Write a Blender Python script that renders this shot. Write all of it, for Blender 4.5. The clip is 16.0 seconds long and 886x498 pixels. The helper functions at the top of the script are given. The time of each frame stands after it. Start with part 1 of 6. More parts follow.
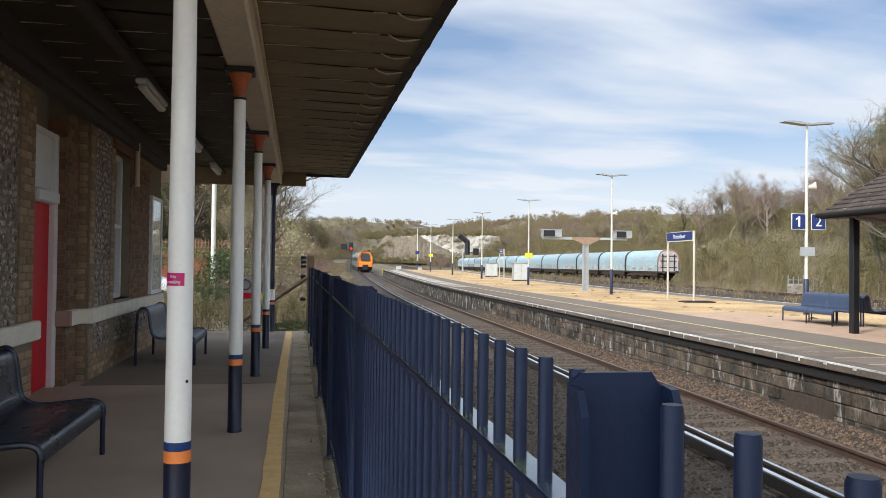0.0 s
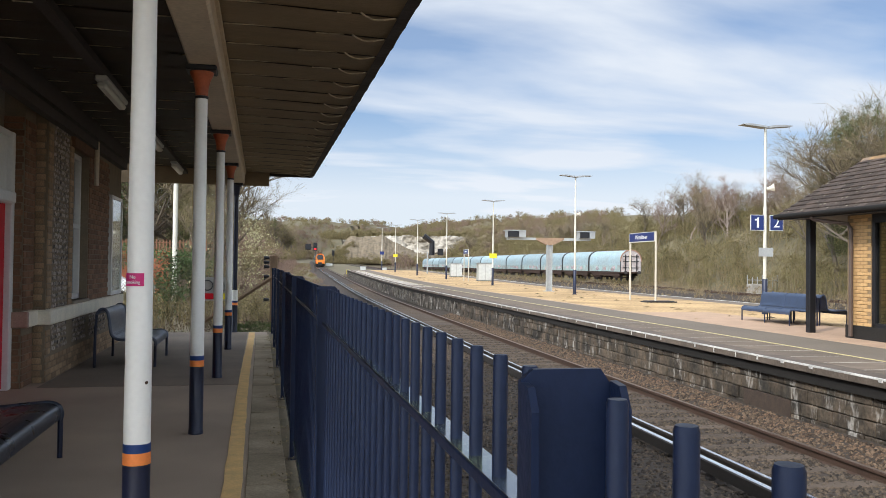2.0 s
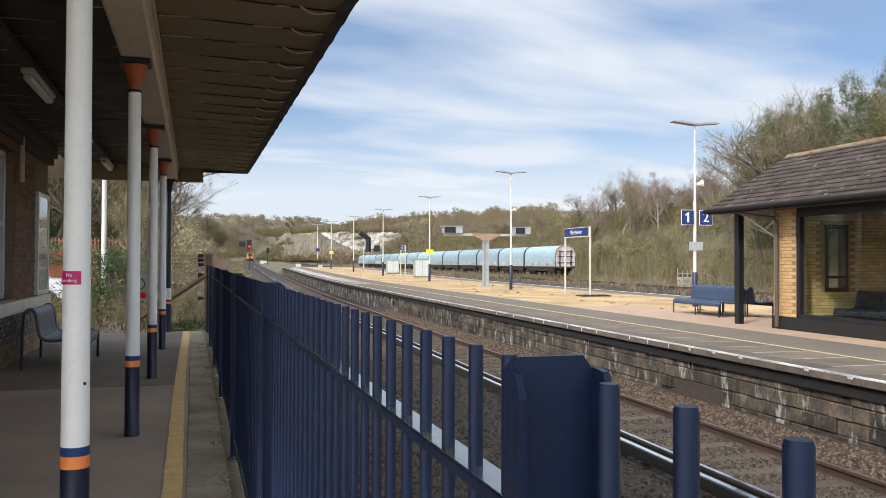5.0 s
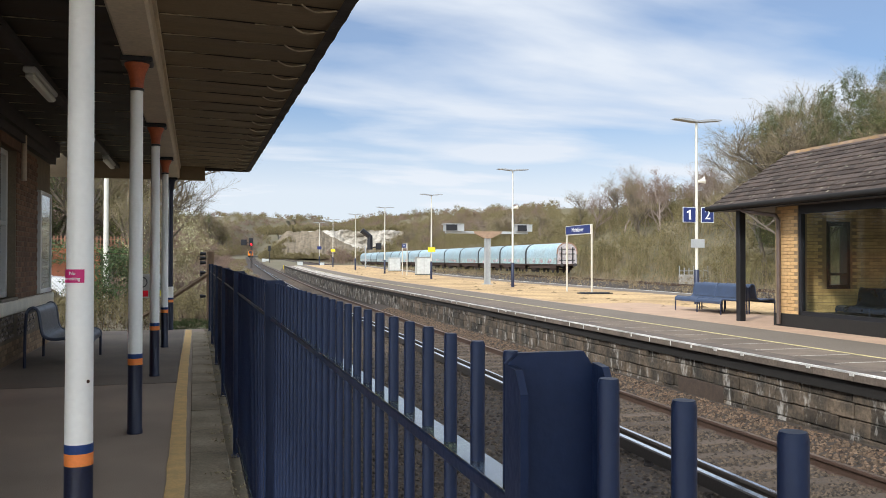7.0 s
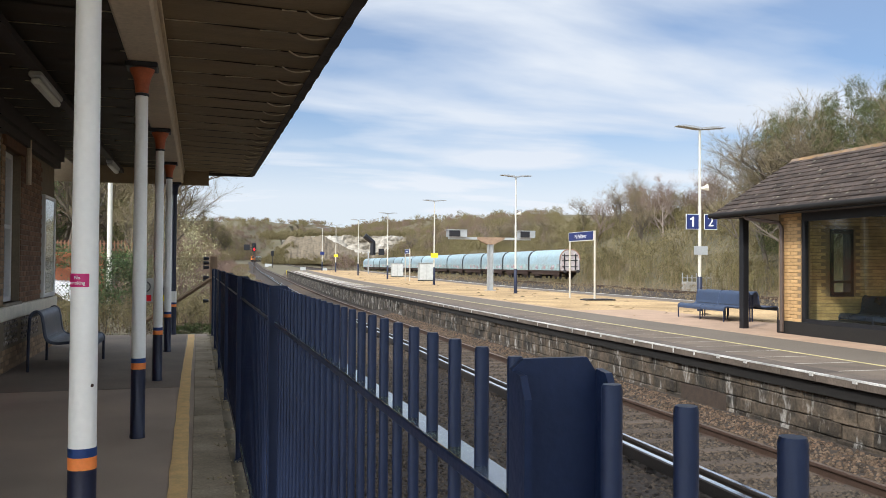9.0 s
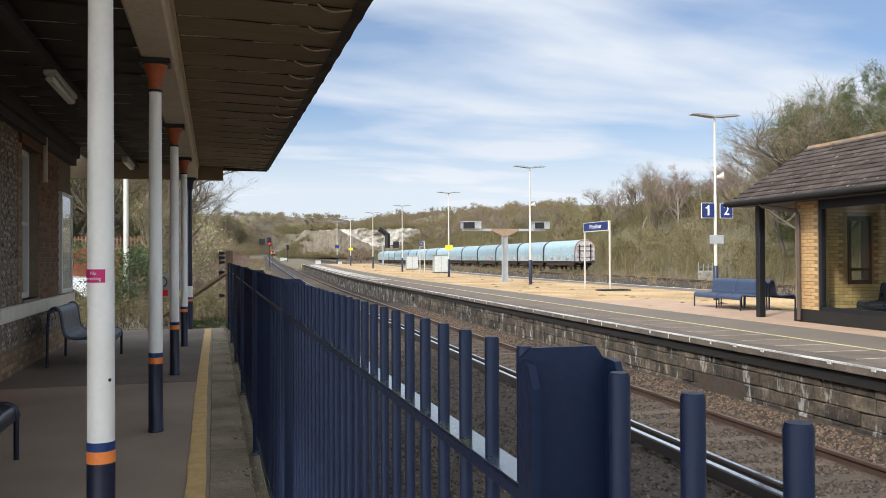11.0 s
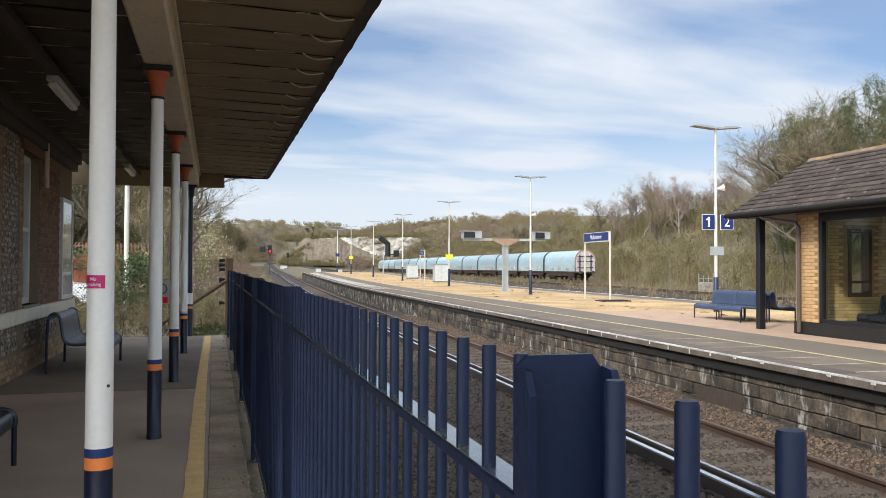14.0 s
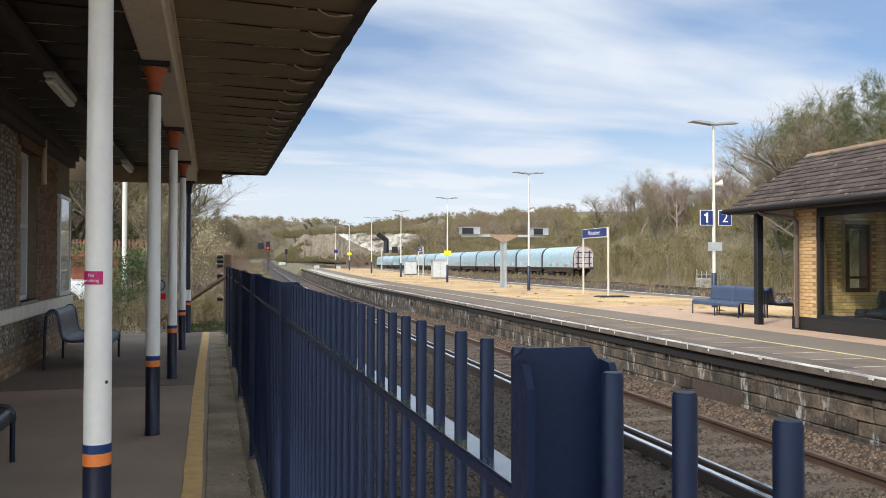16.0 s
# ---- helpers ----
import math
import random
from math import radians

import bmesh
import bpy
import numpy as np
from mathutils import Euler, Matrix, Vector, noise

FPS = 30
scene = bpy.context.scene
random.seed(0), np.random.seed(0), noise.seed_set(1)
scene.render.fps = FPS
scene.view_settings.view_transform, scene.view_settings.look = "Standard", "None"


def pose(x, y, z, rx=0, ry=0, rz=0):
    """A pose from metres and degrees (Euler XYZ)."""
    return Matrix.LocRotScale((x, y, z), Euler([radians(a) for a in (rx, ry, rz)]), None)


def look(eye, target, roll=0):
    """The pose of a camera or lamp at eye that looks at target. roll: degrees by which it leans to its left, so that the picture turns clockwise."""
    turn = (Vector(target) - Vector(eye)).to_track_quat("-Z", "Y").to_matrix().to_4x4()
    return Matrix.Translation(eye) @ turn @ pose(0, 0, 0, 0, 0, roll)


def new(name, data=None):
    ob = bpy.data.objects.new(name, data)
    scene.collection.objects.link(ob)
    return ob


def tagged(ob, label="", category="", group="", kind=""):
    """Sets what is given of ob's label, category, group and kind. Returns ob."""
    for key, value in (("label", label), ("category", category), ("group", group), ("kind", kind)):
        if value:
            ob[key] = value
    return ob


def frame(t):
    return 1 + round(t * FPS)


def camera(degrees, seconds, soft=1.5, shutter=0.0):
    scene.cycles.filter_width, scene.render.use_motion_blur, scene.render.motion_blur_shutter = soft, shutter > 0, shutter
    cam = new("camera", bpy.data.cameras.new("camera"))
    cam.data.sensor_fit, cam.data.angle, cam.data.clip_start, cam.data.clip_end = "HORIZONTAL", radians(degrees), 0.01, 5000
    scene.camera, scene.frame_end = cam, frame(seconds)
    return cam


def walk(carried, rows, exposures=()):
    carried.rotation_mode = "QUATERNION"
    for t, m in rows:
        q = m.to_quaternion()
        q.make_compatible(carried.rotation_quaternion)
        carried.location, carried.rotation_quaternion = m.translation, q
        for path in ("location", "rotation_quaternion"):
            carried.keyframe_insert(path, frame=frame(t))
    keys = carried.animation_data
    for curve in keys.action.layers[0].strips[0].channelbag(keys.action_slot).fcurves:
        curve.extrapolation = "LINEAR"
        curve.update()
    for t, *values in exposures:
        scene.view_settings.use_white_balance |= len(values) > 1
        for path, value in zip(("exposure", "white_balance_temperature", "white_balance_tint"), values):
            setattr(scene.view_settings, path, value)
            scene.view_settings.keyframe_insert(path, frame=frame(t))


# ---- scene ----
cam = camera(55.4, 16.0, soft=0.9)
PATH = [
    (0, (-0.141, -0.318, 1.438), (0.199, 1.653, 1.475), 0.7),
    (0.5, (-0.14, -0.317, 1.438), (0.207, 1.652, 1.474), 0.8),
    (1, (-0.139, -0.316, 1.436), (0.213, 1.653, 1.474), 0.8),
    (1.5, (-0.136, -0.327, 1.437), (0.236, 1.638, 1.475), 0.7),
    (2, (-0.134, -0.333, 1.437), (0.288, 1.622, 1.476), 0.7),
    (2.5, (-0.136, -0.332, 1.436), (0.333, 1.611, 1.475), 0.6),
    (3, (-0.144, -0.339, 1.437), (0.352, 1.598, 1.483), 0.3),
    (3.5, (-0.168, -0.323, 1.435), (0.344, 1.61, 1.488), -0.0),
    (4, (-0.174, -0.317, 1.432), (0.37, 1.607, 1.476), -0.1),
    (6.5, (-0.181, -0.334, 1.43), (0.394, 1.581, 1.456), 0.3),
    (7, (-0.18, -0.333, 1.43), (0.385, 1.586, 1.456), 0.1),
    (7.5, (-0.185, -0.335, 1.43), (0.373, 1.585, 1.463), 0.3),
    (8, (-0.189, -0.343, 1.432), (0.37, 1.577, 1.474), 0.4),
    (10.5, (-0.179, -0.341, 1.428), (0.363, 1.584, 1.454), -0.1),
    (11, (-0.179, -0.345, 1.429), (0.346, 1.585, 1.45), -0.3),
    (11.5, (-0.175, -0.34, 1.428), (0.346, 1.591, 1.452), -0.1),
    (12, (-0.18, -0.346, 1.429), (0.342, 1.585, 1.456), -0.0),
    (12.5, (-0.18, -0.349, 1.428), (0.342, 1.582, 1.46), -0.0),
    (13, (-0.182, -0.352, 1.428), (0.337, 1.579, 1.462), -0.1),
    (13.5, (-0.179, -0.351, 1.428), (0.343, 1.58, 1.465), 0.2),
    (14, (-0.178, -0.35, 1.427), (0.346, 1.58, 1.47), 0.2),
    (14.5, (-0.182, -0.355, 1.426), (0.341, 1.575, 1.469), 0.2),
    (15, (-0.178, -0.347, 1.425), (0.344, 1.583, 1.466), 0.2),
    (15.5, (-0.182, -0.356, 1.427), (0.343, 1.574, 1.465), 0.1),
    (16, (-0.177, -0.349, 1.424), (0.351, 1.58, 1.458), 0.1),
]
walk(cam, [(t, look(eye, target, roll)) for t, eye, target, roll in PATH])

# ---- light ----
SUN_TO = Vector((-0.62, -0.52, 0.62)).normalized()
world = bpy.data.worlds.new("sky")
scene.world = world
world.use_nodes = True


def sky_nodes():
    nt = world.node_tree
    nt.nodes.clear()
    N, L = nt.nodes.new, nt.links.new
    out, bg = N("ShaderNodeOutputWorld"), N("ShaderNodeBackground")
    sky = N("ShaderNodeTexSky")
    sky.sky_type = "NISHITA"
    sky.sun_disc = False
    sky.sun_elevation = math.asin(SUN_TO.z)
    sky.sun_rotation = math.atan2(SUN_TO.x, SUN_TO.y)
    sky.dust_density, sky.ozone_density = 0.6, 2.0
    co, sep = N("ShaderNodeTexCoord"), N("ShaderNodeSeparateXYZ")
    L(co.outputs["Generated"], sep.inputs[0])
    up = N("ShaderNodeMath"); up.operation = "ADD"; up.inputs[1].default_value = 0.12
    L(sep.outputs[2], up.inputs[0])
    dv = N("ShaderNodeVectorMath"); dv.operation = "DIVIDE"
    cb = N("ShaderNodeCombineXYZ")
    for i in range(3):
        L(up.outputs[0], cb.inputs[i])
    L(co.outputs["Generated"], dv.inputs[0]); L(cb.outputs[0], dv.inputs[1])
    mp = N("ShaderNodeMapping")
    mp.inputs["Location"].default_value = CLOUD_AT
    mp.inputs["Scale"].default_value = (0.42, 0.8, 0.0)
    mp.inputs["Rotation"].default_value = (0, 0, radians(-14))
    L(dv.outputs[0], mp.inputs[0])
    n1 = N("ShaderNodeTexNoise"); n1.inputs["Scale"].default_value = 1.6; n1.inputs["Detail"].default_value = 6
    n1.inputs["Roughness"].default_value = 0.48; n1.inputs["Distortion"].default_value = 0.25
    L(mp.outputs[0], n1.inputs[0])
    ramp = N("ShaderNodeValToRGB")
    ramp.color_ramp.elements[0].position, ramp.color_ramp.elements[1].position = CLOUD_LO, CLOUD_HI
    L(n1.outputs[0], ramp.inputs[0])
    ramp.color_ramp.elements[0].color = (0.27, 0.27, 0.27, 1)
    haze = N("ShaderNodeMapRange"); haze.inputs[1].default_value, haze.inputs[2].default_value = 0.22, 0.08
    haze.inputs[3].default_value, haze.inputs[4].default_value = 0.0, 0.86
    L(sep.outputs[2], haze.inputs[0])
    cover = N("ShaderNodeMath"); cover.operation = "MAXIMUM"
    L(ramp.outputs[0], cover.inputs[0]); L(haze.outputs[0], cover.inputs[1])
    n2 = N("ShaderNodeTexNoise"); n2.inputs["Scale"].default_value = 2.6; n2.inputs["Detail"].default_value = 5
    L(mp.outputs[0], n2.inputs[0])
    tone = N("ShaderNodeMix"); tone.data_type = "RGBA"
    tone.inputs[6].default_value, tone.inputs[7].default_value = CLOUD_DARK, CLOUD_LIGHT
    pale = N("ShaderNodeMath"); pale.operation = "MAXIMUM"
    L(n2.outputs[0], pale.inputs[0]); L(haze.outputs[0], pale.inputs[1])
    L(pale.outputs[0], tone.inputs[0])
    # thin cloud scatters more light towards the sun's side of the sky
    dot = N("ShaderNodeVectorMath"); dot.operation = "DOT_PRODUCT"; dot.inputs[1].default_value = SUN_TO
    L(co.outputs["Generated"], dot.inputs[0])
    side = N("ShaderNodeMapRange"); side.inputs[1].default_value, side.inputs[2].default_value = -0.25, 1.0
    side.inputs[3].default_value, side.inputs[4].default_value = 1.0, 4.5
    L(dot.outputs["Value"], side.inputs[0])
    lit = N("ShaderNodeVectorMath"); lit.operation = "SCALE"
    L(tone.outputs[2], lit.inputs[0]); L(side.outputs[0], lit.inputs["Scale"])
    blue = N("ShaderNodeVectorMath"); blue.operation = "MULTIPLY"; blue.inputs[1].default_value = SKY_TINT
    L(sky.outputs[0], blue.inputs[0])
    mix = N("ShaderNodeMix"); mix.data_type = "RGBA"
    L(cover.outputs[0], mix.inputs[0])
    L(blue.outputs[0], mix.inputs[6]); L(lit.outputs[0], mix.inputs[7])
    L(mix.outputs[2], bg.inputs[0])
    bg.inputs[1].default_value = SKY_STRENGTH
    L(bg.outputs[0], out.inputs[0])


SKY_TINT = (0.64, 0.95, 1.25)
CLOUD_AT = (0.3, 1.1, 0.0)
CLOUD_LO, CLOUD_HI = 0.4, 0.6
CLOUD_DARK, CLOUD_LIGHT = (7.2, 8.2, 9.8, 1), (9.5, 10.1, 10.9, 1)
SKY_STRENGTH = 0.091
sky_nodes()
sun = new("sun", bpy.data.lights.new("sun", "SUN"))
sun.data.energy, sun.data.angle, sun.data.color = 3.3, radians(4), (1.0, 0.97, 0.915)
sun.matrix_world = look(SUN_TO * 50, (0, 0, 0))
scene.view_settings.exposure = 0.0


# ---- materials ----
def mat(name, color, rough=0.7, metal=0.0, var=0.25, scale=6.0, fine=60.0, bump=0.15, tint=None, spec=0.4, stretch=(1, 1, 1), rnd=0.0, coords="Object", island=0.0, coat=0.0, streak=0.0, lime=0.56):
    """Base colour broken up by two noises (stains, grain), a fine relief, and a shift from piece to piece."""
    m = bpy.data.materials.new(name)
    m.use_nodes = True
    nt = m.node_tree
    N, L = nt.nodes.new, nt.links.new
    b = nt.nodes["Principled BSDF"]
    co, mp = N("ShaderNodeTexCoord"), N("ShaderNodeMapping")
    mp.inputs["Scale"].default_value = stretch
    if coords == "World":
        L(N("ShaderNodeNewGeometry").outputs["Position"], mp.inputs[0])
    else:
        L(co.outputs[coords], mp.inputs[0])
    big, small = N("ShaderNodeTexNoise"), N("ShaderNodeTexNoise")
    big.inputs["Scale"].default_value, big.inputs["Detail"].default_value = scale, 5
    small.inputs["Scale"].default_value, small.inputs["Detail"].default_value = fine, 4
    L(mp.outputs[0], big.inputs[0]); L(mp.outputs[0], small.inputs[0])
    ramp = N("ShaderNodeValToRGB")
    e = ramp.color_ramp.elements
    t = tint or tuple(c * 0.6 for c in color)
    e[0].position, e[1].position = 0.32, 0.68
    e[0].color = (*[c * (1 - var) + k * var for c, k in zip(color, t)], 1)
    e[1].color = (*[min(1, c * (1 + var * 0.35)) for c in color], 1)
    L(big.outputs[0], ramp.inputs[0])
    hsv = N("ShaderNodeHueSaturation")
    val = N("ShaderNodeMapRange")
    val.inputs[3].default_value, val.inputs[4].default_value = 1 - var * 0.9, 1 + var * 0.9
    L(small.outputs[0], val.inputs[0])
    src = val.outputs[0]
    for amount, node, sock in ((rnd, "ShaderNodeObjectInfo", "Random"), (island, "ShaderNodeNewGeometry", "Random Per Island")):
        if amount:
            o, r, mu = N(node), N("ShaderNodeMapRange"), N("ShaderNodeMath")
            r.inputs[3].default_value, r.inputs[4].default_value = 1 - amount, 1 + amount
            mu.operation = "MULTIPLY"
            L(o.outputs[sock], r.inputs[0]); L(r.outputs[0], mu.inputs[0]); L(src, mu.inputs[1])
            src = mu.outputs[0]
    L(src, hsv.inputs["Value"]); L(ramp.outputs[0], hsv.inputs["Color"]); L(hsv.outputs[0], b.inputs["Base Color"])
    if streak:
        # lime runs and stains, drawn out downwards
        m2, sn, sr, mx = N("ShaderNodeMapping"), N("ShaderNodeTexNoise"), N("ShaderNodeMapRange"), N("ShaderNodeMix")
        m2.inputs["Scale"].default_value = (5, 5, 1.6)
        sn.inputs["Scale"].default_value, sn.inputs["Detail"].default_value = 1.0, 6
        sn.inputs["Roughness"].default_value = 0.7
        sr.inputs[1].default_value, sr.inputs[2].default_value, sr.inputs[4].default_value = lime, lime + 0.12, streak
        mx.data_type = "RGBA"
        mx.inputs[7].default_value = (0.46, 0.43, 0.38, 1)
        L(N("ShaderNodeNewGeometry").outputs["Position"], m2.inputs[0]); L(m2.outputs[0], sn.inputs[0]); L(sn.outputs[0], sr.inputs[0])
        L(sr.outputs[0], mx.inputs[0]); L(hsv.outputs[0], mx.inputs[6]); L(mx.outputs[2], b.inputs["Base Color"])
    b.inputs["Metallic"].default_value = metal
    b.inputs["Specular IOR Level"].default_value = spec
    b.inputs["Coat Weight"].default_value = coat
    rr = N("ShaderNodeMapRange")
    rr.inputs[3].default_value, rr.inputs[4].default_value = max(0.03, rough - 0.12), min(1, rough + 0.12)
    L(big.outputs[0], rr.inputs[0]); L(rr.outputs[0], b.inputs["Roughness"])
    if bump:
        bp = N("ShaderNodeBump")
        bp.inputs["Strength"].default_value, bp.inputs["Distance"].default_value = bump, 0.02
        L(small.outputs[0], bp.inputs["Height"]); L(bp.outputs[0], b.inputs["Normal"])
    return m


def glow(name, color, strength):
    m = bpy.data.materials.new(name)
    m.use_nodes = True
    b = m.node_tree.nodes["Principled BSDF"]
    b.inputs["Base Color"].default_value = (*color, 1)
    b.inputs["Emission Color"].default_value = (*color, 1)
    b.inputs["Emission Strength"].default_value = strength
    return m


def glass(name, tint=(0.9, 0.95, 0.93), rough=0.02):
    m = bpy.data.materials.new(name)
    m.use_nodes = True
    nt = m.node_tree
    N, L = nt.nodes.new, nt.links.new
    nt.nodes.remove(nt.nodes["Principled BSDF"])
    gl, tr, mx, lw, fr = N("ShaderNodeBsdfGlossy"), N("ShaderNodeBsdfTransparent"), N("ShaderNodeMixShader"), N("ShaderNodeLayerWeight"), N("ShaderNodeMath")
    gl.inputs["Roughness"].default_value = rough
    tr.inputs[0].default_value = (*tint, 1)
    lw.inputs[0].default_value = 0.5
    fr.operation = "MULTIPLY_ADD"
    pw = N("ShaderNodeMath"); pw.operation = "POWER"; pw.inputs[1].default_value = 4.0
    L(lw.outputs["Facing"], pw.inputs[0]); L(pw.outputs[0], fr.inputs[0])
    fr.inputs[1].default_value, fr.inputs[2].default_value = 0.7, 0.03
    L(fr.outputs[0], mx.inputs[0]); L(tr.outputs[0], mx.inputs[1]); L(gl.outputs[0], mx.inputs[2])
    L(mx.outputs[0], nt.nodes["Material Output"].inputs[0])
    return m


TARMAC = mat("tarmac", (0.42, 0.325, 0.24), 0.85, var=0.35, scale=0.8, fine=120, bump=0.3)
TARMAC_FAR = mat("pale tarmac", (0.158, 0.126, 0.093), 0.85, var=0.3, scale=0.6, fine=60, bump=0.3)
MOSSY = mat("mossy edging", (0.19, 0.148, 0.095), 0.9, var=0.6, scale=2.2, fine=70, bump=0.4, tint=(0.11, 0.095, 0.045))
EDGING = mat("dirty concrete edging", (0.37, 0.295, 0.2), 0.9, var=0.55, scale=2.4, fine=60, bump=0.3, tint=(0.15, 0.12, 0.065), rnd=0.12, coords="World")
YELLOW = mat("worn yellow paint", (0.82, 0.54, 0.22), 0.8, var=0.22, scale=9, fine=70, bump=0.2, tint=(0.35, 0.25, 0.13))
YELLOW_PALE = mat("pale yellow paint", (0.52, 0.43, 0.2), 0.75, var=0.4, scale=3, fine=30)
WHITE_EDGE = mat("worn white edge paint", (0.55, 0.52, 0.47), 0.8, var=0.85, scale=1.4, fine=40, tint=(0.2, 0.19, 0.17))
GRAVEL_GOLD = mat("golden gravel", (0.43, 0.29, 0.143), 0.95, coords="World", var=0.85, scale=0.42, fine=9, bump=0.8, tint=(0.3, 0.19, 0.085))
PAVING_PINK = mat("pinkish paving", (0.42, 0.28, 0.185), 0.9, var=0.3, scale=1.5, fine=30)
BALLAST = mat("brown ballast", (0.04, 0.03, 0.022), 0.95, var=0.5, scale=1.2, fine=14, bump=0.9, tint=(0.05, 0.035, 0.025))
STONES = mat("ballast stones", (0.066, 0.048, 0.032), 0.9, var=0.35, scale=4, fine=30, bump=0.4, island=0.75)
STONES_PALE = mat("mixed ballast stones", (0.085, 0.06, 0.039), 0.9, var=0.4, scale=4, fine=30, bump=0.4, island=0.8, tint=(0.12, 0.06, 0.03))
SLEEPER = mat("dirty concrete sleeper", (0.085, 0.062, 0.044), 0.95, var=0.4, scale=3, fine=30, rnd=0.2)
RUST = mat("rusty rail side", (0.06, 0.034, 0.022), 0.85, var=0.4, scale=4, fine=50)
DARKSTEEL = mat("grimy dark steel", (0.03, 0.024, 0.02), 0.75, var=0.4, scale=4, fine=50)
RAILTOP = mat("polished steel", (0.9, 0.9, 0.92), 0.16, metal=1.0, var=0.1, scale=3, fine=20, bump=0.02)
# worn sidings; on the main far rail the brown stands for the reflected bank
RAILDULL = mat("dull worn steel and bank reflection", (0.3, 0.22, 0.17), 0.42, metal=0.85, var=0.25, scale=2, fine=20, bump=0.03)
BLOCK = mat("weathered platform block", (0.082, 0.06, 0.04), 0.92, var=0.95, scale=2.6, fine=18, bump=0.9, rnd=0.42, tint=(0.02, 0.018, 0.014), coords="World", streak=0.75)
MORTAR = mat("dark joint", (0.05, 0.042, 0.034), 0.95, var=0.4, scale=3, fine=30)
COPING = mat("worn coping stone", (0.122, 0.093, 0.07), 0.88, coords="World", var=0.6, scale=2.5, fine=30, bump=0.3, rnd=0.15)
SLAB = mat("platform paving slab", (0.15, 0.113, 0.081), 0.9, coords="World", var=0.5, scale=2, fine=40, bump=0.25, rnd=0.12)
# near-black: the coping's shadow put into the colour; the dark plinths share it
DARKEDGE = mat("dark brick and coping shade", (0.016, 0.0135, 0.011), 0.95, var=0.4, scale=3, fine=30)
BRICK = mat("brown stock brick", (0.2, 0.11, 0.064), 0.9, var=0.45, scale=9, fine=70, bump=0.35, rnd=0.28)
BRICK_PALE = mat("buff stock brick", (0.31, 0.21, 0.125), 0.9, var=0.6, scale=9, fine=70, bump=0.35, rnd=0.3)
BRICK_GOLD = mat("golden brick", (0.52, 0.32, 0.14), 0.85, var=0.25, scale=9, fine=60, bump=0.3, rnd=0.09)
BRICK_RED = mat("red brick", (0.36, 0.12, 0.06), 0.9, var=0.35, scale=5, fine=40, bump=0.3, rnd=0.15)
MORTAR_PALE = mat("sandy mortar", (0.215, 0.17, 0.115), 0.95, var=0.3, scale=6, fine=50)
FLINT = mat("knapped flint", (0.29, 0.25, 0.215), 0.55, var=0.5, scale=10, fine=50, bump=0.2, island=0.75, spec=0.5)
CREAM = mat("cream painted stone", (0.8, 0.74, 0.6), 0.7, var=0.2, scale=4, fine=40, bump=0.15)
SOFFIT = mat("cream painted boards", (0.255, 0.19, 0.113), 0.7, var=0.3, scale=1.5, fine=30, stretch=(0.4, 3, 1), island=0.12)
# the same boards in the wall-side bay, with its shade put into the colour
SOFFIT_SHADED = mat("shaded painted boards", (0.046, 0.033, 0.02), 0.7, var=0.4, scale=1.5, fine=30, stretch=(0.4, 3, 1))
BEAM = mat("cream painted beam", (0.66, 0.56, 0.42), 0.6, var=0.25, scale=2, fine=30)
FASCIA = mat("dark fascia", (0.05, 0.04, 0.035), 0.7, var=0.3)
GREYSTEEL = mat("galvanised steel", (0.4, 0.41, 0.4), 0.5, metal=0.3, var=0.25, scale=4, fine=30)
WHITEPAINT = mat("white column paint", (0.92, 0.91, 0.84), 0.5, var=0.06, scale=3, fine=40, bump=0.02, tint=(0.45, 0.43, 0.37))
WHITE = mat("white paint", (0.75, 0.75, 0.72), 0.5, var=0.12, scale=3, fine=30, bump=0.05)
NAVY = mat("navy gloss paint", (0.009, 0.013, 0.036), 0.4, var=0.25, scale=4, fine=60, bump=0.08, spec=0.5)
FENCE_BLUE = mat("blue fence paint", (0.0105, 0.0187, 0.047), 0.42, var=0.2, scale=5, fine=80, bump=0.06, spec=0.22, tint=(0.009, 0.017, 0.05))
BANDBLUE = mat("royal blue band", (0.014, 0.048, 0.17), 0.5, var=0.15)
ORANGE = mat("orange band", (0.92, 0.27, 0.065), 0.55, var=0.15)
TERRACOTTA = mat("terracotta paint", (0.42, 0.1, 0.035), 0.5, var=0.3, scale=12)
BLACK = mat("black paint", (0.012, 0.012, 0.014), 0.45, var=0.2, bump=0.05)
RED = mat("red gloss paint", (0.6, 0.01, 0.02), 0.45, var=0.15, bump=0.03, spec=0.15)
MAGENTA = mat("magenta sign", (0.6, 0.02, 0.16), 0.4, var=0.05, bump=0)
BENCHBLUE = mat("blue perforated steel", (0.014, 0.021, 0.04), 0.3, metal=0.1, var=0.25, scale=5, fine=90, bump=0.15, spec=0.6)
BENCHISLAND = mat("faded blue steel sheet", (0.042, 0.062, 0.108), 0.45, metal=0.1, var=0.3, scale=5, fine=90, bump=0.15, spec=0.5)
BENCHGREY = mat("slate blue steel sheet", (0.06, 0.075, 0.11), 0.4, metal=0.1, var=0.25, scale=5, fine=90, bump=0.15, spec=0.6)
SIGNBLUE = mat("navy sign face", (0.012, 0.025, 0.12), 0.4, var=0.08, bump=0)
ROOFTILE = mat("brown concrete tile", (0.07, 0.051, 0.04), 0.95, coords="World", var=0.6, scale=5, fine=28, bump=0.8, spec=0.15, rnd=0.32, tint=(0.05, 0.042, 0.038))
TIMBER = mat("weathered timber", (0.17, 0.11, 0.065), 0.85, var=0.4, scale=3, fine=30, stretch=(1, 1, 0.2))
GLASS = glass("window glass")
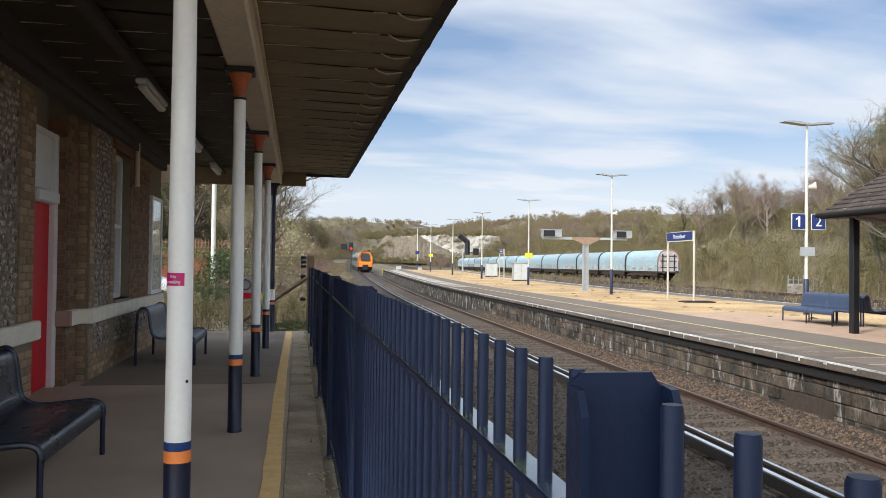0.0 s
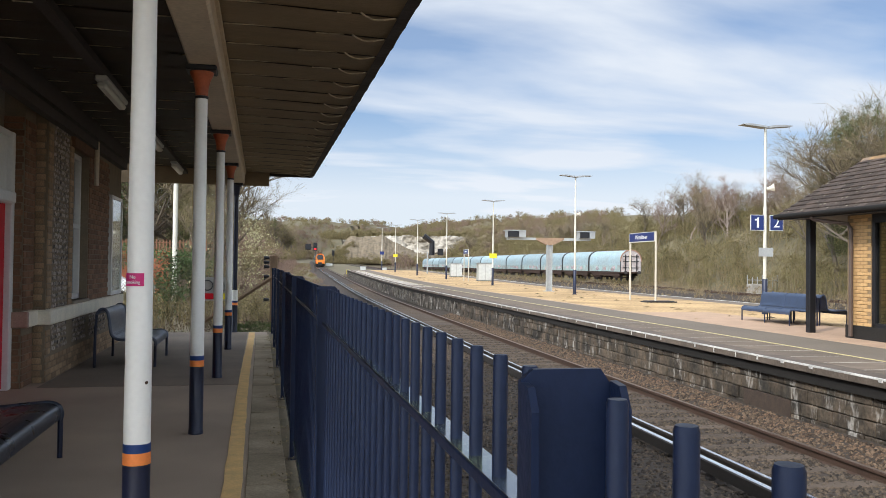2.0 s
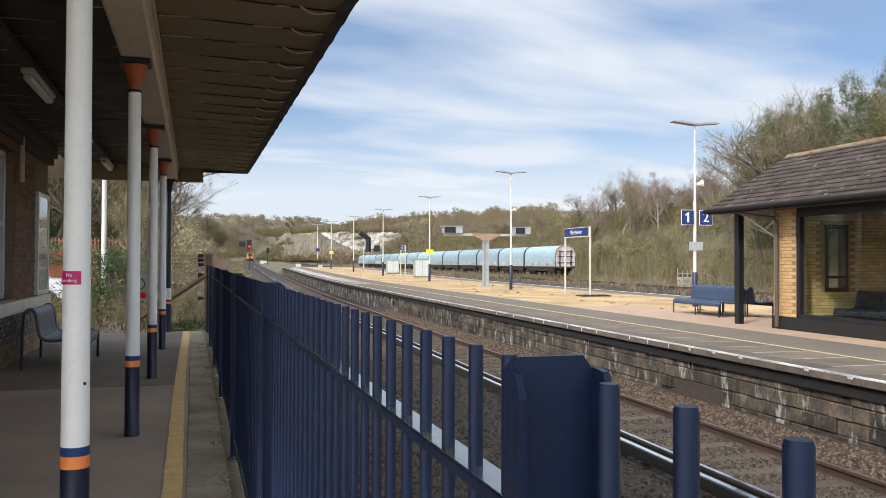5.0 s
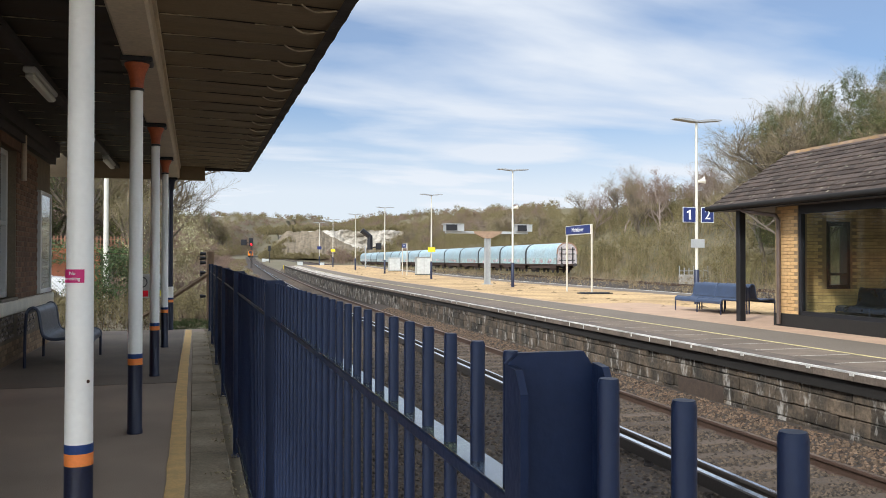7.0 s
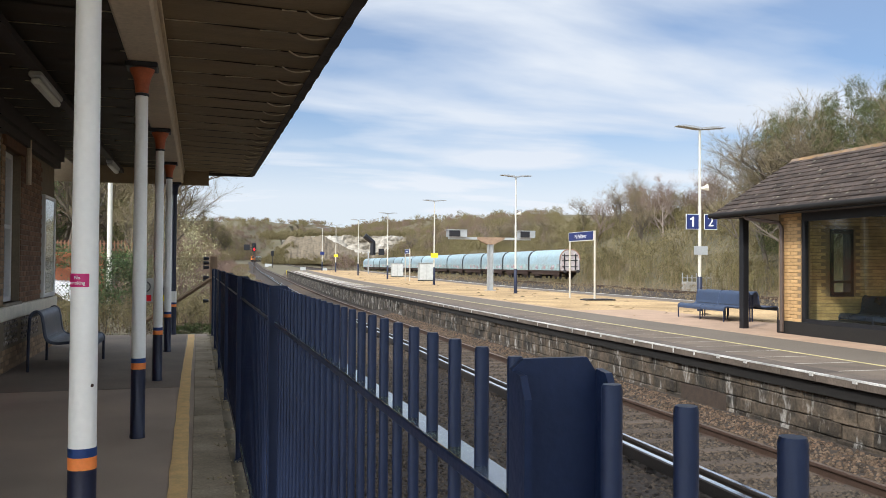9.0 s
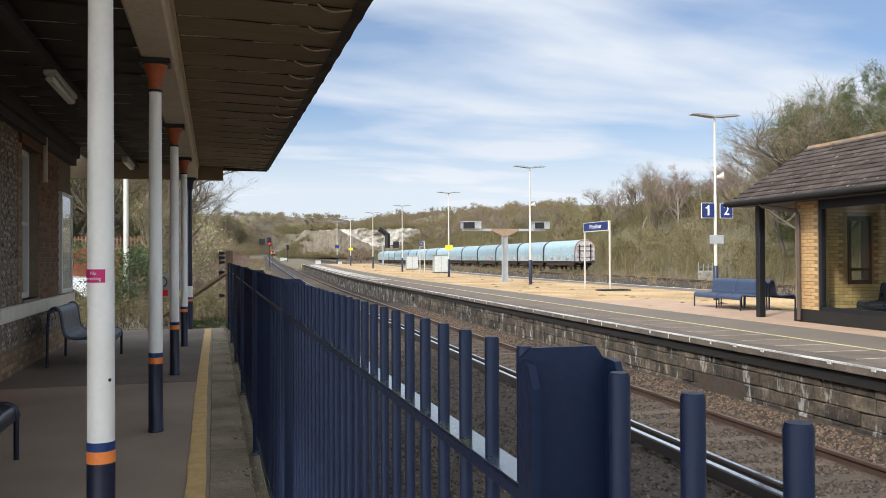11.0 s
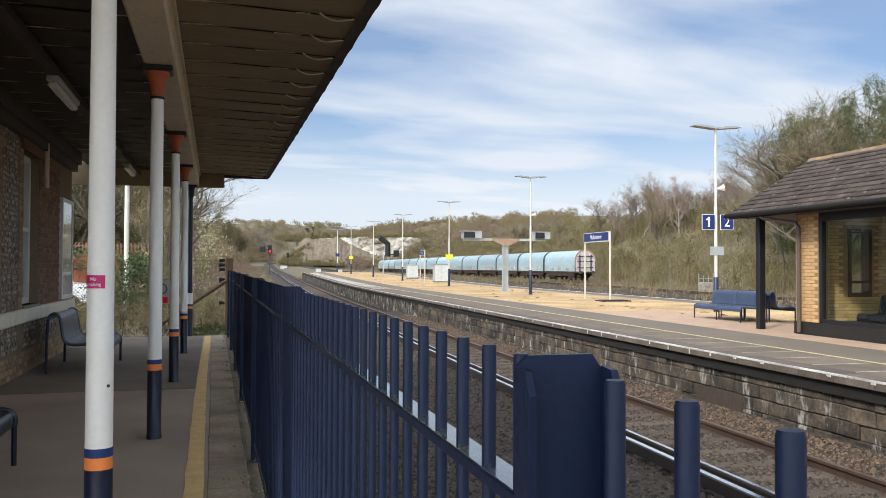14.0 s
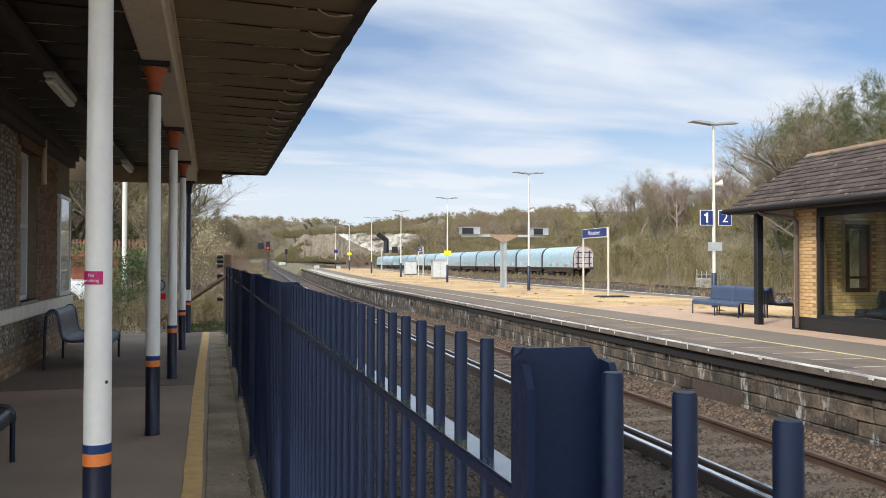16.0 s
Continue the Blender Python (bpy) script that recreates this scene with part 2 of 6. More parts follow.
GLASS_DARK = glass("dusty glass", (0.75, 0.78, 0.76), 0.05)
TUBE = mat("grey light fitting", (0.5, 0.5, 0.47), 0.4, var=0.1)


# ---- mesh tools ----
class MB:
    """Collects vertices and faces for one mesh."""
    def __init__(self):
        self.v, self.f = [], []

    def add(self, verts, faces):
        n = len(self.v)
        self.v += [tuple(p) for p in verts]
        self.f += [tuple(i + n for i in f) for f in faces]
        return self

    def box(self, x0, x1, y0, y1, z0, z1):
        return self.add([(x, y, z) for z in (z0, z1) for y in (y0, y1) for x in (x0, x1)],
                        [(0, 2, 3, 1), (4, 5, 7, 6), (0, 1, 5, 4), (2, 6, 7, 3), (0, 4, 6, 2), (1, 3, 7, 5)])

    def cham(self, x0, x1, y0, y1, z0, z1, c=0.01):
        """A box whose edges are bevelled."""
        bm = bmesh.new()
        bmesh.ops.create_cube(bm, size=1)
        for v in bm.verts:
            v.co = Vector(((x0 + x1) / 2 + v.co.x * (x1 - x0), (y0 + y1) / 2 + v.co.y * (y1 - y0), (z0 + z1) / 2 + v.co.z * (z1 - z0)))
        bmesh.ops.bevel(bm, geom=bm.edges[:], offset=c, segments=1, affect="EDGES")
        bm.verts.index_update()
        self.add([v.co for v in bm.verts], [[v.index for v in f.verts] for f in bm.faces])
        bm.free()
        return self

    def tube(self, pts, radii, n=10, cap=True):
        pts = [Vector(p) for p in pts]
        if not hasattr(radii, "__len__"):
            radii = [radii] * len(pts)
        rings = []
        side = None
        for i, p in enumerate(pts):
            d = (pts[min(i + 1, len(pts) - 1)] - pts[max(i - 1, 0)]).normalized()
            if side is None:
                side = d.orthogonal().normalized()
            side = (side - d * side.dot(d)).normalized()
            up = d.cross(side)
            rings.append([p + (side * math.cos(a) + up * math.sin(a)) * radii[i] for a in [2 * math.pi * k / n for k in range(n)]])
        faces = [(i * n + k, i * n + (k + 1) % n, (i + 1) * n + (k + 1) % n, (i + 1) * n + k) for i in range(len(pts) - 1) for k in range(n)]
        if cap:
            faces += [tuple(reversed(range(n))), tuple(range((len(pts) - 1) * n, len(pts) * n))]
        return self.add([q for r in rings for q in r], faces)

    def lathe(self, prof, n=20, at=(0, 0, 0)):
        """prof: rows of radius, height round the z axis."""
        v = [(at[0] + r * math.cos(2 * math.pi * k / n), at[1] + r * math.sin(2 * math.pi * k / n), at[2] + z) for r, z in prof for k in range(n)]
        f = [(i * n + k, i * n + (k + 1) % n, (i + 1) * n + (k + 1) % n, (i + 1) * n + k) for i in range(len(prof) - 1) for k in range(n)]
        f += [tuple(reversed(range(n))), tuple(range((len(prof) - 1) * n, len(prof) * n))]
        return self.add(v, f)

    def extrude(self, prof, axis, a, b):
        """A closed outline of (p, q) drawn out along an axis from a to b: axis x: p, q are y, z; y: x, z; z: x, y."""
        put = {"x": lambda p, q, w: (w, p, q), "y": lambda p, q, w: (p, w, q), "z": lambda p, q, w: (p, q, w)}[axis]
        n = len(prof)
        return self.add([put(p, q, w) for w in (a, b) for p, q in prof],
                        [(k, (k + 1) % n, n + (k + 1) % n, n + k) for k in range(n)] + [tuple(reversed(range(n))), tuple(range(n, 2 * n))])

    def mesh(self, name, material, smooth=False):
        me = bpy.data.meshes.new(name)
        me.from_pydata(self.v, [], self.f)
        bm = bmesh.new()
        bm.from_mesh(me)
        if len(bm.faces) < 60000:
            bmesh.ops.recalc_face_normals(bm, faces=bm.faces[:])
        bm.to_mesh(me)
        bm.free()
        if smooth:
            me.polygons.foreach_set("use_smooth", [True] * len(me.polygons))
            me.set_sharp_from_angle(angle=radians(40))
        me.materials.append(material)
        return me


def part(name, mb, material, parent=None, label="", smooth=False):
    ob = new(name, mb.mesh(name, material, smooth))
    ob.parent = parent
    return tagged(ob, label)


def thing(name, m, label, category, group="", kind=""):
    ob = new(name)
    ob.empty_display_size = 0.1
    ob.matrix_world = m
    return tagged(ob, label, category, group, kind)


def setting(name, mb, material, label, category, smooth=False):
    return tagged(part(name, mb, material, None, "", smooth), label, category, "", "structure")


def pieces(name, places, me, parent):
    """Objects of their own on one mesh, at the given poses."""
    for m in places:
        o = new(name, me)
        o.parent = parent
        o.matrix_basis = m


# ---- the line of the railway: u metres to its right, s metres along it ----
def bend(s):
    near = min(max(s, 0), 270)
    return 0.0325 * s + 4.3e-5 * near ** 2 + 0.0232 * max(s - 270, 0) + 3.0e-4 * max(s - 520, 0) ** 2


def rise(s):
    return 0.0075 * max(0, s - 50) - 0.15 * (1 - math.exp(-max(0, s - 50) / 20)) + 0.28 * smooth01(50, 150, s) + 0.4 * smooth01(340, 480, s)


def level(u, s):
    """The running line climbs; the sidings stay nearly level."""
    k = smooth01(20, 36, u)
    return rise(s) * (1 - k) + 0.2 * smooth01(50, 97, s) * k


def at(u, s, z=0.0):
    return Vector((u + bend(s), s, z + level(u, s)))


def along(u, s, z=0.0, turn=0):
    a = math.atan((bend(s + 1) - bend(s - 1)) / 2)
    p = at(u, s, z)
    return pose(p.x, p.y, p.z, 0, 0, turn - math.degrees(a))


def steps(a, b):
    """Places along the line, closer together near the station."""
    out, s = [], a
    while s < b:
        out.append(s)
        s += 6 if s < 150 else 20
    return out + [b]


def ribbon(mb, prof, a, b):
    """An outline of (u, z) swept along the line."""
    ss, n = steps(a, b), len(prof)
    base = [at(u, s, z) for s in ss for u, z in prof]
    f = [(i * n + k, i * n + (k + 1) % n, (i + 1) * n + (k + 1) % n, (i + 1) * n + k) for i in range(len(ss) - 1) for k in range(n)]
    f += [tuple(range(n)), tuple(range((len(ss) - 1) * n, len(ss) * n))]
    return mb.add(base, f)


def rect(u0, u1, z0, z1):
    return [(u0, z0), (u1, z0), (u1, z1), (u0, z1)]


def smooth01(a, b, x):
    t = min(1, max(0, (x - a) / (b - a)))
    return t * t * (3 - 2 * t)


# ---- ground ----
RAIL = -0.915


def ground_z(x, y):
    u = x - bend(y)
    z = -1.28 + level(u, y) * (1 - smooth01(330, 420, y)) + rise(y) * smooth01(330, 420, y)
    if (-0.3 if y < 40 else 3.2) < u < 8.5 or y < 17.5 and u < 8.5:
        return z - 0.4
    n = noise.noise((x * 0.02, y * 0.02, 0)) * 3 + noise.noise((x * 0.11, y * 0.05, 8)) * 2 * smooth01(400, 520, y) + noise.noise((x * 0.08, y * 0.08, 3)) * 0.8
    # bank beyond the sidings
    foot = 48 + 38 * smooth01(300, 430, y) - 60 * smooth01(450, 710, y)
    rgt = smooth01(0, 15, u - foot)
    far = smooth01(280, 430, y)
    z += rgt * (7.5 + 8.5 * far + n * 0.6) + smooth01(12, 75, u - foot) * (11 * far + n)
    # bank beside the main line
    foot = 4 + 3 * smooth01(100, 300, y)
    top = (3.5 + 12 * smooth01(70, 330, y)) * smooth01(35, 90, y) + 11 * smooth01(360, 660, y)
    lft = smooth01(0, 26 + 8 * smooth01(380, 520, y), -u - foot)
    z += lft * (top + n * 0.7)
    if y < 60 and u < -2:
        z += 1.1 * smooth01(-2, -4, u) * (1 - smooth01(30, 60, y))
    # the ridge that closes the valley
    z += smooth01(760, 980, y) * 42 * (1 - max(rgt, lft) * 0.6)
    return z


def build_ground():
    xs = sorted(set([-1, -0.2, 0.5, -900, -600, -400, -300] + list(range(-240, -60, 12)) + list(range(-60, 180, 4)) + list(range(180, 320, 10)) + [360, 450, 600, 900]))
    ys = sorted(set([-600, -300, -150] + list(range(-100, 20, 10)) + [17.2] + list(range(20, 200, 5)) + list(range(200, 760, 9)) + list(range(760, 1100, 30)) + [1300, 1800, 2600]))
    mb = MB()
    nx = len(xs)
    mb.add([(x, y, ground_z(x, y)) for y in ys for x in xs],
           [(j * nx + i, j * nx + i + 1, (j + 1) * nx + i + 1, (j + 1) * nx + i) for j in range(len(ys) - 1) for i in range(nx - 1)])
    return setting("ground", mb, SCRUB_GROUND, "rough brown winter grass and scrub rising on both sides", "ground", True)


SCRUB_GROUND = mat("winter scrub ground", (0.135, 0.108, 0.068), 0.95, var=0.5, scale=0.12, fine=1.4, bump=0.6, tint=(0.09, 0.09, 0.035))


def chalk_faces():
    """Bare chalk shows where the far slopes are steep."""
    nt = SCRUB_GROUND.node_tree
    N, L = nt.nodes.new, nt.links.new
    b = nt.nodes["Principled BSDF"]
    geo, sp, sn = N("ShaderNodeNewGeometry"), N("ShaderNodeSeparateXYZ"), N("ShaderNodeSeparateXYZ")
    L(geo.outputs["Position"], sp.inputs[0]); L(geo.outputs["True Normal"], sn.inputs[0])
    far, steep = N("ShaderNodeMapRange"), N("ShaderNodeMapRange")
    far.inputs[1].default_value, far.inputs[2].default_value = 370, 420
    steep.inputs[1].default_value, steep.inputs[2].default_value = 0.9, 0.74
    L(sp.outputs[1], far.inputs[0]); L(sn.outputs[2], steep.inputs[0])
    nz, rp = N("ShaderNodeTexNoise"), N("ShaderNodeMapRange")
    nz.inputs["Scale"].default_value, nz.inputs["Detail"].default_value = 0.07, 6
    rp.inputs[1].default_value, rp.inputs[2].default_value = 0.38, 0.56
    L(geo.outputs["Position"], nz.inputs[0]); L(nz.outputs[0], rp.inputs[0])
    m1, m2 = N("ShaderNodeMath"), N("ShaderNodeMath")
    m1.operation = m2.operation = "MULTIPLY"
    L(far.outputs[0], m1.inputs[0]); L(steep.outputs[0], m1.inputs[1]); L(m1.outputs[0], m2.inputs[0]); L(rp.outputs[0], m2.inputs[1])
    mx = N("ShaderNodeMix"); mx.data_type = "RGBA"
    old = b.inputs["Base Color"].links[0].from_socket
    mx.inputs[7].default_value = (0.17, 0.135, 0.088, 1)
    L(m2.outputs[0], mx.inputs[0]); L(old, mx.inputs[6]); L(mx.outputs[2], b.inputs["Base Color"])


chalk_faces()
build_ground()


# ---- railway ----
def rail_profile(c, z):
    """Flat-bottomed rail section about c with its head at z."""
    h = [(-0.07, -0.155), (0.07, -0.155), (0.07, -0.14), (0.012, -0.125), (0.012, -0.045), (0.036, -0.035), (0.036, -0.004), (0.03, 0), (-0.03, 0), (-0.036, -0.004), (-0.036, -0.035), (-0.012, -0.045), (-0.012, -0.125), (-0.07, -0.14)]
    return [(c + a, z + b) for a, b in h]


NEAR_RAIL, FAR_RAIL, EDGE = 5.24, 6.74, 7.62


def track(name, c0, c1, a, b, label, third=None):
    t = thing(name, pose(0, 0, 0), label, "railway track", "", "structure")
    for c in (c0, c1):
        part("rail", ribbon(MB(), rail_profile(c, RAIL), a, b), RUST if c == c1 or not third else DARKSTEEL, t)
        part("rail_head", ribbon(MB(), rect(c - 0.027, c + 0.027, RAIL - 0.002, RAIL + 0.004), a, b), RAILTOP if third and c == c0 else RAILDULL, t)
    if third:
        part("conductor_rail", ribbon(MB(), [(third - 0.05, RAIL - 0.06), (third + 0.05, RAIL - 0.06), (third + 0.058, RAIL + 0.075), (third - 0.058, RAIL + 0.075)], a, b), DARKSTEEL, t)
        part("conductor_head", ribbon(MB(), rect(third - 0.036, third + 0.036, RAIL + 0.074, RAIL + 0.084), a, b), RAILTOP, t, "bright worn top of the conductor rail")
        for k in range(22):
            part("insulator", MB().lathe([(0.05, 0), (0.07, 0.03), (0.05, 0.06), (0.06, 0.1)], 8, at(third, 4 + k * 2.4, RAIL - 0.16)), DARKSTEEL, t)
    return t


def build_railway():
    ballast = MB()
    ribbon(ballast, [(0.4, -1.4), (0.4, -1.2), (3.6, -1.16), (4.4, RAIL - 0.14), (7.0, RAIL - 0.14), (7.5, RAIL - 0.02), (7.75, RAIL + 0.02), (7.75, -1.4)], -30, 44)
    ribbon(ballast, [(2.9, -1.6), (3.7, -1.2), (4.4, RAIL - 0.14), (7.0, RAIL - 0.14), (7.6, -1.1), (8.4, -1.5)], 44, 900)
    setting("ballast", ballast, BALLAST, "dirty brown ballast along the running line", "ballast")
    far = MB()
    ribbon(far, [(19.2, -1.4), (19.4, -1.12), (40, -1.14), (45.8, -1.12), (47, -1.4)], -30, 420)
    setting("yard_ballast", far, BALLAST, "weedy brown ballast of the sidings", "ballast")
    t = track("main_track", NEAR_RAIL, FAR_RAIL, -30, 900, "running line with rusty rails and a conductor rail", NEAR_RAIL - 0.42)
    sl = MB().cham(-1.25, 1.25, -0.13, 0.13, -0.2, 0, 0.02).mesh("sleeper", SLEEPER)
    pieces("sleeper", [along((NEAR_RAIL + FAR_RAIL) / 2, 2 + 0.7 * k, RAIL - 0.125) for k in range(130)], sl, t)
    track("loop_track", 21.6, 23.1, -30, 420, "rusty track on the far side of the island platform")
    track("siding_track", 40.75, 42.25, -30, 420, "rusty siding track under the wagons")


build_railway()


# ---- island platform ----
FARSIDE = 19.3


def build_island():
    body = MB()
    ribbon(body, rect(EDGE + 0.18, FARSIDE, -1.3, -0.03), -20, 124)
    isl = setting("island_platform", body, DARKEDGE, "island platform with block walls darkened for shade", "platform")
    strips = (("tarmac_strip", EDGE + 1.5, EDGE + 3.1, TARMAC_FAR, "grey tarmac walkway"), ("gravel_bed", EDGE + 3.3, FARSIDE - 1.6, GRAVEL_GOLD, "golden gravel bed"),
              ("far_walkway", FARSIDE - 1.6, FARSIDE - 0.2, TARMAC_FAR, "grey tarmac walkway"))
    for n, a, b, m, l in strips:
        part(n, ribbon(MB(), rect(a, b, -0.03, 0.0), -20, 124), m, isl, l)
    part("paved_border", ribbon(MB(), rect(EDGE + 3.1, EDGE + 3.3, -0.03, 0.004), -20, 124), PAVING_PINK, isl, "pinkish paved border")
    part("paved_area", ribbon(MB(), rect(EDGE + 3.3, EDGE + 5.9, -0.03, 0.005), -20, 25), PAVING_PINK, isl, "pinkish paved area round the shelter")
    part("yellow_line", ribbon(MB(), rect(EDGE + 1.53, EDGE + 1.585, 0, 0.006), -20, 124), YELLOW_PALE, isl, "thin pale yellow line")
    part("far_edge_line", ribbon(MB(), rect(FARSIDE - 0.2, FARSIDE, -0.03, 0.004), -20, 124), WHITE_EDGE, isl, "white painted far edge")
    # dark band that stands for the coping's shadow on the wall top
    part("shaded_corbel", ribbon(MB(), rect(EDGE + 0.07, EDGE + 0.5, -0.29, -0.1), -20, 124), DARKEDGE, isl)
    return isl


ISLAND = build_island()


# ---- near platform and station building ----
WALL = -2.6


def build_near_platform():
    p = MB().box(WALL - 4, 0.34, -30, 17.75, -0.9, 0)
    pl = setting("near_platform", p, TARMAC, "worn dark tarmac platform under the canopy", "platform")
    part("edging", MB().box(0.02, 0.36, -30, 17.7, -0.05, 0.004), MOSSY, pl, "mossy concrete edging beside the fence")
    sl = MB().cham(-0.205, 0.06, 0.004, 0.9, -0.03, 0.006, 0.005).mesh("edging_slab", EDGING)
    pieces("edging_slab", [pose(0, -5.6 + 0.905 * k, 0.0006 * (k * 5 % 7), 0, 0.0, 0.12 * ((k * 3) % 5 - 2)) for k in range(25)], sl, pl)
    return pl


build_near_platform()


def flints(y0, y1, z0, z1, x, seed):
    """Rough flint nodules set in a panel that faces the platform."""
    rng, mb, z, row = random.Random(seed), MB(), z0 + 0.03, 0
    while z < z1 - 0.02:
        y = y0 + 0.03 + (row % 2) * 0.04
        while y < y1 - 0.03:
            a, b, d = rng.uniform(0.012, 0.021), rng.uniform(0.022, 0.036), rng.uniform(0.008, 0.02)
            t, cy, cz = rng.uniform(-0.35, 0.35), y + rng.uniform(-0.012, 0.012), z + rng.uniform(-0.012, 0.012)
            ring = []
            for k in range(6):
                g = k * math.pi / 3 + rng.uniform(-0.3, 0.3)
                p, q = a * math.cos(g), b * math.sin(g)
                ring.append((x, cy + p * math.cos(t) - q * math.sin(t), cz + p * math.sin(t) + q * math.cos(t)))
            inner = [(x + d * rng.uniform(0.7, 1.2), cy + (p[1] - cy) * 0.55, cz + (p[2] - cz) * 0.55) for p in ring]
            mb.add(ring + inner, [(k, (k + 1) % 6, 6 + (k + 1) % 6, 6 + k) for k in range(6)] + [tuple(range(6, 12))])
            y += rng.uniform(0.034, 0.05)
        z += 0.066
        row += 1
    return mb


def build_station():
    wall = setting("wall_station", MB().box(WALL - 0.3, WALL, 1.6, 8.2, 0, 4.2), MORTAR_PALE, "flint station wall with brick quoins under the canopy", "wall")
    R = WALL - 0.36
    for box in ((WALL - 0.7, R, 8.2, 9.0, 0, 4.2), (WALL - 0.7, R, 9.0, 9.9, 2.86, 4.2), (WALL - 0.5, WALL - 0.14, 9.9, 10.35, 0, 4.2), (WALL - 0.3, WALL, 10.35, 11.75, 0, 4.2), (WALL - 0.3, WALL, 11.75, 12.75, 0, 0.9),
                (WALL - 0.3, WALL, 11.75, 12.75, 2.95, 4.2), (WALL - 0.3, WALL, 12.75, 15.65, 0, 4.2), (-8, WALL - 0.3, 15.35, 15.65, 0, 4.2)):
        part("wall_section", MB().box(*box), MORTAR_PALE, wall)
    roof = MB().extrude([(-9, 4.1), (-5.3, 6.6), (-2.4, 4.1), (-2.4, 4.0), (-9, 4.0)], "y", 1.3, 15.9)
    setting("roof_station", roof, ROOFTILE, "brown tiled station roof above the canopy", "roof")
    setting("wall_rear", MB().box(-8.2, -8, 1.6, 15.65, 0, 4.1).box(-8, WALL - 0.3, 1.6, 1.8, 0, 4.1), BRICK, "brick rear wall of the station", "wall")
    for y0, y1, z0, z1, s in ((4.6, 7.72, 0.86, 3.2, 1), (4.6, 7.72, 0.3, 0.68, 2), (10.62, 11.48, 0.86, 3.1, 3), (10.62, 11.48, 0.34, 0.68, 4), (12.9, 14.3, 0.34, 0.68, 5), (11.8, 12.7, 0.34, 0.68, 6)):
        tagged(part("flint_panel", flints(y0, y1, z0, z1, WALL - 0.004, s), FLINT, wall, "panel of grey knapped flints"), kind="stuff")
    for y0, y1, x in ((1.6, 8.26, WALL), (9.88, 10.37, WALL - 0.14), (10.33, 15.7, WALL)):
        part("sill_band", MB().cham(x - 0.1, x + 0.07, y0, y1, 0.68, 0.86, 0.015), CREAM, wall, "cream painted stone sill band")
    # sill end turned from the light: its shadow tone is put into the colour
    part("pier_sill", MB().cham(WALL - 0.4, WALL - 0.06, 9.84, 9.9, 0.68, 0.86, 0.01), mat("shadow-side pink sill", (0.4, 0.26, 0.2), 0.8, var=0.3), wall, "end of the sill band, pinkish brown for its shadow side")
    part("lintel", MB().cham(WALL - 0.05, WALL + 0.05, 11.55, 12.95, 2.95, 3.12, 0.01), BRICK, wall)
    # door in the recess
    d = thing("door_1", pose(WALL - 0.3, 9.0, 0), "red painted door with white frame and transom panel", "door", "", "structure")
    part("door_leaf", MB().box(-0.06, 0, 0.0, 0.78, 0.02, 2.06), RED, d, "glossy red leaf")
    part("door_frame", MB().cham(-0.08, 0.07, 0.78, 0.89, 0, 2.86, 0.012).cham(-0.08, -0.05, -0.05, 0.0, 0, 2.86, 0.012).box(-0.08, 0.05, 0.1, 0.78, 2.8, 2.86), WHITE, d, "white painted frame")
    part("transom", MB().box(-0.06, 0.01, 0.0, 0.78, 2.2, 2.8).cham(-0.06, 0.1, 0.05, 0.84, 2.06, 2.2, 0.02), WHITE, d, "white transom panel")
    # sash window
    win = thing("window_1", pose(WALL - 0.16, 11.75, 0.9), "white painted sash window in a brick reveal", "window", "", "structure")
    f = MB()
    for a in ((0, 0.08, 0, 2.05), (0.92, 1.0, 0, 2.05), (0, 1, 0, 0.08), (0, 1, 1.97, 2.05), (0, 1, 1.0, 1.06)):
        f.cham(-0.06, 0.06, *a, 0.008)
    part("window_frame", f, WHITE, win)
    for z in (0.08, 1.06):
        p = part("pane", MB().box(-0.02, -0.012, 0.08, 0.92, z, z + 0.91), GLASS_DARK, win)
    part("window_sill", MB().cham(-0.02, 0.2, -0.03, 1.03, -0.05, 0, 0.01), mat("stone sill", (0.3, 0.26, 0.2), 0.85), win)
    setting("inner_wall", MB().box(-5.2, -5.1, 8, 15, 0, 4), BRICK, "dim wall inside the station", "wall")
    # poster case
    pc = thing("poster_case", pose(WALL, 14.45, 0.88), "white framed glazed poster case on the station wall", "poster case")
    part("case_body", MB().box(0.002, 0.03, 0, 1.05, 0, 1.66), WHITE, pc)
    fr = MB()
    for a in ((0, 0.06, 0, 1.66), (0.99, 1.05, 0, 1.66), (0.06, 0.99, 0, 0.07), (0.06, 0.99, 1.6, 1.66)):
        fr.cham(0.03, 0.06, *a, 0.008)
    part("case_frame", fr, WHITE, pc)
    part("case_glass", MB().box(0.042, 0.046, 0.06, 0.99, 0.07, 1.6), glass("poster glass", (0.9, 0.92, 0.92), 0.03), pc)
    # near-white colour stands for bright sky reflected in the case glass
    part("poster", MB().box(0.031, 0.034, 0.08, 0.97, 0.09, 1.58), mat("poster whitened as sky glare", (0.88, 0.88, 0.87), 0.6, var=0.4, scale=2), pc, "pale poster, whitened for the sky mirrored in its glass")
    # downpipe
    dp = thing("downpipe", pose(WALL + 0.08, 12.9, 0), "cream rainwater pipe under the canopy", "downpipe")
    part("pipe", MB().tube([(0, 0, 2.55), (0, 0, 3.2)], 0.035), BEAM, dp)
    return wall


STATION = build_station()


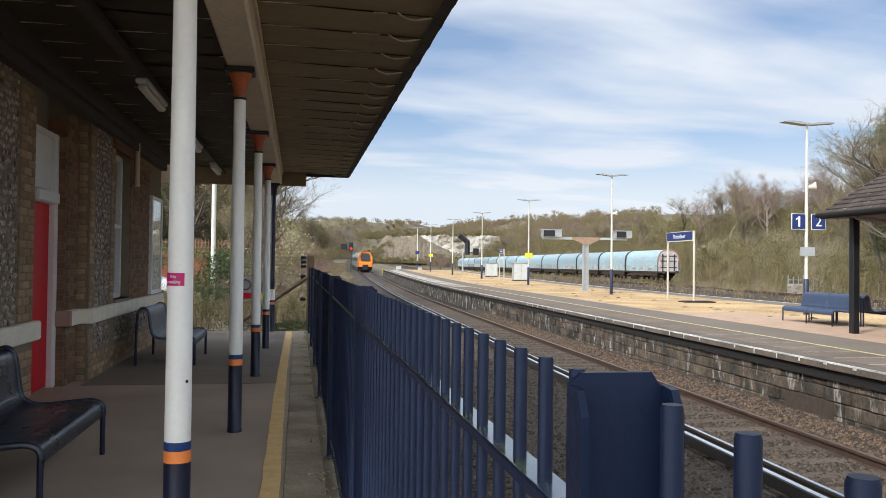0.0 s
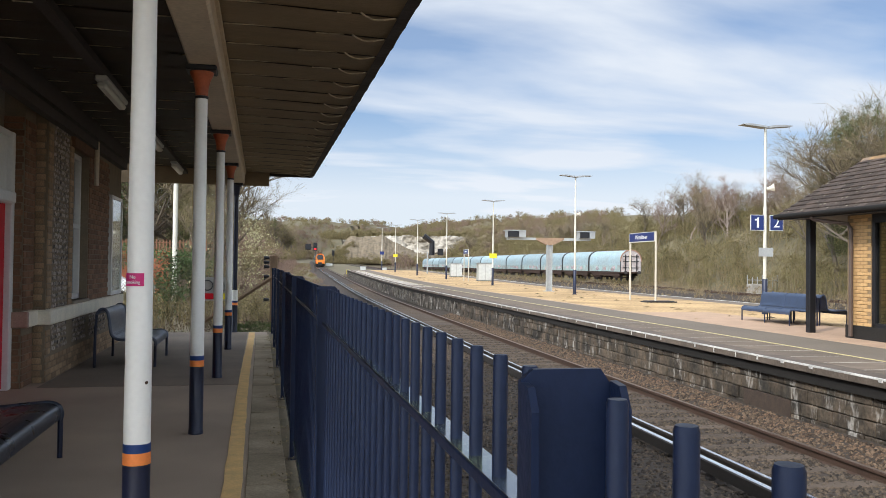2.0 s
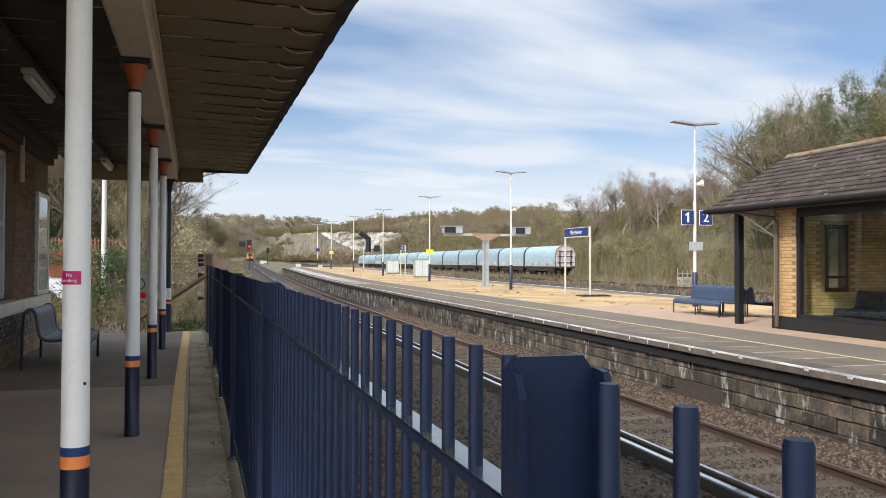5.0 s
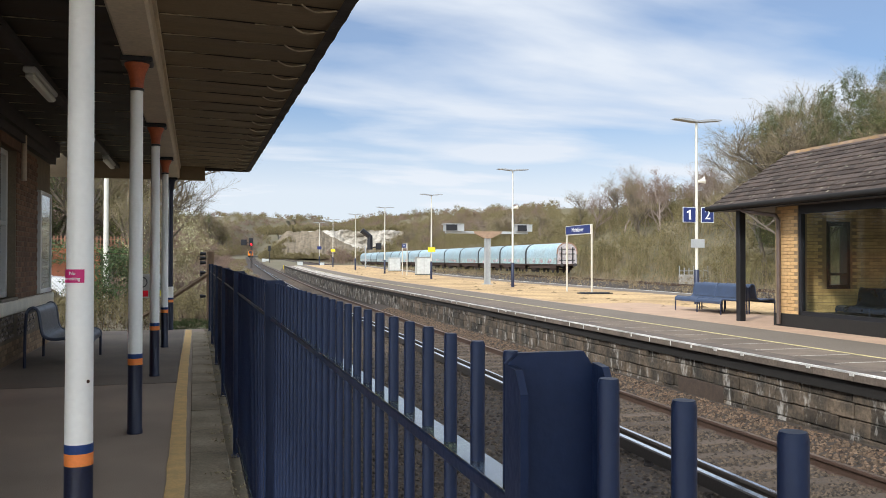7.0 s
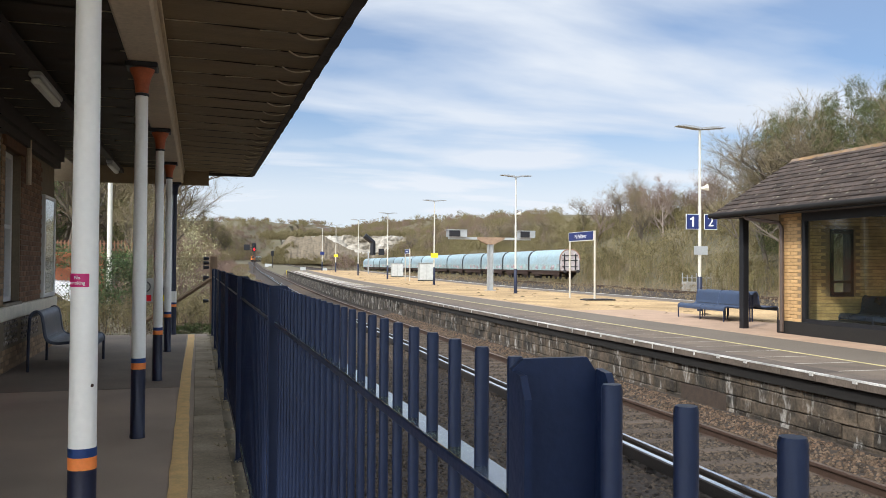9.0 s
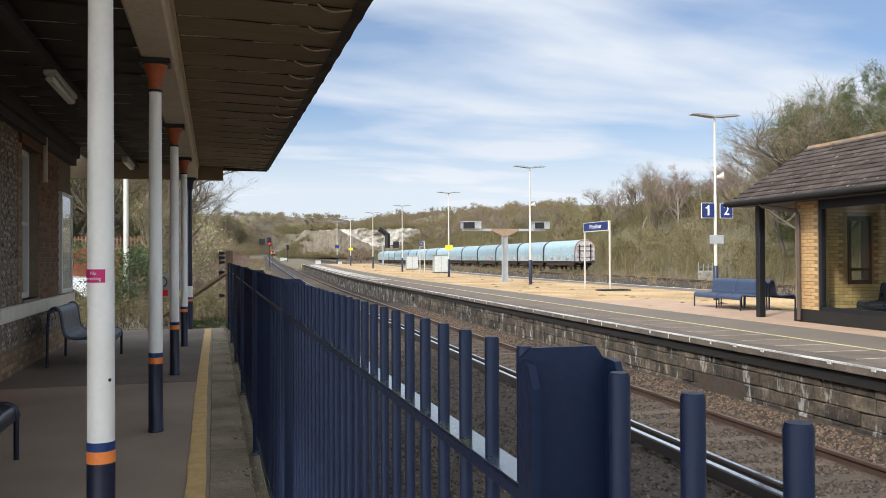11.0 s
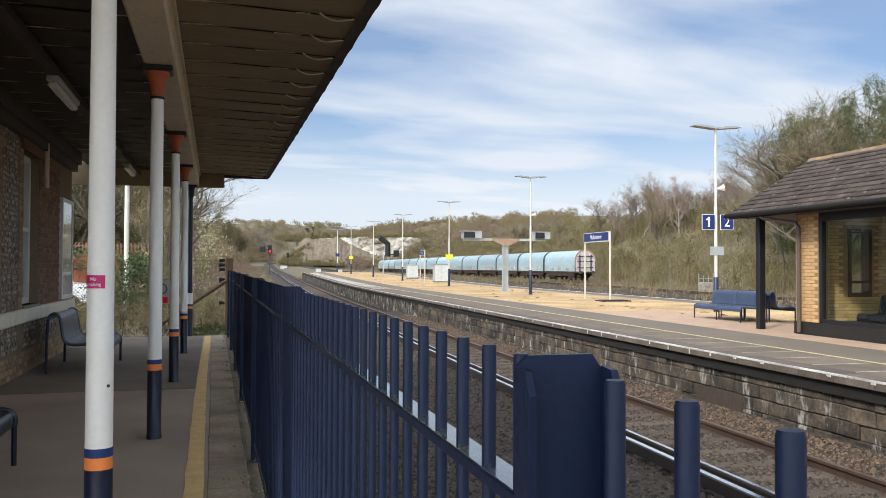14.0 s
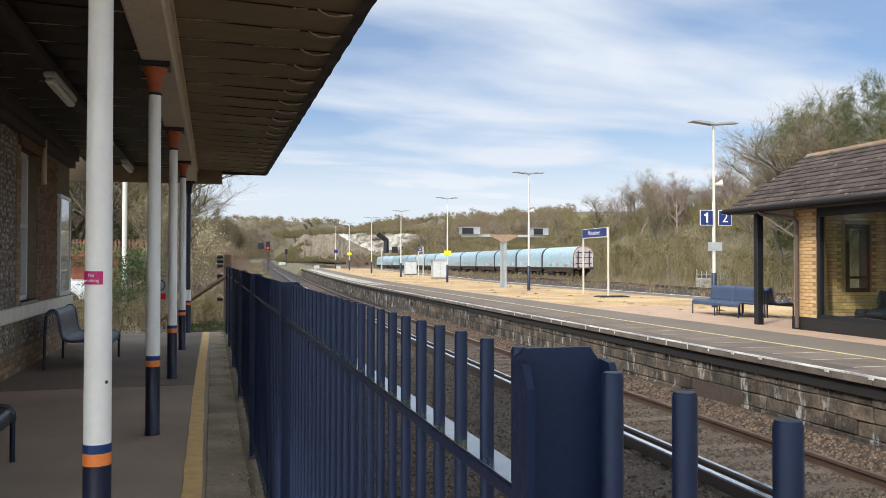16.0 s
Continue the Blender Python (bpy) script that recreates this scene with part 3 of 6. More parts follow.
def build_canopy():
    c0, c1 = -2.6, 17.8
    def soff(x):
        return 3.30 + (0.92 - x) * 0.035
    joints = [c0 + 0.61 * k for k in range(int((c1 - c0) / 0.61) + 1)] + [c1]
    for name, xa, xb, m, l in (("ceiling", -0.62, 0.9, SOFFIT, "cream boarded underside of the platform canopy"), ("ceiling_wall_side", WALL, -0.62, SOFFIT_SHADED, "sooty boarded underside of the canopy beside the wall")):
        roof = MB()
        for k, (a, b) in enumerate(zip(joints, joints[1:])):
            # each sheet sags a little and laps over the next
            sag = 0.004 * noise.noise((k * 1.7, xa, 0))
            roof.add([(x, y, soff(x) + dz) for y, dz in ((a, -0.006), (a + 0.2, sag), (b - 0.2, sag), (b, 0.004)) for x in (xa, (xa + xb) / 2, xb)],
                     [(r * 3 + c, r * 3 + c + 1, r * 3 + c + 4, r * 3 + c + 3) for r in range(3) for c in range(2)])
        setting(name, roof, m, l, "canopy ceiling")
    top = MB().extrude([(WALL, soff(WALL) + 0.03), (0.92, soff(0.92) + 0.03), (0.92, soff(0.92) + 0.1), (WALL, soff(WALL) + 0.16)], "y", c0, c1)
    cn = setting("canopy_roof", top, FASCIA, "dark sheet roof of the platform canopy", "canopy roof")
    lap = mat("lapped sheet edge paled for caught light", (0.5, 0.42, 0.3), 0.5, var=0.6, scale=3, fine=20)
    rng = random.Random(17)
    for y in joints[1:-1]:
        # each lap's turned edge, broken and paled for caught light, and its hooked end
        for xa, xb in ((WALL + 0.1, -0.8), (-0.45, 0.5)):
            x = xa
            while x < xb:
                e = min(xb, x + rng.uniform(0.25, 0.9))
                part("lap_edge", MB().box(x, e, y - 0.005, y + 0.003, soff(x) - 0.011, soff(x) - 0.003), lap, cn)
                x = e + rng.uniform(0.0, 0.45)
        hook = [(0.56 + 0.27 * t, y - 0.09 * (1 - t) ** 2 + 0.02 * math.sin(6.28 * t), soff(0.7) - 0.012 - 0.03 * math.sin(3.14 * t)) for t in [i / 6 for i in range(7)]]
        part("hooked_end", MB().tube(hook, 0.007, 5), lap, cn)
    # wavering edge of the sheets
    wave = MB()
    y = c0
    while y < c1 - 0.3:
        pts = [(0.0, y + t * 0.6, 0.010 * math.cos(2 * math.pi * t) + 0.006 * noise.noise((y, 0, 3))) for t in [i / 6 for i in range(7)]]
        wave.add([(x, p[1], soff(0.92) - 0.016 + p[2] * (x > 0.9)) for x in (0.84, 0.935) for p in pts], [(i, i + 1, 8 + i, 7 + i) for i in range(6)])
        y += 0.6
    part("corrugated_edge", wave, FASCIA, cn, "dark wavering edge of the roof sheets")
    part("gutter", MB().tube([(0.94, c0, 3.36), (0.94, c1, 3.36)], 0.035, 8), FASCIA, cn)
    part("end_fascia", MB().box(WALL - 0.4, 0.02, c1, c1 + 0.04, 3.06, 3.5), mat("brown end board", (0.26, 0.19, 0.11), 0.7, var=0.3), cn, "brown painted end board")
    part("end_verge", MB().box(0.02, 0.92, c1 - 0.02, c1 + 0.03, 3.27, 3.42), FASCIA, cn)
    b = MB().cham(-0.755, -0.48, c0, c1 - 0.05, 3.09, 3.29, 0.02)
    b.box(-0.79, -0.46, c0, c1 - 0.05, 3.29, 3.36)
    setting("canopy_beam", b, BEAM, "cream painted timber beam over the columns", "beam")
    w = MB().box(WALL, WALL + 0.16, 1.6, 15.65, 3.2, 3.42).box(WALL, WALL + 0.1, 1.6, 15.65, 3.08, 3.2)
    setting("wall_plate", w, FASCIA, "dark wall plate under the canopy", "beam")
    setting("conduit_rail", MB().box(-1.72, -1.62, c0, 17.6, 3.24, 3.31), FASCIA, "narrow trunking carrying the canopy lights", "trunking")
    for y in (8.3, 11.9, 15.3):
        l = thing("strip_light", pose(-1.67, y, 3.24), "unlit grey fluorescent strip light under the canopy", "strip light", "canopy lights")
        part("housing", MB().cham(-0.06, 0.06, 0, 1.3, -0.06, 0, 0.015), TUBE, l)
        part("diffuser", MB().cham(-0.045, 0.045, 0.03, 1.27, -0.12, -0.06, 0.02), mat("pale diffuser", (0.7, 0.7, 0.62), 0.35, var=0.1), l)


build_canopy()


def column(y, dark=False):
    lab = "dark painted iron canopy column with a white band" if dark else "white iron canopy column with navy base and orange band"
    c = thing("canopy_column", pose(-0.645, y, 0), lab, "column", "canopy columns")
    part("base_sleeve", MB().lathe([(0.062, 0), (0.062, 0.03), (0.058, 0.035), (0.058, 0.565)], 20), NAVY, c, smooth=True)
    part("orange_band", MB().lathe([(0.0585, 0.565), (0.0585, 0.617)], 20), ORANGE, c, smooth=True)
    part("blue_band", MB().lathe([(0.0585, 0.617), (0.0585, 0.655)], 20), BANDBLUE, c, smooth=True)
    if dark:
        part("white_band", MB().lathe([(0.058, 0.655), (0.058, 0.88)], 20), WHITEPAINT, c, smooth=True)
        part("shaft", MB().lathe([(0.046, 0.88), (0.044, 2.85)], 20), NAVY, c, smooth=True)
        part("capital", MB().lathe([(0.048, 2.83), (0.06, 2.85), (0.075, 2.99), (0.11, 3.05)], 20), NAVY, c, smooth=True)
    else:
        part("shaft", MB().lathe([(0.057, 0.655), (0.055, 1.3), (0.050, 2.84)], 24), WHITEPAINT, c, smooth=True)
        part("collar", MB().lathe([(0.05, 2.82), (0.058, 2.825), (0.058, 2.84), (0.05, 2.845)], 20), BLACK, c, smooth=True)
        part("capital", MB().lathe([(0.052, 2.845), (0.056, 2.9), (0.07, 2.97), (0.098, 3.03), (0.1, 3.045)], 20), TERRACOTTA, c, smooth=True)
    part("cap_plate", MB().cham(-0.125, 0.125, -0.125, 0.125, 3.045, 3.09, 0.008), BLACK, c)
    return c


def writing(body, size, m, parent, material, name="writing", squeeze=1.0, label=""):
    """Letters as a flat mesh, in the x, z plane of m and facing -y."""
    cu = bpy.data.curves.new(name, "FONT")
    cu.body, cu.size, cu.align_x, cu.align_y, cu.extrude = body, size, "CENTER", "CENTER", 0.0008
    tmp = bpy.data.objects.new(name, cu)
    scene.collection.objects.link(tmp)
    me = bpy.data.meshes.new_from_object(tmp)
    bpy.data.objects.remove(tmp)
    me.transform(Matrix.Diagonal((squeeze, 1, 1, 1)))
    me.materials.append(material)
    ob = new(name, me)
    ob.parent = parent
    ob.matrix_basis = m @ pose(0, 0, 0, 90)
    return tagged(ob, label)


def build_columns():
    for k in range(5):
        column(3.53 + 3.53 * k, k == 4)
    s = thing("no_smoking_sign", pose(-0.645, 3.53, 1.36), "small magenta no smoking sign on the white column", "sign")
    mb, r = MB(), 0.0565
    a0, a1 = radians(-160), radians(-66)
    arc = [a0 + (a1 - a0) * i / 10 for i in range(11)]
    mb.add([(q * math.cos(a), q * math.sin(a), z) for q in (r, r + 0.002) for z in (-0.028, 0.028) for a in arc],
           [(i, i + 1, 12 + i, 11 + i) for i in range(10)] + [(22 + i, 23 + i, 34 + i, 33 + i) for i in range(10)] + [(11 + i, 12 + i, 34 + i, 33 + i) for i in range(10)] + [(i, i + 1, 23 + i, 22 + i) for i in range(10)])
    part("plate", mb, MAGENTA, s)
    chip = thing("paint_chip", pose(-0.645, 3.53, 0.93), "dark rust chip in the column paint", "paint chip")
    part("rust_spot", MB().tube([(0.039, -0.0405, -0.012), (0.0408, -0.0424, -0.012)], 0.0075, 7), RUST, chip)
    t = radians(-113)
    for k, body in enumerate(("No", "smoking")):
        writing(body, 0.021, pose((r + 0.0035) * math.cos(t), (r + 0.0035) * math.sin(t), 0.011 - 0.022 * k, 0, 0, -23), s, WHITE)


build_columns()


def rounded(pts, n=4):
    """A smooth line through the points."""
    out = []
    for i in range(len(pts) - 1):
        p = [pts[max(0, i - 1)], pts[i], pts[i + 1], pts[min(len(pts) - 1, i + 2)]]
        for k in range(n):
            t = k / n
            out.append(tuple(0.5 * (2 * b + (c - a) * t + (2 * a - 5 * b + 4 * c - d) * t * t + (3 * b - a - 3 * c + d) * t ** 3) for a, b, c, d in zip(*p)))
    return out + [pts[-1]]


def bench(m, length, sheet, label, group):
    """Bent sheet bench on tube frames: it faces +x, its length runs along y."""
    b = thing("bench", m, label, "bench", group)
    prof = [(-0.47, 0.36), (-0.475, 0.6), (-0.46, 0.76), (-0.42, 0.82), (-0.36, 0.84), (-0.31, 0.81), (-0.28, 0.74), (-0.2, 0.5), (-0.16, 0.435), (-0.1, 0.405), (0.0, 0.4), (0.2, 0.42), (0.3, 0.425), (0.36, 0.4), (0.38, 0.35), (0.375, 0.31)]
    prof = [(x * (0.84 if x < -0.25 else 1), z * 0.95) for x, z in prof[2:]]
    prof = rounded(prof)
    mb, n = MB(), len(prof)
    th = 0.012
    low = [(p[0] - (0.006 if i < n * 0.4 else 0), p[1] - th) for i, p in enumerate(prof)]
    mb.extrude(prof + low[::-1], "y", 0, length)
    part("seat_sheet", mb, sheet, b, "", True)
    # rows of holes read as fine ribs
    for yy in ([0.0, length] if length < 2 else [0.0, length / 2, length]):
        fr = MB().tube([(p[0], yy, p[1] - 0.006) for p in prof], 0.021, 8)
        part("end_frame", fr, sheet, b, "", True)
        part("leg", MB().tube([(0.375, yy, 0.32), (0.375, yy, 0.0)], 0.019, 8), NAVY, b, "", True)
        part("leg", MB().tube([(-0.385, yy, 0.72), (-0.4, yy, 0.5), (-0.405, yy, 0.0)], 0.019, 8), NAVY, b, "", True)
    for (xa, za), (xb, zb) in ((prof[int(n * 0.4)], prof[int(n * 0.46)]), (prof[int(n * 0.71)], prof[int(n * 0.83)])):
        ribs, k = MB(), 0
        while 0.06 + k * 0.028 < length - 0.05:
            y = 0.06 + k * 0.028
            ribs.add([(xa, y, za + 0.003), (xb, y, zb + 0.003), (xb, y + 0.012, zb + 0.003), (xa, y + 0.012, za + 0.003)], [(0, 1, 2, 3)])
            k += 1
        tagged(part("perforation", ribs, BLACK, b, "rows of fine perforation"), kind="stuff")
    return b


bench(pose(-1.92, 4.75, 0), 1.55, BENCHBLUE, "dark blue perforated steel bench on the near platform", "platform benches")
bench(pose(-1.9, 11.8, 0), 1.45, BENCHGREY, "slate blue steel bench against the flint wall", "platform benches")
for s, turn, u in ((18.85, 180, 12.82), (18.85, 0, 13.72)):
    bench(along(u, s, 0, turn) if turn == 0 else along(u, s + 2.3, 0, turn), 2.3, BENCHISLAND, "blue steel bench on the island platform", "island benches")


# paler than the fence paint: sky reflection put into the colour, with algae stains
FENCE_RAIL = mat("glossy blue paint paled as sky", (0.07, 0.09, 0.12), 0.16, var=0.9, scale=7, fine=40, bump=0.03, spec=1.0, tint=(0.16, 0.18, 0.06), coat=0.6)


def build_fence():
    fx, pitch, gap = 0.133, 2.8, 0.1067
    fe = thing("fence", pose(fx, 0, 0), "navy blue steel bar fence along the platform edge", "fence")
    posts = [0.375 + pitch * k for k in range(-1, 7)]
    end = posts[-1] + 0.6
    pm = MB()
    pm.extrude([(-0.046, 0.0), (0.046, 0.0), (0.046, 1.322), (0.03, 1.345), (-0.034, 1.345), (-0.046, 1.335)], "y", 0.014, 0.021)
    for x0 in (-0.046, 0.039):
        pm.extrude([(-0.018, 0.0), (0.014, 0.0), (0.014, 1.334), (-0.006, 1.332), (-0.018, 1.312)], "x", x0, x0 + 0.007)
    pm.box(-0.055, 0.055, -0.04, 0.04, 0.004, 0.014)
    me = pm.mesh("post", FENCE_BLUE)
    for y in posts:
        o = new("post", me)
        o.parent, o.location = fe, (0.007, y, 0)
    bar = MB().lathe([(0.0085, 0.06), (0.0085, 1.3335), (0.0074, 1.337)], 14).mesh("bar", FENCE_BLUE, True)
    k0 = int((posts[0] - 0.375) / gap)
    y, k = 0.375, k0
    while True:
        y = 0.375 + k * gap
        if y > end:
            break
        if min(abs(y - p) for p in posts) > 0.05:
            o = new("bar", bar)
            o.parent, o.location = fe, (0, y, 0)
        k += 1
    for a, b in zip(posts, posts[1:] + [end]):
        for z in (0.13, 1.186):
            r = part("rail", MB().cham(-0.017, 0.022, a + 0.025, b - 0.02, z - 0.003, z + 0.013, 0.002), FENCE_BLUE, fe)
            part("sheen_top", MB().box(-0.0145, 0.0195, a + 0.027, b - 0.022, z + 0.0125, z + 0.0145), FENCE_RAIL, r, "algae-stained top of the rail, paled for sky reflection")


build_fence()


CREAMPOLE = mat("cream lamp paint", (0.6, 0.57, 0.48), 0.55, var=0.2, scale=3, fine=30, bump=0.05, tint=(0.4, 0.35, 0.26))


def lamp_post(u, s, speaker=False, tag=None, drop=0.0):
    l = thing("platform_lamp", along(u, s, -drop), "white platform lamp post with navy base and winged lantern", "lamp post", "island lamps")
    part("base_sleeve", MB().lathe([(0.12, 0), (0.12, 0.02), (0.085, 0.03), (0.085, 1.28), (0.07, 1.3)], 14), NAVY, l, smooth=True)
    part("pole", MB().lathe([(0.052, 1.3), (0.05, 3.6), (0.04, 3.65), (0.038, 6.15)], 12), CREAMPOLE, l, smooth=True)
    for sgn in (-1, 1):
        w = MB()
        prof = [(0.03 * sgn, 6.15), (0.3 * sgn, 6.18), (0.6 * sgn, 6.21), (0.86 * sgn, 6.23), (0.86 * sgn, 6.25), (0.6 * sgn, 6.27), (0.3 * sgn, 6.25), (0.03 * sgn, 6.21)]
        w.extrude(prof, "y", -0.16, 0.16)
        part("lantern_wing", w, mat_grey, l)
    if speaker:
        part("speaker", MB().tube([(0.06, 0, 4.2), (0.16, -0.05, 4.22), (0.26, -0.1, 4.24)], [0.05, 0.07, 0.13], 10), CREAMPOLE, l)
    if tag == "yellow":
        part("notice", MB().box(-0.28, 0.28, -0.09, -0.075, 2.0, 2.34), mat_yel, l, "small yellow notice")
    if tag == "blue":
        part("notice", MB().box(-0.3, 0.3, -0.09, -0.075, 2.3, 2.75), SIGNBLUE, l, "small blue notice")
    return l


mat_grey = mat("grey lantern", (0.33, 0.34, 0.34), 0.5, metal=0.2, var=0.1)
mat_yel = mat("yellow notice", (0.75, 0.62, 0.03), 0.5, var=0.1)
for i, (u, s) in enumerate(((14.9, 24.0), (14.56, 41.5), (14.45, 59.5), (14.2, 77.3), (13.62, 92.6), (13.15, 110.0), (12.6, 122.5))):
    lamp_post(u, s, i in (0, 1), {2: "yellow", 5: "yellow", 6: "blue"}.get(i), 0.17 if i == 0 else 0.0)


def number_sign(m, digit):
    s = thing("platform_number_sign", m, "square navy sign with a white platform number", "sign", "platform numbers")
    part("plate", MB().box(-0.235, 0.235, 0, 0.02, 0, 0.5), WHITE, s)
    part("face", MB().box(-0.22, 0.22, -0.006, 0.0, 0.015, 0.485), SIGNBLUE, s)
    if digit == "1":
        part("digit", MB().extrude([(0.045, 0.09), (0.045, 0.415), (0.0, 0.415), (-0.03, 0.375), (-0.09, 0.35), (-0.09, 0.31), (-0.02, 0.325), (-0.02, 0.09)], "y", -0.012, -0.006), WHITE, s)
    else:
        writing(digit, 0.46, pose(0, -0.008, 0.25), s, WHITE, "digit")


base = along(14.9, 24.0)
number_sign(base @ pose(-0.31, -0.08, 2.68), "1")
number_sign(base @ pose(0.36, -0.08, 2.68), "2")
sb = thing("small_sign", base @ pose(0, -0.075, 1.85), "small grey sign on the lamp post", "sign")
part("plate", MB().box(-0.25, 0.25, 0, 0.015, 0, 0.28), GREYSTEEL, sb)


def name_sign(u, s, length, z, words, size, label):
    n = thing("station_sign", along(u, s, 0, -90), label, "station sign", "station signs")
    for x in (-length / 2, length / 2):
        part("sign_post", MB().tube([(x, 0.03, 0), (x, 0.03, z + 0.42)], 0.045, 8), mat_post, n)
    part("board", MB().cham(-length / 2 - 0.02, length / 2 + 0.02, -0.03, 0.0, z, z + 0.42, 0.006), CREAMPOLE, n)
    part("face", MB().box(-length / 2 + 0.03, length / 2 - 0.03, -0.036, -0.03, z + 0.04, z + 0.4), SIGNBLUE, n)
    if words:
        writing(words, size, pose(0, -0.04, z + 0.215), n, WHITE)
    else:
        part("bars", MB().box(-length / 5, length / 5, -0.042, -0.036, z + 0.18, z + 0.25), WHITE, n)


mat_post = mat("beige sign post", (0.5, 0.45, 0.36), 0.6, var=0.15)
name_sign(14.9, 33.65, 2.7, 2.55, "Micheldever", 0.26, "navy station name sign on two beige posts")
name_sign(14.9, 71.5, 2.0, 2.35, "", 0.3, "distant navy station name sign on two posts")


def build_gantry():
    g = thing("monitor_gantry", along(14.75, 46.6), "grey steel tee post carrying monitor boxes", "gantry")
    part("post", MB().box(-0.16, -0.13, -0.13, 0.13, 0, 2.75).box(0.13, 0.16, -0.13, 0.13, 0, 2.75).box(-0.13, 0.13, -0.015, 0.015, 0, 2.75).box(-0.3, 0.3, -0.2, 0.2, 0, 0.03), GREYSTEEL, g)
    part("bracket", MB().extrude([(-0.85, 3.12), (-0.85, 3.02), (-0.2, 2.7), (0.2, 2.7), (0.85, 3.02), (0.85, 3.12)], "y", -0.13, 0.13), mat("rusty bracket", (0.3, 0.2, 0.13), 0.8, var=0.4), g)
    part("arm", MB().box(-2.55, 2.5, -0.1, 0.1, 2.98, 3.12), GREYSTEEL, g)
    for x0, x1 in ((-2.6, -1.5), (1.75, 2.7)):
        part("monitor_box", MB().box(x0, x1, -0.3, 0.3, 3.12, 3.5).box(x0 - 0.1, x1, -0.35, 0.35, 3.5, 3.54), GREYSTEEL, g)
        part("monitor_hood", MB().box(x0 + 0.02, x0 + (x1 - x0) * 0.62, -0.34, -0.3, 3.14, 3.49), BLACK, g, "dark hooded screen")


build_gantry()


def build_shelter():
    o = along(11.62, 15.5)
    sh = thing("shelter", o, "golden brick waiting shelter with brown tiled roof", "shelter")
    L0 = -9.5
    part("plinth", MB().box(-0.02, 3.1, -0.77, 0.02, 0, 0.28).box(-0.02, 0.12, L0, -0.77, 0, 0.28), DARKEDGE, sh, "dark brick plinth")
    core = MB().box(0.01, 0.24, -0.76, -0.01, 0.28, 2.6)
    core.box(0.24, 1.15, -0.23, -0.01, 0.28, 2.6).box(1.75, 3.0, -0.23, -0.01, 0.28, 2.6).box(1.15, 1.75, -0.23, -0.01, 0.28, 0.8).box(1.15, 1.75, -0.23, -0.01, 2.3, 2.6)
    core.box(2.85, 3.08, L0, -0.01, 0, 2.6)
    core.box(0.1, 3.0, L0 - 0.2, L0, 0, 2.6)
    part("brick_wall", core, GOLDWALL, sh, "golden brick walls")
    part("floor_slab", MB().box(0.12, 2.85, L0, -0.23, 0.004, 0.03), PAVING_PINK, sh)
    fr = MB()
    for y in (-0.86, -3.6, -6.4, -9.4):
        fr.box(0.02, 0.12, y, y + 0.09, 0.28, 2.5)
    fr.box(0.02, 0.12, L0, -0.77, 0.28, 0.36).box(0.02, 0.12, L0, -0.77, 2.42, 2.6)
    part("window_frame", fr, BLACK, sh, "black window frames")
    for y in (-3.51, -6.31, -9.31):
        g = part("pane", MB().box(0.065, 0.073, y, y + 2.65, 0.36, 2.42), GLASS, sh)
        g.visible_shadow = False
    ef = part("end_window", MB().box(1.15, 1.23, -0.26, -0.02, 0.8, 2.3).box(1.67, 1.75, -0.26, -0.02, 0.8, 2.3).box(1.23, 1.67, -0.26, -0.02, 0.8, 0.9).box(1.23, 1.67, -0.26, -0.02, 2.2, 2.3).box(1.23, 1.67, -0.26, -0.02, 1.1, 1.16), BLACK, sh, "narrow black framed end window")
    part("pane", MB().box(1.23, 1.67, -0.13, -0.122, 0.9, 2.2), GLASS, ef).visible_shadow = False
    inner = MB()
    for r in range(31):
        z, x = 0.28 + r * 0.075, 0.25 - (0.1125 if r % 2 else 0)
        while x < 2.84:
            a, c = max(x + 0.005, 0.25), min(x + 0.22, 2.84)
            if c - a > 0.03 and not (c > 1.13 and a < 1.77 and 0.74 < z < 2.32):
                inner.box(a, c, -0.242, -0.228, z + 0.006, z + 0.069)
            x += 0.225
    tagged(part("inner_bricks", inner, BRICK_GOLD_IN, sh, "courses of golden brick"), kind="stuff")
    part("corner_post", MB().cham(-0.06, 0.1, 1.22, 1.38, 0, 2.62, 0.012), BLACK, sh)
    part("corner_post", MB().cham(2.9, 3.06, 1.22, 1.38, 0, 2.62, 0.012), BLACK, sh)
    ridge_x, ridge_z, eave_x, eave_z, back_x = 1.72, 4.11, -0.55, 2.72, 4.0
    slab = MB().extrude([(eave_x, eave_z - 0.06), (ridge_x, ridge_z - 0.06), (back_x, eave_z - 0.06), (back_x, eave_z - 0.12), (ridge_x, ridge_z - 0.14), (eave_x, eave_z - 0.12)], "y", L0 - 0.6, 1.74)
    part("roof_deck", slab, FASCIA, sh)
    part("soffit", MB().box(eave_x + 0.05, 3.9, L0 - 0.4, 1.7, 2.6, 2.64), FASCIA, sh)
    part("fascia", MB().box(eave_x, eave_x + 0.05, L0 - 0.5, 1.74, 2.58, 2.7), BLACK, sh)
    part("gutter", MB().tube([(eave_x - 0.05, L0 - 0.5, 2.66), (eave_x - 0.05, 1.76, 2.66)], 0.06, 10), GUTTER, sh, "weathered black gutter", True)
    part("downpipe", MB().tube([(-0.56, 0.45, 2.6), (-0.5, 0.42, 2.54), (-0.12, -0.2, 2.42), (-0.09, -0.25, 2.3), (-0.09, -0.25, 0.05)], 0.045, 8), mat("brown pipe", (0.1, 0.07, 0.055), 0.5), sh)
    # tiles, course by course
    slope = math.atan2(ridge_z - eave_z, ridge_x - eave_x)
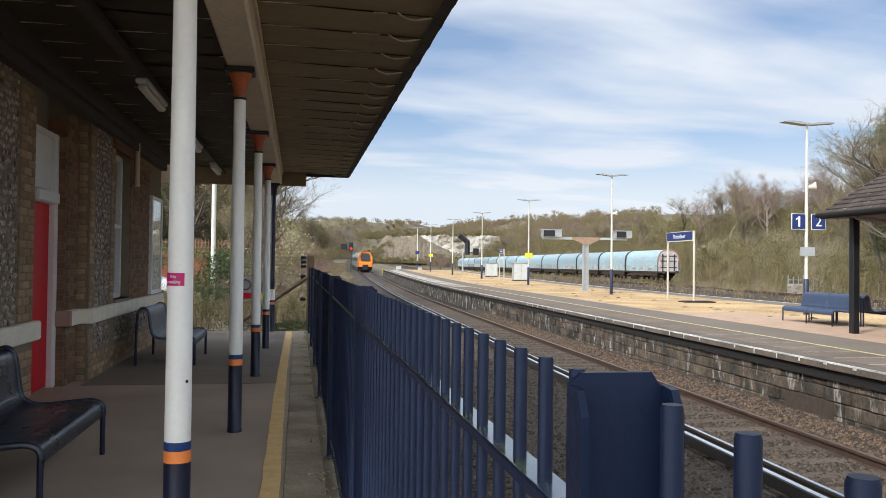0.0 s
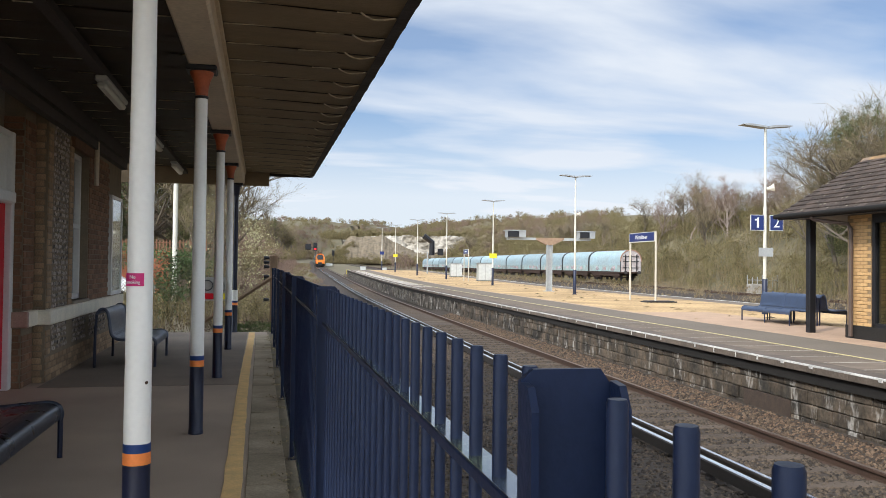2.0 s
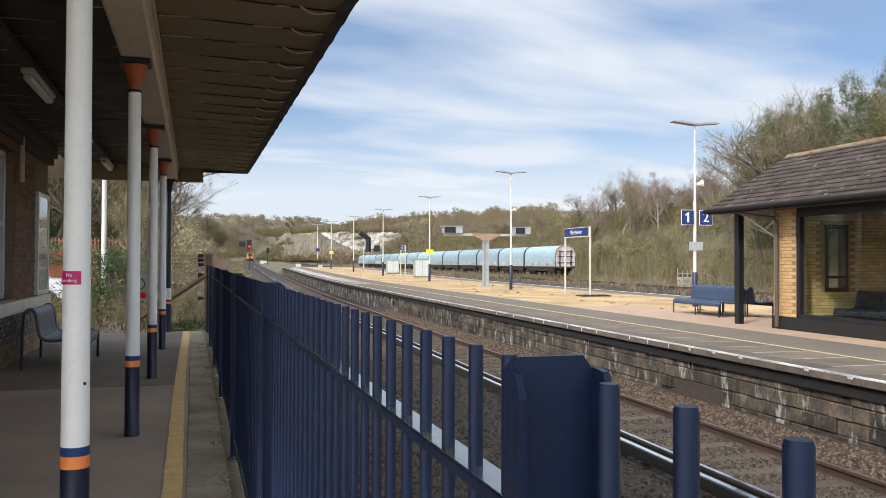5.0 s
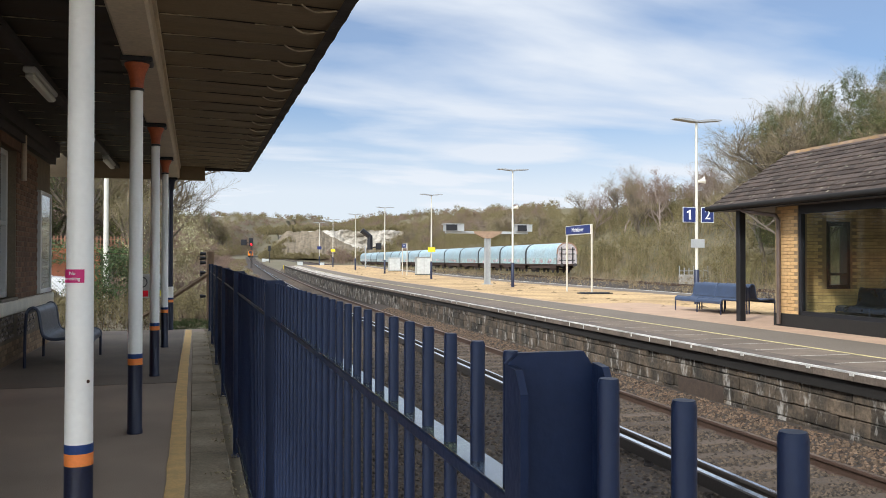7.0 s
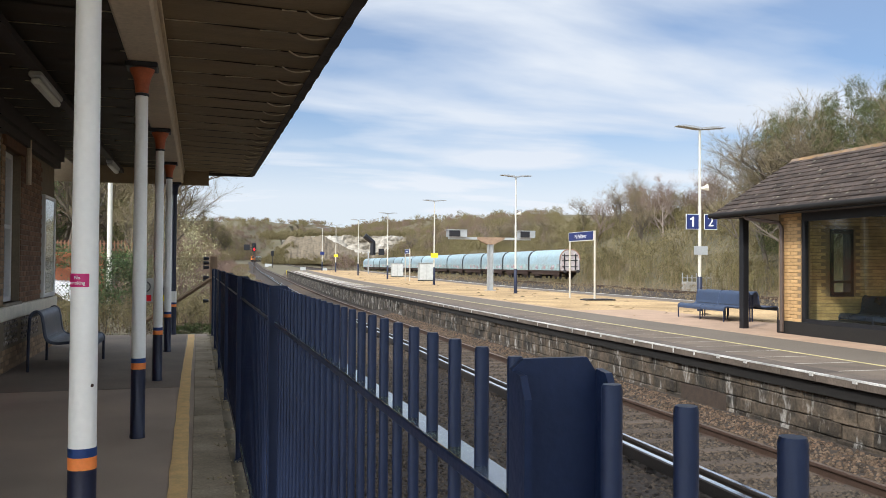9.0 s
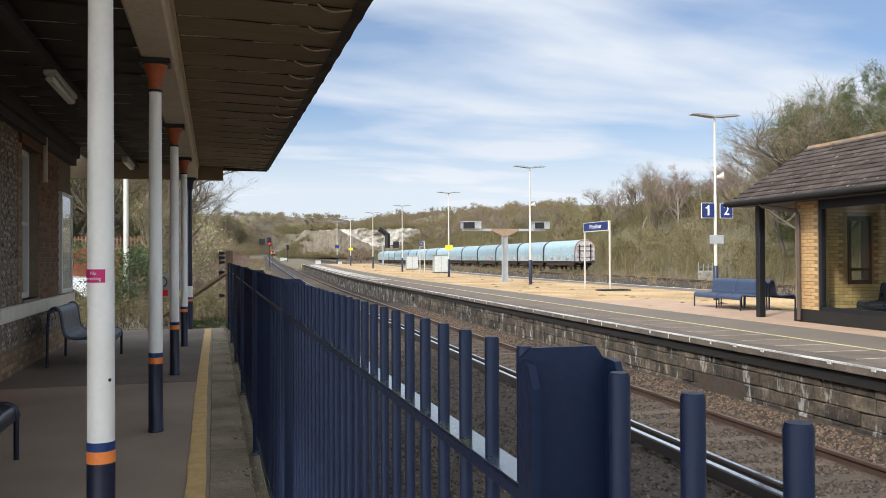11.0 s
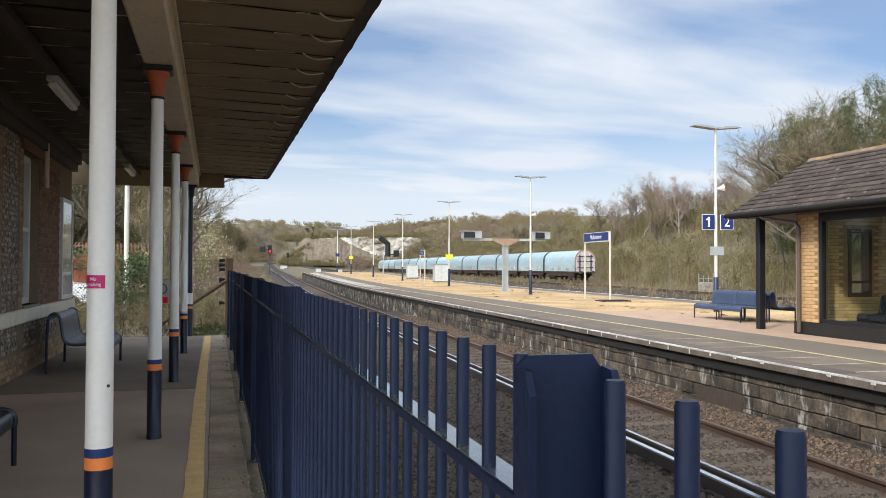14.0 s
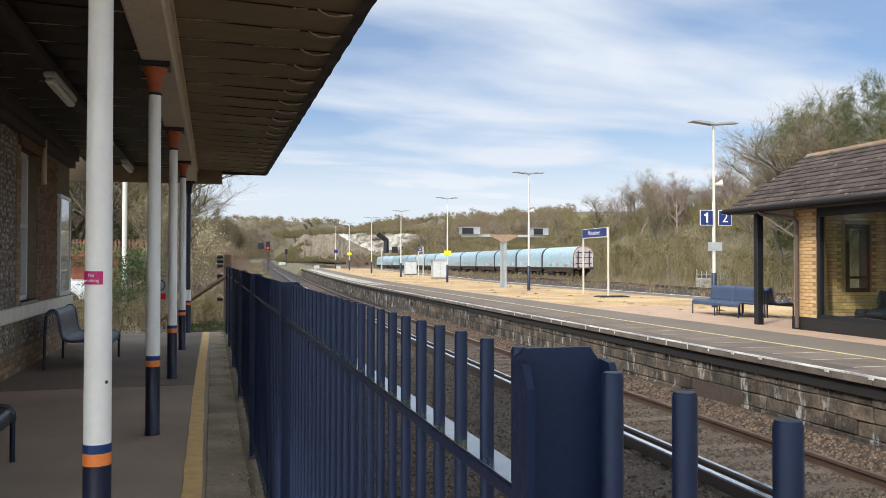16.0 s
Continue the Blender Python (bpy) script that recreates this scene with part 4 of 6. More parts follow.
    run = math.hypot(ridge_z - eave_z, ridge_x - eave_x)
    tm = MB().cham(-0.02, 0.29, 0.002, 0.298, 0, 0.036, 0.006).mesh("roof_tile", ROOFTILE)
    rows = 12
    ex = run / rows
    rng = random.Random(4)
    places, rest = [], MB()
    for r in range(rows):
        for c in range(38):
            y = 1.74 - 0.3 * (c + 1) + (0.15 if r % 2 else 0) * (1 if c else 0)
            d = r * ex
            m = pose(eave_x + d * math.cos(slope) - 0.03 * math.cos(slope), y, eave_z + d * math.sin(slope) - 0.045 + rng.uniform(-0.004, 0.004), 0, -math.degrees(slope) + 6.5 + rng.uniform(-0.7, 0.7), rng.uniform(-0.6, 0.6))
            if c < 24:
                places.append(m)
            else:
                rest.add([m @ Vector((x, yy, z)) for z in (0, 0.02) for yy in (0.003, 0.297) for x in (-0.02, 0.29)],
                         [(0, 2, 3, 1), (4, 5, 7, 6), (0, 1, 5, 4), (2, 6, 7, 3), (0, 4, 6, 2), (1, 3, 7, 5)])
    pieces("roof_tile", places, tm, sh)
    tagged(part("far_tiles", rest, ROOFTILE, sh), kind="stuff")
    for c in range(24):
        y = 1.74 - 0.45 * (c + 1)
        part("ridge_tile", MB().extrude([(ridge_x - 0.14, ridge_z - 0.1), (ridge_x - 0.06, ridge_z + 0.0), (ridge_x + 0.06, ridge_z + 0.0), (ridge_x + 0.14, ridge_z - 0.1)], "y", y + 0.004, y + 0.446), LICHEN, sh)
    moss, rg = MB(), random.Random(44)
    for k in range(460):
        d, y = (rg.randrange(rows) + rg.uniform(-0.12, 0.1)) * ex, rg.uniform(-6, 1.6)
        if d < 0.02:
            d = 0.02
        a = 0.005 + 0.022 * rg.random() ** 2.5
        x, z = eave_x + d * math.cos(slope) - 0.02, eave_z + d * math.sin(slope) + 0.02
        moss.add([(x - a, y - a, z), (x - a, y + a * 1.3, z), (x + a, y + a, z + a * 1.4), (x + a, y - a * 1.4, z + a * 1.4), (x - a * 0.3, y, z + a * 1.3)], [(0, 1, 4), (1, 2, 4), (2, 3, 4), (3, 0, 4)])
    tagged(part("moss_tufts", moss, mat("roof moss and lichen", (0.13, 0.115, 0.085), 0.95, var=0.4, bump=0, island=0.9), sh, "clumps of moss and pale lichen"), kind="stuff")
    # brick courses on the pier
    bm = MB().cham(-0.012, 0.0, 0.005, 0.22, 0.004, 0.07, 0.004).mesh("brick", BRICK_GOLD)
    pl = []
    for r in range(31):
        z = 0.28 + r * 0.075
        y = -0.765 + (0.1125 if r % 2 else 0)
        while y + 0.22 < 0.0:
            pl.append(pose(0.01, y, z))
            y += 0.225
    pieces("brick", pl, bm, sh)
    return sh


BRICK_GOLD_IN = mat("golden brick inside", (0.55, 0.36, 0.15), 0.85, var=0.3, scale=9, fine=60, bump=0.3, island=0.2)
GUTTER = mat("weathered black gutter", (0.016, 0.014, 0.012), 0.75, var=0.4, spec=0.2)
GOLDWALL = mat("golden brick wall", (0.28, 0.19, 0.1), 0.9, var=0.3, scale=8, fine=60)
LICHEN = mat("lichened ridge", (0.14, 0.1, 0.075), 0.95, var=0.6, scale=4, fine=30, rnd=0.3, tint=(0.36, 0.2, 0.06))
SHELTER = build_shelter()
bench(along(13.3, 15.1, 0.03, 180), 2.0, BENCHBLUE, "blue steel bench inside the waiting shelter", "island benches")


# ---- wagons ----
def wagon(s, front):
    w = thing("covered_wagon", along(41.5, s, RAIL + 0.5), "pale blue hooded freight wagon with rust and graffiti on the siding", "wagon", "parked wagons")
    n, half = 14, 1.36
    arch = [(half * math.cos(math.pi * k / n), 2.45 + 1.4 * math.sin(math.pi * k / n) ** 0.8) for k in range(n + 1)]
    prof = [(half, 1.15)] + arch + [(-half, 1.15)]
    part("hood", MB().extrude(prof, "y", 0.35, 11.6), HOOD, w, "", True)
    for y in (0.3, 11.55):
        big = [(x * 1.015, 1.15 + (z - 1.15) * 1.012) for x, z in prof]
        part("rib", MB().extrude(big, "y", y, y + 0.1), HOODRIB, w)
    for sd in (-1, 1):
        part("side_panel", MB().box(min(sd * half, sd * (half + 0.02)), max(sd * half, sd * (half + 0.02)), 0.45, 11.5, 1.16, 1.95), SIDEPANEL, w, "grimy scrawled side panel")
    part("roof_ridge", MB().box(-0.35, 0.35, 0.4, 11.5, 3.83, 3.87), mat_ridge, w, "rusty roof ridge")
    part("sole_frame", MB().box(-1.3, 1.3, 0.1, 11.85, 0.95, 1.15).box(-1.2, -1.1, 1, 11, 0.6, 0.95).box(1.1, 1.2, 1, 11, 0.6, 0.95), RUST, w)
    for y in (1.6, 3.2, 8.7, 10.3):
        ax = part("wheelset", MB().tube([(-0.75, y, 0.42), (0.75, y, 0.42)], 0.07, 8), RUST, w)
        for x in (-0.78, 0.70):
            part("wheel", MB().tube([(x, y, 0.42), (x + 0.08, y, 0.42)], 0.42, 18), mat_wheel, ax)
    for y in (2.4, 9.5):
        part("bogie", MB().box(-1.05, -0.95, y - 1.1, y + 1.1, 0.35, 0.7).box(0.95, 1.05, y - 1.1, y + 1.1, 0.35, 0.7), RUST, w)
    for x in (-0.87, 0.87):
        part("buffer", MB().tube([(x, 0.1, 1.05), (x, -0.2, 1.05)], 0.1, 10).tube([(x, -0.2, 1.05), (x, -0.25, 1.05)], 0.22, 12), mat_wheel, w)
    if front:
        part("end_panel", MB().extrude([(x * 0.95, z) for x, z in prof], "y", 0.28, 0.33), ENDPANEL, w, "rusty white end panel with dark ironwork")
        rim = MB()
        for a, b in zip(prof[1:-1], prof[2:-1]):
            rim.tube([(a[0], 0.26, a[1]), (b[0], 0.26, b[1])], 0.07, 6)
        part("end_rim", rim, mat("rusty rim", (0.35, 0.2, 0.13), 0.85), w)
        bars = MB()
        for x in (-0.75, 0, 0.75):
            bars.box(x - 0.05, x + 0.05, 0.18, 0.28, 1.2, 3.3)
        for z in (1.6, 2.4, 3.0):
            bars.box(-1.05, 1.05, 0.2, 0.28, z, z + 0.08)
        part("end_bars", bars, BLACK, w)
    # patches of scrawled paint
    rng = random.Random(int(s))
    for k in range(5):
        y, z = rng.uniform(0.8, 9.8), rng.uniform(1.2, 1.5)
        n = 9
        ring = [(-half - 0.028, y + rng.uniform(0.35, 0.75) * math.cos(a), z + 0.2 + rng.uniform(0.12, 0.3) * math.sin(a)) for a in [i * 2 * math.pi / n for i in range(n)]]
        part("paint_scrawl", MB().add(ring + [(x + 0.006, yy, zz) for x, yy, zz in ring], [tuple(range(n))] + [(i, (i + 1) % n, n + (i + 1) % n, n + i) for i in range(n)]), GRAFFITI, w, "smudged paint scrawl")


mat_ridge = mat("rusty ridge", (0.2, 0.13, 0.09), 0.85, var=0.4)
HOOD = mat("pale blue hood", (0.24, 0.33, 0.355), 0.5, var=0.5, scale=0.7, fine=5, bump=0.1, tint=(0.3, 0.31, 0.28), rnd=0.2, stretch=(1, 0.5, 1))
SIDEPANEL = mat("dirty turquoise side panel", (0.24, 0.36, 0.35), 0.6, var=0.75, scale=1.1, fine=7, bump=0.1, tint=(0.3, 0.24, 0.2), rnd=0.25)
HOODRIB = mat("grimy hood rib", (0.06, 0.065, 0.065), 0.6, var=0.3)
ENDPANEL = mat("stained end panel", (0.5, 0.47, 0.45), 0.7, var=0.5, scale=2, fine=9, tint=(0.3, 0.15, 0.1))
GRAFFITI = mat("graffiti", (0.3, 0.28, 0.3), 0.6, var=0.6, scale=1.5, fine=6, tint=(0.5, 0.2, 0.12), rnd=0.4)
mat_wheel = mat("oily steel", (0.05, 0.042, 0.038), 0.7, var=0.3)
for k in range(15):
    wagon(97.5 + 11.8 * k, k == 0)


# ---- signals and lineside cabinets ----
def signal(m, height, lit, label):
    s = thing("signal", m, label, "railway signal")
    part("mast", MB().tube([(0, 0, 0), (0, 0, height)], 0.09, 8), mat_wheel, s)
    part("head", MB().cham(-0.35, 0.35, -0.05, 0.18, height - 0.1, height + 1.35, 0.05), BLACK, s)
    part("lens", MB().tube([(0, -0.09, height + 0.25), (0, -0.06, height + 0.25)], 0.18 if lit else 0.12, 14), glow("signal red", (1.0, 0.008, 0.015), 1.6) if lit else BLACK, s, "glowing red lens" if lit else "")
    part("hood", MB().tube([(0, -0.06, height + 0.95), (0, -0.3, height + 0.95)], 0.16, 10), BLACK, s)
    return s


sg = signal(along(3.42, 150, RAIL), 3.86, True, "black signal showing red beside the track")
part("route_box", MB().cham(-1.75, -0.75, -0.05, 0.25, 3.96, 4.96, 0.05).box(-0.8, -0.3, 0.05, 0.12, 4.36, 4.46), BLACK, sg, "black route indicator box")
part("ladder", MB().box(0.2, 0.24, 0, 0.04, 0, 3.6).box(0.5, 0.54, 0, 0.04, 0, 3.6), mat_wheel, sg)
signal(along(9.5, 235, RAIL), 3.3, False, "dark signal seen from afar beside the line")
cs = thing("banner_signal", along(16.4, 103, -0.3), "tall dark hooded signal on the island platform", "railway signal")
part("mast", MB().tube([(0, 0, 0), (0, 0, 3.0)], 0.09, 8), GREYSTEEL, cs)
part("hood", MB().tube([(0.55, 0, 2.6), (0.55, 0, 4.2), (-0.5, 0, 5.0)], [0.36, 0.36, 0.36], 8), BLACK, cs)
part("side_box", MB().cham(1.3, 2.0, -0.1, 0.3, 2.6, 3.4, 0.04).box(0.9, 1.4, 0, 0.1, 2.8, 2.9), BLACK, cs)
CABDOOR = mat("cabinet door", (0.52, 0.53, 0.5), 0.6, var=0.25)
for u, s, w, h in ((16.6, 71.5, 1.3, 1.55), (16.8, 86, 1.2, 1.4)):
    c = thing("equipment_cabinet", along(u, s), "pale grey equipment cabinet on the island platform", "cabinet", "cabinets")
    part("body", MB().cham(-w / 2, w / 2, -0.4, 0.4, 0.06, h, 0.02), mat("pale grey cabinet", (0.36, 0.37, 0.34), 0.6, var=0.2), c)
    part("lid", MB().cham(-w / 2 - 0.05, w / 2 + 0.05, -0.45, 0.45, h, h + 0.06, 0.02), GREYSTEEL, c)
    part("plinth", MB().box(-w / 2, w / 2, -0.4, 0.4, 0, 0.06), DARKEDGE, c)
    for x in (-w / 4, w / 4):
        part("door", MB().box(x - w / 4 + 0.03, x + w / 4 - 0.03, -0.415, -0.4, 0.12, h - 0.06), CABDOOR, c)


# ---- the train ----
def coach(tail):
    c = thing("coach", pose(0, 0, 0), "grey express coach with an orange cab end" if tail else "grey express coach coupled within the train", "train coach", "train")
    side = [(1.36, 0.9), (1.4, 1.6), (1.34, 2.6), (1.05, 3.35), (0.6, 3.72), (0, 3.8)]
    prof = side + [(-x, z) for x, z in side[-2::-1]]
    part("body", MB().extrude(prof, "y", 1.6 if tail else 0.2, 23), mat_coach, c, "", True)
    part("skirt", MB().extrude([(1.3, 0.25), (1.3, 0.9), (-1.3, 0.9), (-1.3, 0.25)], "y", 1.6, 22), BLACK, c)
    part("window_band", MB().box(-1.40, -1.36, 3, 21.5, 1.9, 2.6).box(1.36, 1.40, 3, 21.5, 1.9, 2.6), BLACK, c)
    for y in (3.5, 19.5):
        part("bogie", MB().box(-1.1, 1.1, y - 1.5, y + 1.5, 0.05, 0.85), mat_wheel, c)
    if tail:
        mb, rows = MB(), ((1.6, 1.0, 0.0), (0.7, 0.97, 0.05), (0.15, 0.9, 0.25), (0.0, 0.82, 0.45))
        n = len(prof)
        ring = [[(x * k, y + max(0, z - 2.0) * d * 1.6, 0.9 + (z - 0.9) * (1 - 0.05 * (1 - k))) for x, z in prof] for y, k, d in rows]
        mb.add([p for r in ring for p in r], [(i * n + j, i * n + (j + 1) % n, (i + 1) * n + (j + 1) % n, (i + 1) * n + j) for i in range(3) for j in range(n)] + [tuple(range(3 * n, 4 * n))])
        part("cab", mb, mat_cab, c, "orange cab end")
        part("windscreen", MB().add([(-0.8, 0.12, 2.05), (0.8, 0.12, 2.05), (0.88, 0.62, 2.75), (0.62, 1.0, 3.35), (-0.62, 1.0, 3.35), (-0.88, 0.62, 2.75), (-0.8, -0.08, 2.05), (0.8, -0.08, 2.05), (0.88, 0.3, 2.75), (0.62, 0.75, 3.35), (-0.62, 0.75, 3.35), (-0.88, 0.3, 2.75)],
             [(6, 7, 8, 11), (11, 8, 9, 10), (0, 1, 7, 6), (1, 2, 8, 7), (2, 3, 9, 8), (3, 4, 10, 9), (4, 5, 11, 10), (5, 0, 6, 11)]), BLACK, c, "dark windscreen")
        part("coupler_door", MB().cham(-0.5, 0.5, -0.2, 0.3, 0.35, 1.3, 0.05), BLACK, c)
        for x in (-0.9, 0.9):
            part("tail_lamp", MB().tube([(x, -0.04, 1.35), (x, 0.05, 1.35)], 0.13, 10), glow("tail red", (1, 0.06, 0.03), 2.0), c)
    return c


mat_coach = mat("grey green coach", (0.16, 0.2, 0.19), 0.4, var=0.15, scale=1, fine=5, bump=0.0)
mat_cab = mat("orange cab", (0.78, 0.23, 0.02), 0.4, var=0.1, bump=0)
COACHES = [coach(k == 0) for k in range(5)]


# ---- near platform details ----
def worn_strip(x0, x1, y0, y1, z, bow):
    """A hand-painted line whose edges waver."""
    mb, n = MB(), 60
    rows = []
    for i in range(n + 1):
        y = y0 + (y1 - y0) * i / n
        d = bow * math.sin(y * 0.45) + 0.008 * noise.noise((y * 2.1, 0, 0))
        rows.append([(x0 + d + 0.006 * noise.noise((y * 3, 5, 0)), y, z), (x1 + d + 0.006 * noise.noise((y * 3, 9, 0)), y, z)])
    v = [p for r in rows for p in r]
    top = [(i * 2, i * 2 + 1, i * 2 + 3, i * 2 + 2) for i in range(n)]
    mb.add(v + [(x, y, 0.001) for x, y, _ in v], top + [(2 * n + 2 + a, 2 * n + 2 + b, b, a) for i in range(n) for a, b in ((i * 2, i * 2 + 2), (i * 2 + 1, i * 2 + 3))])
    return mb


setting("yellow_line", worn_strip(-0.358, -0.238, -6, 17.6, 0.005, 0.012), YELLOW, "worn yellow safety line on the near platform", "painted line")
# newer tarmac; its tone is also lowered for light blocked at the platform end
setting("tarmac_patch", MB().box(WALL + 0.02, -0.37, 9.95, 17.7, 0.0, 0.004), mat("newer tarmac with end shade", (0.235, 0.185, 0.14), 0.85, var=0.4, scale=1.2, fine=120, bump=0.3), "smoother darker tarmac patch, lowered further for end shade", "tarmac patch")


def station_bricks():
    rng = random.Random(8)
    bx = MB().cham(0, 0.012, 0.004, 0.216, 0.004, 0.069, 0.004)
    half = MB().cham(0, 0.012, 0.004, 0.104, 0.004, 0.069, 0.004)
    meshes = {"pale": bx.mesh("brick", BRICK_PALE), "dark": bx.mesh("brick", BRICK), "phalf": half.mesh("brick", BRICK_PALE), "dhalf": half.mesh("brick", BRICK)}
    def face(y0, y1, z0, z1, x, kind, turn=0):
        r, z, pl, ph = 0, z0, [], []
        while z + 0.07 < z1:
            y = y0 + (0.0 if r % 2 else -0.11)
            while y < y1 - 0.05:
                a, b = max(y, y0), min(y + 0.22, y1)
                if b - a > 0.06:
                    m = pose(x, a, z) if not turn else pose(x + a - y0, y0, z, 0, 0, -90)
                    (pl if b - a > 0.2 else ph).append(m)
                y += 0.22
            z += 0.0745
            r += 1
        pieces("brick", pl, meshes[kind], STATION)
        pieces("brick", ph, meshes[kind[0] + "half"], STATION)
    face(7.74, 8.2, 0.87, 3.1, WALL, "pale")
    face(7.74, 8.2, 0.0, 0.66, WALL, "pale")
    face(9.9, 10.34, 0.87, 3.1, WALL - 0.14, "dark")
    face(9.9, 10.34, 0.0, 0.66, WALL - 0.14, "dark")
    face(10.36, 10.6, 0.87, 3.1, WALL, "pale")
    face(10.36, 10.6, 0.32, 0.66, WALL, "pale")
    face(11.5, 11.74, 0.87, 3.1, WALL, "pale")
    face(12.78, 14.4, 0.87, 3.1, WALL, "dark")
    face(10.36, 15.6, 0.0, 0.32, WALL, "pale")
    # faces turned towards the near end of the platform
    for x0, y, z0, z1 in ((WALL - 0.38, 9.9, 0.0, 3.1), (WALL - 0.14, 10.35, 0.0, 3.1)):
        z, r, pl = z0, 0, []
        while z + 0.07 < z1:
            if not 0.62 < z < 0.86:
                pl.append(pose(x0 + (0.0 if r % 2 else 0.015), y, z, 0, 0, -90))
            z += 0.0745
            r += 1
        pieces("brick", pl, meshes["dark"] if x0 < WALL - 0.3 else meshes["phalf"], STATION)


station_bricks()


# ---- end fence, car park and garden beyond the platform ----
def build_end_fence():
    ef = thing("chain_link_fence", pose(0, 19.1, 0), "rusty chain-link fence on timber posts across the platform end", "fence")
    net = MB()
    w0, w1, h, p = -3.6, 0.1, 1.55, 0.075
    def wire(a, b):
        d = 0.0035
        net.add([(a[0] - d, 0, a[1]), (a[0] + d, 0, a[1]), (b[0] + d, 0, b[1]), (b[0] - d, 0, b[1])], [(0, 1, 2, 3)])
    k = -int(h / p) - 1
    while w0 + k * p < w1:
        x = w0 + k * p
        for sgn in (1, -1):
            x0 = x if sgn == 1 else x + h
            pts = []
            for t in range(2):
                pts.append((x0 + sgn * h * t, 0.02 + h * t))
            (xa, za), (xb, zb) = pts
            lo, hi = (xa, xb) if xa < xb else (xb, xa)
            if hi <= w0 or lo >= w1:
                continue
            def cut(xc):
                return (xc, za + (xc - xa) * (zb - za) / (xb - xa))
            pa, pb = pts
            if pa[0] < w0: pa = cut(w0)
            if pa[0] > w1: pa = cut(w1)
            if pb[0] < w0: pb = cut(w0)
            if pb[0] > w1: pb = cut(w1)
            wire(pa, pb)
        k += 1
    tagged(part("wire_net", net, mat("weathered wire", (0.16, 0.13, 0.1), 0.7, metal=0.3, var=0.3), ef, "rusty diamond wire netting"), kind="stuff")
    for x in (-3.6, -2.6):
        part("fence_post", MB().cham(x - 0.06, x + 0.06, -0.06, 0.06, -0.2, 1.62, 0.012), TIMBER, ef)
    part("end_post", MB().cham(0.08, 0.24, -0.08, 0.08, -0.2, 1.62, 0.015), TIMBER, ef, "dark timber straining post")
    part("brace", MB().tube([(-1.35, -0.06, 0.12), (0.12, -0.06, 1.12)], 0.05, 6), TIMBER, ef)
    for z in (0.62, 1.06, 1.14, 1.36, 1.46, 1.56):
        part("insulator", MB().tube([(0.06, -0.02, z), (-0.06, -0.02, z)], [0.03, 0.045], 8), BLACK, ef)
    part("straining_wire", MB().tube([(w0, 0, 1.56), (w1, 0, 1.56)], 0.004, 5).tube([(w0, 0, 0.8), (w1, 0, 0.8)], 0.004, 5), TIMBER, ef)
    n = thing("warning_sign", pose(-1.12, 18.95, 0.6), "white warning sign with dark symbols on the chain-link fence", "sign")
    part("plate", MB().box(-0.3, 0.32, 0, 0.015, 0, 0.52), mat("dirty white plate", (0.3, 0.29, 0.26), 0.6, var=0.2), n)
    part("red_bar", MB().box(-0.28, -0.02, -0.004, 0, 0.03, 0.16), RED, n)
    part("yellow_bar", MB().box(0.02, 0.3, -0.004, 0, 0.03, 0.16), mat_yel, n)
    ring = [(-0.15 + 0.11 * math.cos(a), -0.006, 0.34 + 0.11 * math.sin(a)) for a in [i * math.pi / 9 for i in range(19)]]
    part("ring_symbol", MB().tube(ring, 0.012, 5), BLACK, n)
    part("triangle_symbol", MB().tube([(0.05, -0.006, 0.23), (0.27, -0.006, 0.23), (0.16, -0.006, 0.43), (0.05, -0.006, 0.23)], 0.012, 5), BLACK, n)


build_end_fence()


def build_car():
    c = thing("parked_car", pose(-3.95, 30.6, -0.16, 0, 0, 90), "white parked hatchback beyond the platform fence", "car")
    prof = [(-0.1, 0.35), (-0.15, 0.7), (0.0, 0.95), (0.9, 1.02), (1.6, 1.42), (2.9, 1.46), (3.7, 1.1), (4.0, 0.9), (4.05, 0.4)]
    part("body", MB().extrude([(y, z) for y, z in prof], "x", -0.86, 0.86), mat("white car paint", (0.8, 0.8, 0.8), 0.25, var=0.03, bump=0, coat=0.5), c, "", True)
    part("side_window", MB().extrude([(1.1, 1.02), (1.65, 1.36), (2.8, 1.38), (3.4, 1.08)], "x", 0.858, 0.868), BLACK, c)
    part("rear_window", MB().add([(-0.7, 1.0, 1.06), (0.7, 1.0, 1.06), (0.6, 1.55, 1.41), (-0.6, 1.55, 1.41)], [(0, 1, 2, 3)]), BLACK, c)
    for y in (0.75, 3.25):
        for x in (-0.87, 0.72):
            w = part("wheel", MB().tube([(x, y, 0.31), (x + 0.17, y, 0.31)], 0.31, 18), BLACK, c)
            part("rim", MB().tube([(x + 0.165, y, 0.31), (x + 0.178, y, 0.31)], [0.2, 0.19], 14), GREYSTEEL, w)
    return c


build_car()
gw = setting("garden_wall", MB().box(-16, -4.2, 40, 40.3, -0.4, 1.86), BRICK_RED, "red brick garden wall", "wall")
part("coping", MB().box(-16, -4.18, 39.97, 40.33, 1.86, 1.93), BRICK_RED, gw)
PICKET = mat("faded rust red picket paint", (0.22, 0.105, 0.06), 0.85, var=0.3, rnd=0.2)
pk = thing("picket_fence", pose(0, 41, 1.95), "rusty red picket fence along the garden", "fence")
part("rail", MB().box(-15, -1.9, 0, 0.04, 0.12, 0.17), PICKET, pk)
part("rail", MB().box(-15, -1.9, 0, 0.04, 0.38, 0.43), PICKET, pk)
pm = MB().extrude([(-0.03, 0), (0.03, 0), (0.03, 0.5), (0, 0.56), (-0.03, 0.5)], "y", -0.02, 0.0).mesh("picket", PICKET)
